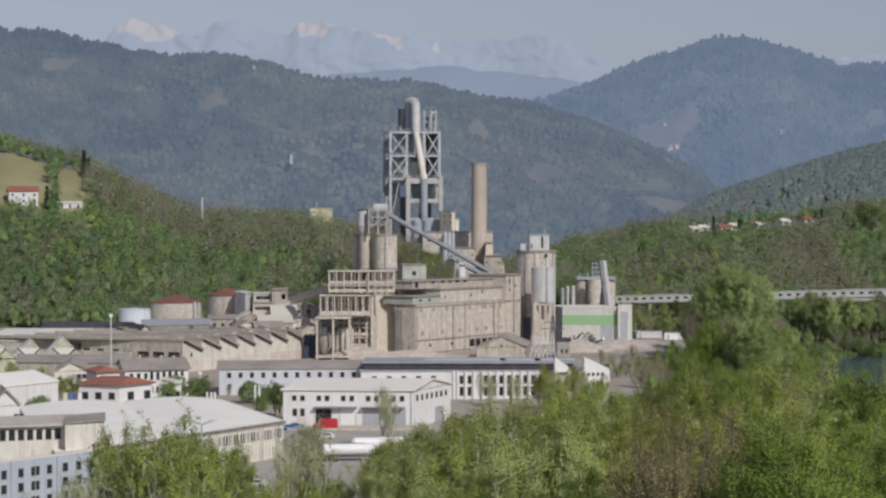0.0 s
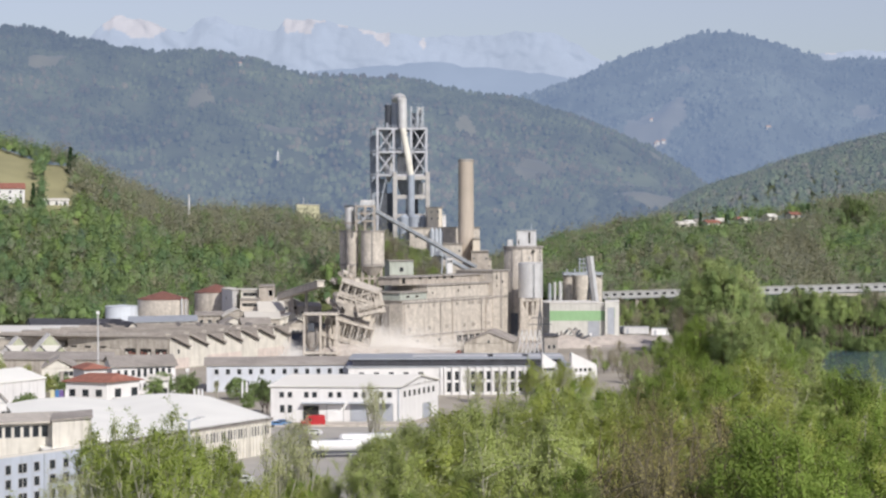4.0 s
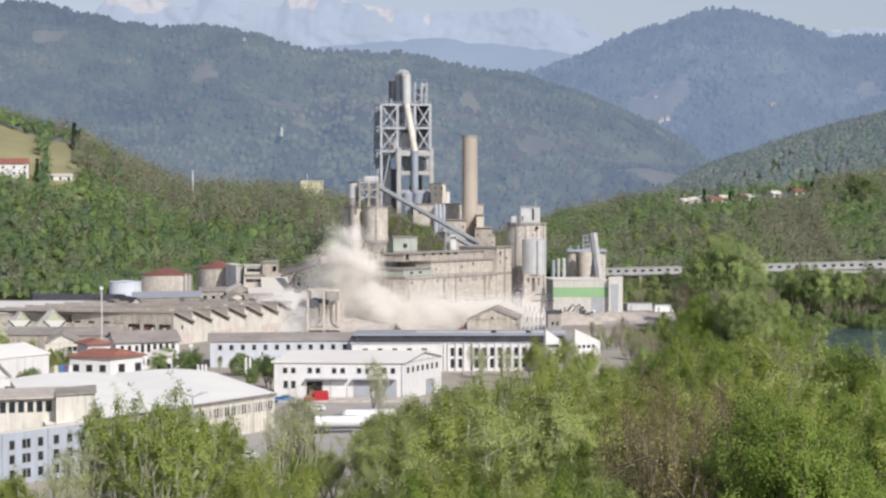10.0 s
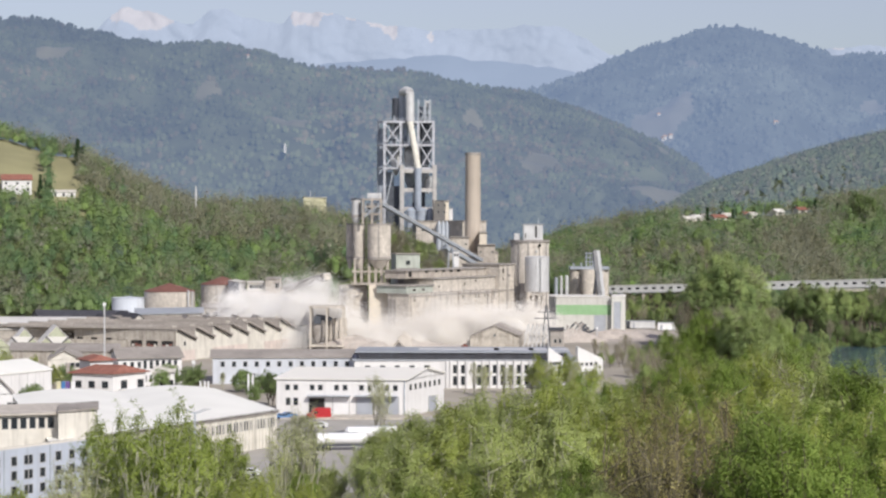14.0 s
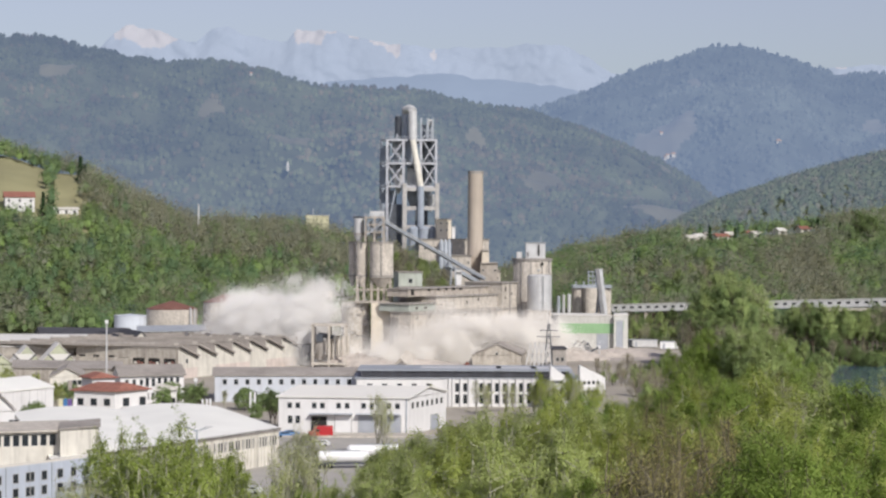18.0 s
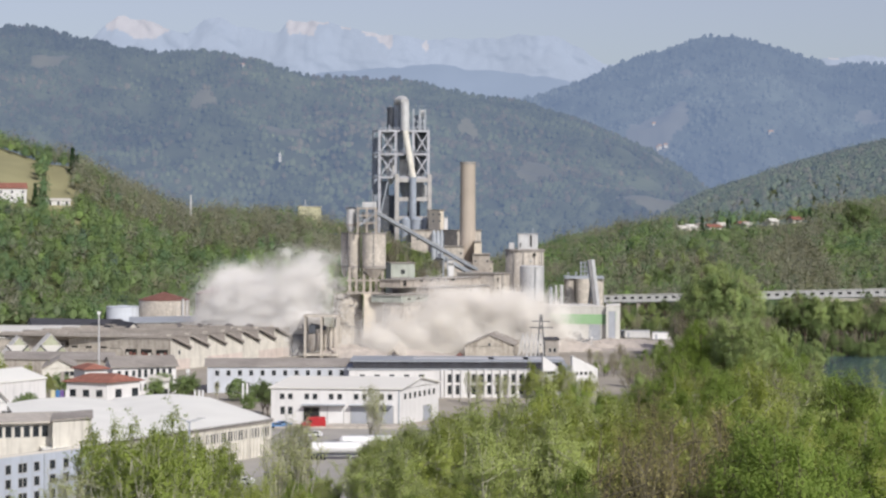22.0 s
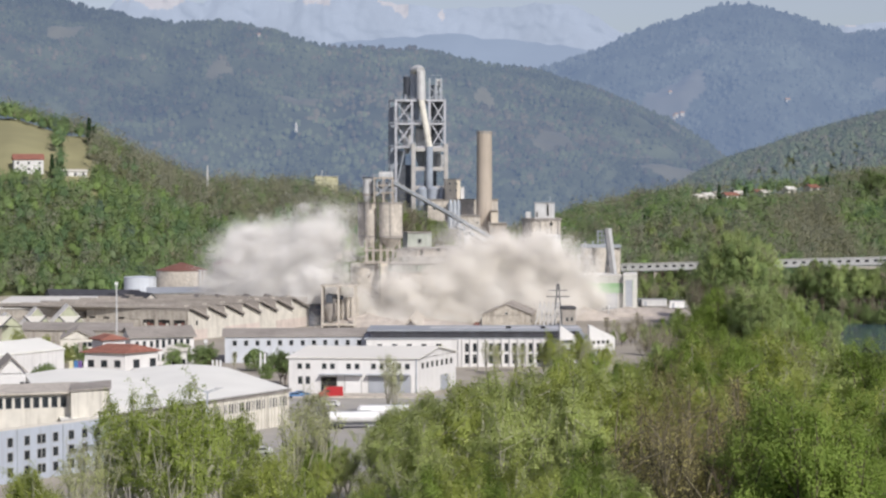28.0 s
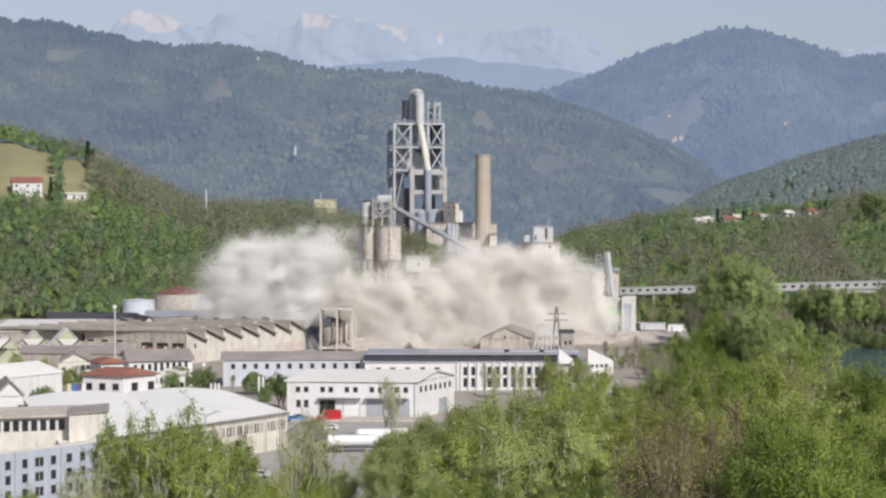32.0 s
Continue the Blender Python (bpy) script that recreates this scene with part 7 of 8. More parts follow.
def dome_tree(t, rs, h, crown_w, crown_low, leaf, n_cl, per, size, bark, twiggy, stout):
    """Limbs that fan out from low down, side branches and twigs towards an uneven domed outline, fine leaf sprays along them."""
    limbs = rs.randint(8, 11)
    turn = rs.uniform(0, math.tau)
    ph = rs.uniform(0, math.tau, 4)
    def edge(a, e):
        """The crown's outline in the direction of azimuth a and elevation e, from its heart."""
        bulge = 1 + 0.13 * math.sin(2 * a + ph[0]) + 0.10 * math.sin(3 * a + 4 * e + ph[1]) + 0.08 * math.sin(5 * a - 5 * e + ph[2])
        return Vector((math.cos(a) * math.cos(e) * crown_w / 2, math.sin(a) * math.cos(e) * crown_w / 2, math.sin(e) * h * 0.47)) * bulge
    heart = Vector((0, 0, h * 0.52))
    part("trunk", Geo().tube((0, 0, -0.5), (0, 0, h * (crown_low + 0.06)), 0.018 * h, 0.013 * h, 8, False), bark, t)
    g, c, ax, r = Geo(), [], [], []
    per_limb = max(3, n_cl // limbs // 4)
    for i in range(limbs):
        a = turn + i * 2.399 + rs.uniform(-0.3, 0.3)
        e = rs.uniform(0.15, 1.35) if i else 1.45
        foot = Vector((0, 0, h * crown_low * rs.uniform(0.7, 1.3)))
        tip = heart + edge(a, e) * rs.uniform(0.86, 1.0)
        bend = foot.lerp(tip, 0.45) + Vector((0, 0, -0.02 * h)) + Vector((math.cos(a), math.sin(a), 0)) * crown_w * 0.05
        curve = [foot * ((1 - f) ** 2) + bend * (2 * f * (1 - f)) + tip * (f * f) for f in (0, 0.25, 0.5, 0.75, 1.0)]
        for k in range(4):
            g.tube(curve[k], curve[k + 1], stout * h * (0.0095 - 0.0021 * k), stout * h * (0.0074 - 0.0021 * k), 5, False)
        for k in range(per_limb):
            f = 0.22 + 0.78 * (k + rs.uniform(0, 1)) / per_limb
            m = foot * ((1 - f) ** 2) + bend * (2 * f * (1 - f)) + tip * (f * f)
            a2, e2 = a + rs.normal() * 0.75, min(1.5, max(-0.45, e + rs.normal() * 0.5))
            goal = heart + edge(a2, e2) * rs.uniform(0.72, 1.04)
            end = m.lerp(goal, min(1.0, h * 0.30 / max(0.1, (goal - m).length)))
            g.tube(m, end, stout * 0.0032 * h, 0.0012 * h, 4, False)
            for j in range(4):
                w = 0.3 + 0.7 * (j + rs.uniform(0, 1)) / 4
                s = m.lerp(end, w)
                d = (end - m).normalized() * 0.7 + Vector(rs.normal(size=3)) * 0.5 + Vector((0, 0, 0.35))
                q = s + d.normalized() * h * rs.uniform(0.035, 0.075)
                if twiggy or j == 1:
                    g.tube(s, q, 0.0013 * h, 0.0006 * h, 3, False)
                c.append(s.lerp(q, 0.6))
                ax.append((q - s) * 0.75)
                r.append(crown_w * rs.uniform(0.026, 0.05))
    part("branchwork", g, bark, t)
    c, ax, r = np.array([tuple(p) for p in c]), np.array([tuple(p) for p in ax]), np.array(r)
    n = len(c) * per
    k = np.repeat(np.arange(len(c)), per)
    p = c[k] + rs.normal(size=(n, 3)) * r[k][:, None] * np.array((0.75, 0.75, 0.7)) + ax[k] * rs.uniform(-1, 1, (n, 1))
    out = (p - np.array((0, 0, h * 0.42))) / crown_w * 1.5
    v, fc = flakes(p, size * rs.uniform(0.6, 1.4, n), rs, out + np.array((0.1, -0.2, 0.5)), 1.0, 1.3)
    soft_n = (p - c[k]) / r[k][:, None] * 0.25 + out * 0.75 + np.array((0.15, -0.25, 0.45)) + rs.normal(size=(n, 3)) * 0.25
    ob = new("crown", fast_mesh("crown", v, fc, [leaf], normals=np.repeat(soft_n, 4, axis=0)))
    ob.parent = t
    return t

def make_tree(name, label, seed, h, crown_w, crown_low, leaf, n_cl, per, size, shape="round", group="trees", bark=None, twiggy=False, stout=1.0):
    """A tree of height h: tapered trunk, limbs, crown of leaf clumps."""
    rs = np.random.RandomState(seed)
    t = thing(name, 0, 0, 0, label, "tree", group)
    if shape == "dome":
        return dome_tree(t, rs, h, crown_w, crown_low, leaf, n_cl, per, size, bark or BARK, twiggy, stout)
    cz = rs.uniform(crown_low, 1.0, n_cl) if shape != "tall" else rs.uniform(crown_low, 1.0, n_cl)
    f = (cz - crown_low) / (1 - crown_low)
    if shape == "round":
        wid = np.sqrt(np.clip(1 - (2 * f - 0.9) ** 2 * 0.75, 0.05, 1))
    elif shape == "tall":
        wid = np.clip(1.15 * (1 - f) ** 0.6 * (0.4 + f), 0.12, 1)
    else:
        wid = np.clip(1 - f, 0.06, 1)
    a = rs.uniform(0, math.tau, n_cl)
    rr = crown_w / 2 * wid * rs.uniform(0.25, 1.0, n_cl) ** 0.6
    c = np.stack([rr * np.cos(a), rr * np.sin(a), cz * h * 0.97], 1)
    rad = crown_w * rs.uniform(0.09, 0.19, n_cl) * (1.3 if shape == "round" else 1)
    g = Geo()
    pts = [(0, 0, -0.5, 0.021 * h), (0.01 * h, 0, h * 0.35, 0.015 * h), (-0.01 * h, 0.01 * h, h * 0.7, 0.008 * h), (0, 0, h * 0.93, 0.003 * h)]
    for p, q in zip(pts[:-1], pts[1:]):
        g.tube(p[:3], q[:3], p[3], q[3], 8, False)
    part("trunk", g, BARK, t)
    g = Geo()
    for i in rs.choice(n_cl, min(n_cl, 26), replace=False):
        z0 = min(c[i, 2] * 0.62, h * 0.8)
        g.tube((0, 0, z0), tuple(c[i]), 0.0065 * h, 0.002 * h, 5, False)
    part("branchwork", g, BARK, t)
    v, fc, nv = leaf_cloud(rs, c, rad, per, size)
    ob = new("crown", fast_mesh("crown", v, fc, [leaf], normals=nv))
    ob.parent = t
    return t

KINDS = {}
def kind_of(key, *a, **k):
    KINDS[key] = [make_tree(*a, **dict(k, seed=k["seed"] + 7 * i)) for i in range(2)]
RIVERSIDE = dict(shape="dome", group="riverside trees")
kind_of("poplar", "poplar_tree", "slender young poplar in fresh yellow-green leaf", seed=11, h=20, crown_w=9.5, crown_low=0.10, leaf=LEAF_POPLAR, n_cl=280, per=36, size=0.11, bark=BARK_PALE, **RIVERSIDE)
kind_of("willow", "willow_tree", "broad willow in pale silvery green leaf", seed=12, h=20, crown_w=14, crown_low=0.10, leaf=LEAF_PALE, n_cl=420, per=58, size=0.095, bark=BARK_PALE, twiggy=True, **RIVERSIDE)
kind_of("bright", "broadleaf_tree", "broadleaf tree in bright spring green leaf", seed=13, h=20, crown_w=14, crown_low=0.12, leaf=LEAF_BRIGHT, n_cl=400, per=62, size=0.10, **RIVERSIDE)
kind_of("fresh", "broadleaf_tree", "broadleaf tree in fresh green leaf", seed=14, h=20, crown_w=14, crown_low=0.12, leaf=LEAF_FRESH, n_cl=400, per=58, size=0.10, bark=BARK_PALE, **RIVERSIDE)
kind_of("brown", "budding_tree", "bare-branched tree with brownish budding twigs", seed=15, h=20, crown_w=16, crown_low=0.12, leaf=LEAF_BROWN, n_cl=400, per=13, size=0.08, bark=BARK_BUD, twiggy=True, stout=1.7, **RIVERSIDE)
kind_of("dark", "dark_tree", "dense dark green tree", seed=16, h=20, crown_w=12, crown_low=0.12, leaf=LEAF_DARK, n_cl=360, per=56, size=0.11, **RIVERSIDE)
kind_of("misty", "broadleaf_tree", "tall broadleaf tree in soft grey-green leaf by the river", seed=21, h=20, crown_w=11, crown_low=0.10, leaf=LEAF_HAZED, n_cl=380, per=56, size=0.12, **RIVERSIDE)
kind_of("bush", "bush", "rounded dark green bush", seed=17, h=20, crown_w=20, crown_low=0.05, leaf=LEAF_DARK, n_cl=60, per=90, size=0.5, group="garden bushes")
kind_of("thin", "young_tree", "thin young tree with sparse fresh leaves", seed=18, h=20, crown_w=9, crown_low=0.12, leaf=LEAF_GREY, n_cl=240, per=16, size=0.10, bark=BARK_PALE, twiggy=True, **RIVERSIDE)
kind_of("bare", "bare_tree", "leafless grey tree with a haze of fine twigs", seed=22, h=20, crown_w=14, crown_low=0.12, leaf=LEAF_TWIG, n_cl=420, per=20, size=0.08, bark=BARK_GREY, twiggy=True, **RIVERSIDE)
kind_of("conifer", "conifer_tree", "dark green conifer above the woods", seed=19, h=20, crown_w=8, crown_low=0.05, leaf=LEAF_CONIFER, n_cl=90, per=60, size=0.3, shape="cone", group="conifers")
USED = set()
def plant(key, x, y, h, rs):
    src = KINDS[key][rs.randrange(2)]
    m = pose(x, y, float(ground_z(x, y)), 0, 0, rs.uniform(0, 360)) @ Matrix.Diagonal((h / 20, h / 20, h / 20, 1))
    if src.name not in USED:
        USED.add(src.name)
        src.matrix_basis = m
    else:
        c = copy_thing(src, pose(0, 0, 0))
        c.matrix_basis = m
def grove(keys, s0, s1, d0, d1, n, h0, h1, seed, top=None):
    """n trees between the bearings s0 and s1 (metres sideways at 1000 m) and the distances d0 and d1."""
    rs = random.Random(seed)
    for k in range(n):
        s = s0 + (s1 - s0) * (k + rs.random()) / n
        d = rs.uniform(d0, d1)
        h = rs.uniform(h0, h1) if top is None else rs.uniform(0.9, 1.0) * float(along(s, top))
        plant(keys[rs.randrange(len(keys))], s * d / 1000, d, h, rs)
# bearings: 0.271 m at 1000 m each step
grove(("thin",), -182.0, -168.0, 288, 300, 2, 16, 18, 31)
grove(("poplar",), -166.0, -88.6, 285, 325, 11, 0, 0, 1, [(-186.8, 17), (-171.9, 20), (-144.8, 22.5), (-117.7, 22.5), (-98.7, 17), (-87.8, 13)])
grove(("fresh", "bright"), -212.6, -200.3, 240, 270, 2, 15, 17, 2)
grove(("willow", "bright", "fresh"), -58.0, -38.0, 258, 290, 5, 10, 13, 30)
grove(("fresh", "poplar"), -104.1, -71.6, 240, 280, 6, 15, 18, 3)
grove(("thin",), -77.0, -60.7, 330, 345, 3, 17, 20, 4)
grove(("bright", "willow", "fresh"), -74.0, -50.0, 330, 350, 6, 8, 11, 34)
grove(("thin",), -35.0, -25.5, 470, 480, 2, 14, 15, 5)
WIL = [(-49.9, 13), (-33.6, 16), (-11.9, 20), (9.8, 22.5), (58.6, 24), (85.7, 23), (101.9, 22)]
grove(("willow", "willow", "fresh"), -39.0, 93.8, 300, 345, 30, 0, 0, 6, WIL)
grove(("bright", "willow", "fresh", "bright"), -49.9, 85.7, 235, 285, 24, 0, 0, 7, [(-49.9, 13), (-33.6, 15), (-6.5, 17), (85.7, 19)])
grove(("fresh", "brown"), 82.4, 138.0, 300, 340, 9, 21, 24, 8)
grove(("brown",), 88.0, 136.0, 272, 290, 4, 23, 26, 32)
plant("brown", 28.0, 258, 26, random.Random(4))
plant("brown", 33.0, 262, 25, random.Random(9))
grove(("willow", "bright"), 68.0, 92.0, 236, 250, 3, 15, 17, 26)
grove(("bright", "fresh", "bright"), 146.0, 226.7, 240, 330, 20, 22, 27, 9)
grove(("willow", "bright"), 178.1, 222.8, 320, 340, 7, 25.5, 28, 10)
grove(("misty", "dark", "misty"), 156.0, 186.0, 740, 860, 16, 6, 10, 33)
grove(("bare",), 158.0, 172.0, 345, 365, 2, 23, 25, 27)
grove(("brown", "fresh", "bright"), 81.6, 167.0, 380, 520, 24, 0, 0, 11, [(80.3, 12), (93.8, 16.5), (112.8, 21), (167.0, 23)])
grove(("bright", "fresh"), 47.7, 88.4, 390, 470, 9, 14, 17, 12)
grove(("misty", "bright", "bare"), 91.1, 186.0, 570, 700, 32, 0, 0, 13, [(85.7, 6), (93.8, 9), (107.4, 13), (115.5, 17), (126.3, 22), (139.9, 25), (158.0, 20), (170.0, 14), (188.7, 8)])
grove(("bare",), 93.0, 112.0, 600, 640, 4, 12, 15, 28)
grove(("misty", "misty", "dark", "bare"), 114.9, 165.0, 760, 850, 24, 0, 0, 14, [(113.5, 11), (118.3, 23), (125.6, 33), (134.5, 36), (146.0, 32), (154.5, 20), (166.4, 10)])
grove(("misty",), 124.6, 146.7, 800, 860, 6, 31, 36, 15)
grove(("dark", "misty", "bare"), 164.3, 232.1, 905, 985, 34, 14, 21, 16)
grove(("dark", "dark", "bare"), 173.8, 232.1, 915, 940, 20, 12, 17, 21)
grove(("dark", "dark", "bare"), 180.0, 236.0, 886, 906, 26, 8, 12, 29)
grove(("dark", "misty", "bare", "misty"), 58.6, 120.9, 955, 1005, 26, 7, 11, 22)
grove(("dark", "misty"), 126.3, 172.4, 960, 1000, 18, 8, 11, 17)
grove(("bare", "thin", "misty"), 114.1, 139.9, 950, 1000, 12, 6, 9, 18)
grove(("misty", "dark", "bare"), 85.7, 129.1, 1110, 1180, 22, 10, 14, 19)
grove(("bare", "thin", "misty"), 72.1, 93.8, 690, 770, 16, 4, 8, 20)
grove(("thin", "thin", "fresh", "thin"), 40.9, 78.9, 560, 588, 13, 8.5, 12, 24)
grove(("thin",), 12.0, 36.0, 585, 600, 4, 8, 10, 35)
grove(("dark", "misty", "bare"), 78.9, 125.0, 1012, 1090, 30, 7, 10, 25)
# trees on the knoll before the kiln building
grove(("bare", "misty", "bare", "dark"), -25.5, 12.5, 898, 935, 30, 0, 0, 23, [(-25.5, 11), (-17.4, 12), (-10.6, 14), (-3.8, 15), (4.3, 18), (12.5, 16)])
# garden trees among the buildings
for px, d, h, key in ((338, 600, 7, "bush"), (352, 598, 8, "dark"), (300, 606, 7, "bush"), (415, 604, 5, "thin"), (430, 600, 6, "bush"), (462, 598, 5, "bush"), (476, 560, 9, "dark"), (484, 556, 9, "dark"), (450, 575, 4, "bush"), (232, 640, 6, "dark"), (62, 612, 9, "fresh"), (98, 588, 8.5, "fresh"), (8, 640, 9, "fresh"), (61, 515, 8.2, "bush"), (20, 630, 7, "fresh"), (55, 640, 7, "fresh"), (100, 640, 8, "fresh"), (118, 620, 6, "bush"), (602, 640, 5, "bush"), (285, 600, 6, "bush"), (395, 600, 6, "thin"), (690, 640, 6, "thin"), (860, 590, 9, "thin"), (760, 600, 8, "thin")):
    plant(key, (px - 784) / 3688 * d, d, h, random.Random(px))

# ---- woods on the slopes: uncountable crowns in one mesh a slope ----
OPEN_SKY = np.array((0.12, -0.25, 0.55))
def crown_proto(rs, n, airy):
    """One crown of unit height: an inner leaf mass and many small sprays on an uneven dome; airy ones are a fan of upright twigs."""
    m = 9
    a = rs.uniform(0, math.tau) + np.arange(m) * 2.4
    e = rs.uniform(-0.3, 1.4, m)
    c = np.stack([0.25 * np.cos(a) * np.cos(e), 0.25 * np.sin(a) * np.cos(e), 0.55 + 0.26 * np.sin(e)], 1) * rs.uniform(0.85, 1.15, (m, 1))
    core = np.array((0, 0, 0.52)) + BALL_P * np.array((0.24, 0.24, 0.30)) * rs.uniform(0.8, 1.1, (len(BALL_P), 1)) * (0.3 if airy else 0.72)
    k = rs.randint(0, m, n)
    p = c[k] + rs.normal(size=(n, 3)) * np.array((0.085, 0.085, 0.17 if airy else 0.085))
    return core, OPEN_SKY + BALL_P * 0.5, p, OPEN_SKY + (p - np.array((0, 0, 0.45))) * 1.5 + (p - c[k]) * 1.2

def woods(name, label, xs, ys, zs, mats, weights, seed, per=34, h0=9, h1=17, size=0.105, clump=None, airy=()):
    rs = np.random.RandomState(seed)
    n = len(xs)
    h = rs.uniform(h0, h1, n)
    w = h * rs.uniform(0.75, 1.3, n)
    pick = rs.choice(len(mats), n, p=np.array(weights) / sum(weights))
    if clump is not None:
        pick = np.where(clump >= 0, clump, pick)
    thin = np.isin(pick, airy)
    h = np.where(thin, h * 1.12, h)
    protos = [crown_proto(rs, per, i >= 10) for i in range(18)]
    which = np.where(thin, rs.randint(10, 18, n), rs.randint(0, 10, n))
    span, foot = np.stack([w, w, h], 1)[:, None, :], np.stack([xs, ys, zs], 1)[:, None, :]
    m_v = (np.stack([q[0] for q in protos])[which] * span + foot).reshape(-1, 3)
    m_f = (BALL_Q[None] + (np.arange(n) * len(BALL_P))[:, None, None]).reshape(-1, 4)
    m_n = np.stack([q[1] for q in protos])[which].reshape(-1, 3)
    forms = np.stack([q[2] for q in protos])[which]
    out = np.stack([q[3] for q in protos])[which].reshape(-1, 3)
    spread = np.repeat(size * h * np.where(thin, 0.72, 1.0), per) * rs.uniform(0.5, 1.5, n * per)
    v, f = flakes((forms * span + foot).reshape(-1, 3), spread, rs, out, 0.9)
    soft_n = np.repeat(out + rs.normal(size=out.shape) * 0.2, 4, axis=0)
    index = np.concatenate([np.repeat(pick, len(BALL_Q)), np.repeat(pick, per)])
    ob = new(name, fast_mesh(name, np.concatenate([m_v, v]), np.concatenate([m_f, f + len(m_v)]), mats, index, normals=np.concatenate([m_n, soft_n])))
    return tagged(ob, label, "woods", kind="stuff")

def scatter(n, s0, s1, d0, d1, seed, keep):
    rs = np.random.RandomState(seed)
    s = rs.uniform(s0, s1, n)
    d = np.sqrt(rs.uniform(d0 ** 2, d1 ** 2, n))
    x, y = s * d / 1000, d
    z = ground_z(x, y)
    ok = keep(s, x, y, z)
    return x[ok], y[ok], z[ok]
def not_meadow(s, x, y, z):
    return (z > 2) & (y > 900) & ~((s > -69) & (s < -56) & (y > 1256) & (y < 1290)) & ~((y > 1135) & (y < 1262) & (((s > -240) & (s < -192)) | ((s > -188) & (s < -176) & (y > 1125) & (y < 1235))))
GREENS = [WOOD_FRESH, WOOD_DARK, WOOD_BROWN, WOOD_GREY, WOOD_BRIGHT, WOOD_CONIFER, WOOD_OLIVE, WOOD_PALE]
x, y, z = scatter(5600, -245, 40, 880, 1305, 31, not_meadow)
nz = np.array([noise.noise(Vector((a / 60, b / 60, 4))) for a, b in zip(x, y)])
rs = np.random.RandomState(3)
ch, bear = rs.rand(len(x)), x / y * 1000
high = z / np.maximum(along(bear, LEFT_RIDGE), 5)
bare = ((bear > -118) & (high > 0.62) & (ch < 0.8)) | ((high > 0.72) & (bear > -186) & (bear < -118) & (ch < 0.8)) | ((bear > -90) & (ch < 0.45)) | ((nz > 0.3) & (ch < 0.35))
pick = np.where(bare, np.where(rs.rand(len(x)) < 0.5, 2, 3), np.where((nz < -0.35) & (ch < 0.5), 1, -1))
woods("left_woods", "mixed spring woods in many greens on the slope", x, y, z - 0.5, GREENS, (4, 3, 0.8, 0.8, 2.2, 0.25, 3, 0.2), 31, 130, 6.5, 14, 0.037, pick, (2, 3))
x, y, z = scatter(4600, 18, 245, 1010, 1360, 32, lambda s, x, y, z: (z > 2) & (y > 1092 - 0.56 * (s - 80)) & ~((s > 113) & (s < 182) & (y > 1246) & (y < 1350)))
nz = np.array([noise.noise(Vector((a / 45, b / 60, 9))) for a, b in zip(x, y)])
rs = np.random.RandomState(8)
# bare trees; extra grey and brown crowns also put haze into the colour
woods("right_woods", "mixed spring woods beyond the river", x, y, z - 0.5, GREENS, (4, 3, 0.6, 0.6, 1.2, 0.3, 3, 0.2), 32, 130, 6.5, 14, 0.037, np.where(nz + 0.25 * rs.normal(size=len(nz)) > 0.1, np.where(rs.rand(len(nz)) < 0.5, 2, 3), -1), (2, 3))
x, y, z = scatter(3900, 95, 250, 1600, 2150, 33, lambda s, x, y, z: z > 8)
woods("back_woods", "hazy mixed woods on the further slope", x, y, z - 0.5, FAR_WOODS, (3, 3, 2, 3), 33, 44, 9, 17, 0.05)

for px, d, h in ((138, 1225, 17), (146, 1230, 13), (72, 1150, 13), (277, 1200, 10), (1252, 1262, 14), (1297, 1262, 12), (1443, 1262, 14), (1120, 1200, 12), (1482, 1262, 11)):
    plant("conifer", (px - 784) / 3688 * d, d, h, random.Random(px))
for px, d, h in ((1518, 1230, 22), (1540, 1225, 20)):
    plant("dark", (px - 784) / 3688 * d, d, h, random.Random(px))

# ---- what moves: the falling frame and the dust ----
def fall(ob, steps):
    """steps: seconds, metres sideways, metres down, lean in degrees (clockwise seen from the camera), from the thing's first place."""
    x, y, z = ob.location
    walk(ob, [(t, pose(x + dx, y + dy, z + dz, 0.35 * lean, lean, 0)) for t, dx, dy, dz, lean in steps])

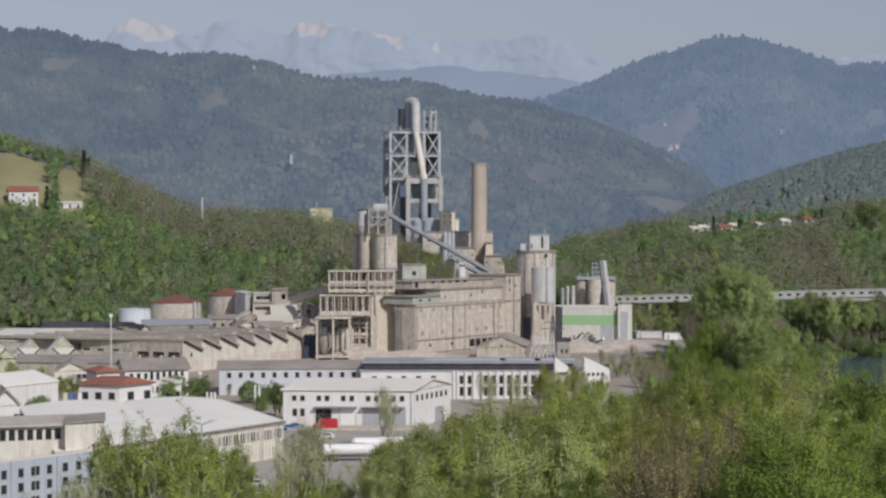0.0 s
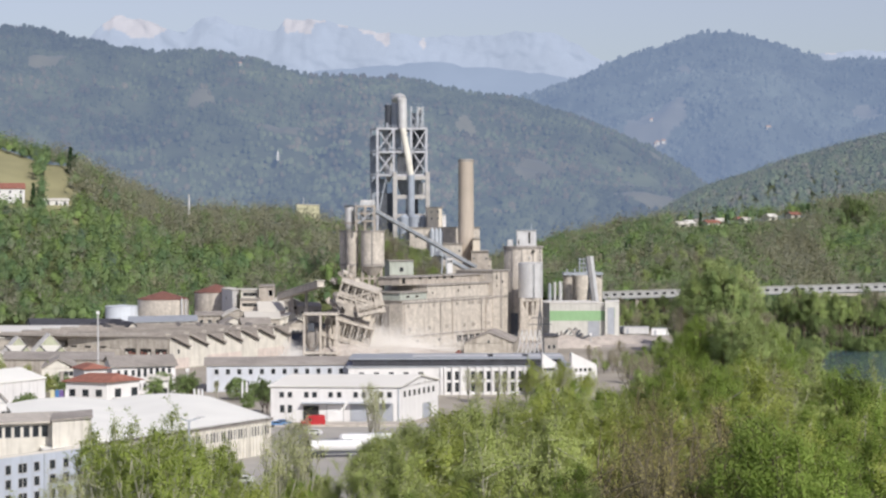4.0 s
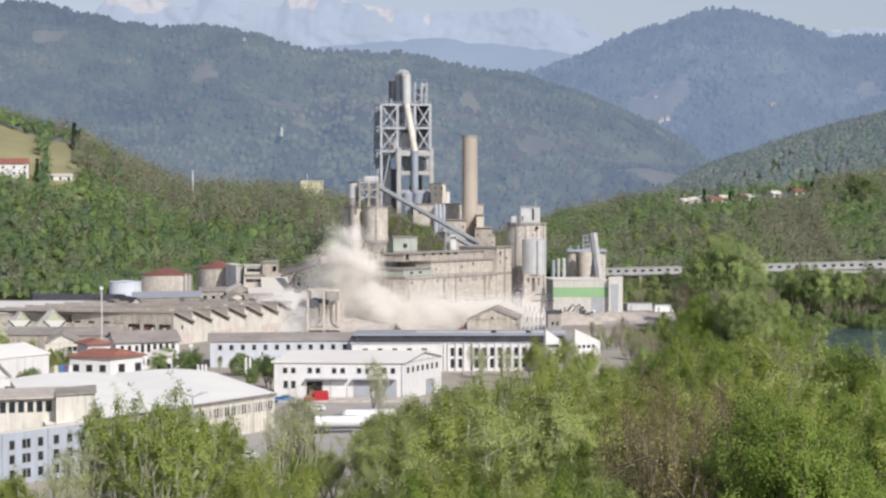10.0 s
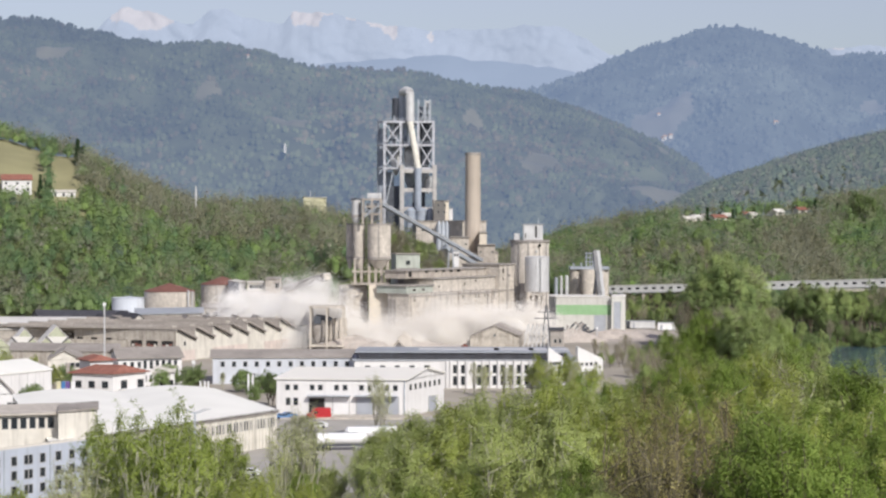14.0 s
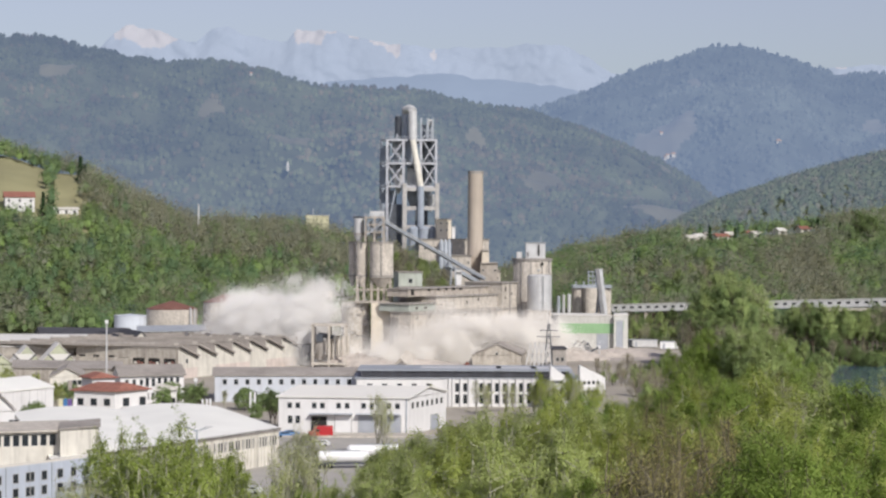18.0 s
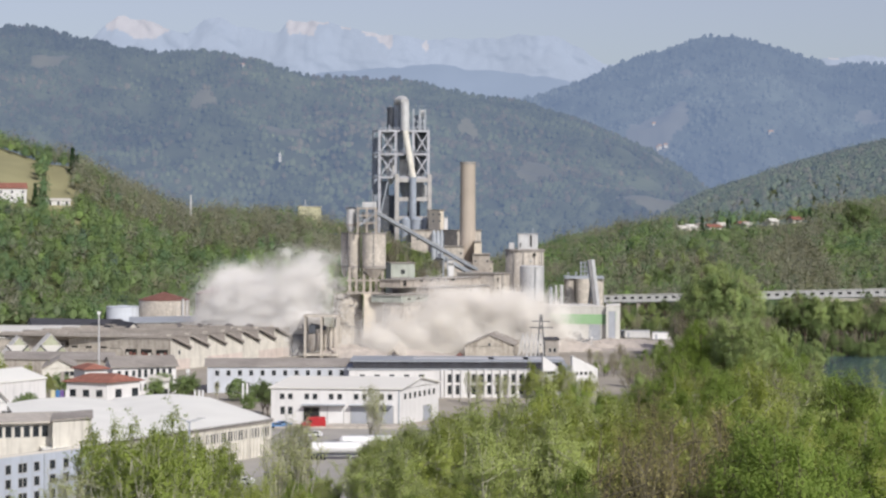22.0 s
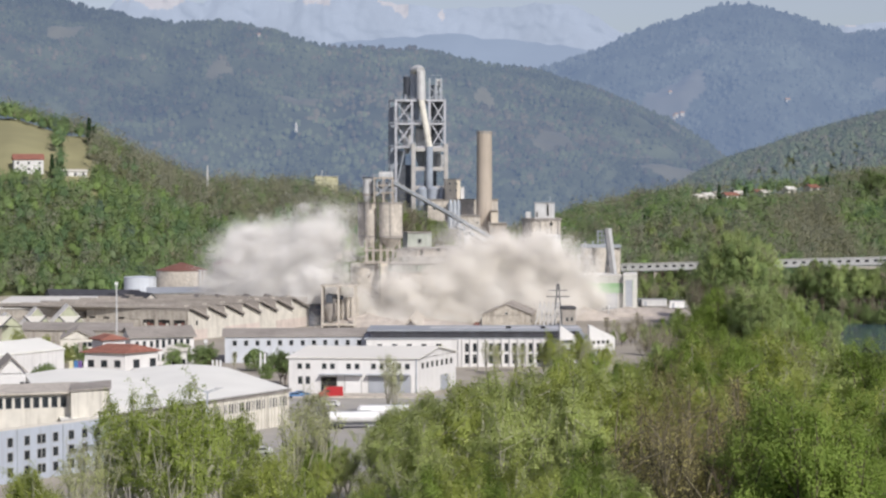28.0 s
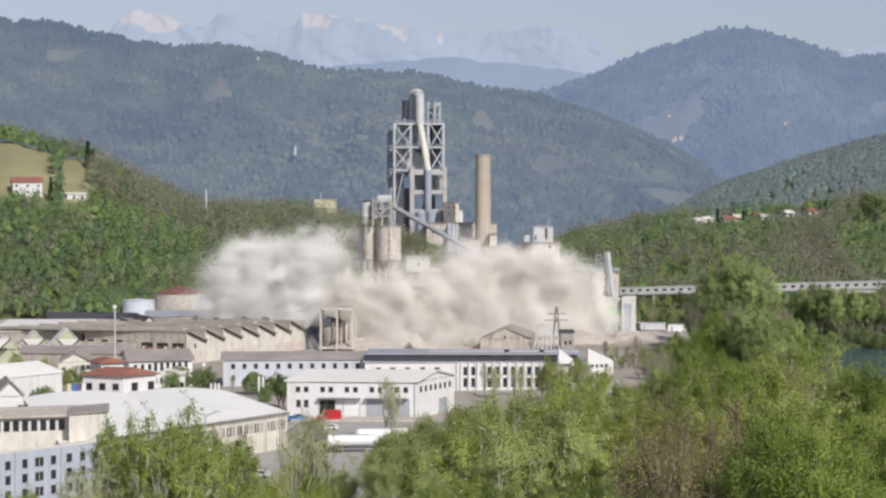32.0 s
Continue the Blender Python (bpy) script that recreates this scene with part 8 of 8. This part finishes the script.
def motions():
    fall(TOP_LEFT, [(0, 0, 0, 0, 0), (1.9, 0, 0, 0, 0), (2.5, 1.0, 0, -1.2, 2), (3.0, 2.8, -0.5, -2.6, 8), (3.5, 5.2, -1, -4.2, 18), (4.5, 9, -3, -11, 19), (5.5, 13.2, -4, -19.5, 19), (6.0, 16.5, -4, -24, 30), (6.6, 20, -4, -29, 40), (7.2, 22, -4, -33, 44), (32, 22, -4, -33, 44)])
    fall(TOP_RIGHT, [(0, 0, 0, 0, 0), (2.1, 0, 0, 0, 0), (2.5, 0, 0, -0.6, 0), (3.0, 0.3, 0, -2.0, -3), (3.5, 0.8, -1, -5, -8), (4.5, 2, -3, -15, -16), (5.5, 3, -4, -27, -24), (6.2, 3, -4, -36, -30), (32, 3, -4, -36, -30)])
    fall(MIDDLE, [(0, 0, 0, 0, 0), (1.9, 0, 0, 0, 0), (2.5, 0.3, 0, -1.0, 1), (3.0, 1.2, 0, -2.6, 4), (3.5, 3, 0, -6, 13), (4.2, 5, 0, -14, 16), (5.0, 6, 1, -23, 12), (5.6, 6, 1, -29, 10), (32, 6, 1, -29, 10)])
    fall(LOW_A, [(0, 0, 0, 0, 0), (2.2, 0, 0, 0, 0), (3.0, 0.6, 0, -1.6, 2), (3.5, 1.4, 0, -4.5, 6), (4.2, 2.4, 1, -11, 8), (5.0, 3, 1, -18.5, 6), (32, 3, 1, -18.5, 6)])
    fall(LOW_B, [(0, 0, 0, 0, 0), (2.2, 0, 0, 0, 0), (3.0, 0.2, 0, -0.8, 1), (3.5, 0.6, 0, -3.0, 3), (4.2, 1, 1, -7, 4), (5.0, 1, 1, -10, 3), (32, 1, 1, -10, 3)])
    fall(PIER, [(0, 0, 0, 0, 0), (2.6, 0, 0, 0, 0), (3.5, 0.4, 0, -1.5, 4), (4.5, 2, -1, -10, 20), (5.5, 4, -2, -22, 30), (6.2, 4, -2, -30, 34), (32, 4, -2, -30, 34)])
    for ob, x, y, z, t0, drift, spin in DEBRIS:
        dur = math.sqrt(z / 2.2)
        e = ob.rotation_euler.copy()
        rows = [(0, pose(x, y, z) @ e.to_matrix().to_4x4()), (2.4, pose(x, y, z) @ e.to_matrix().to_4x4())]
        for k in range(1, 5):
            f = k / 4
            rows.append((t0 + dur * f, pose(x + drift * f, y - 4 * f, max(z * (1 - f * f), 0.8)) @ pose(0, 0, 0, spin * f, spin * 0.5 * f, 0) @ e.to_matrix().to_4x4()))
        rows.append((32, rows[-1][1]))
        walk(ob, rows)
    for ob, rows in CLOUDS:
        walk(ob, rows)


motions()
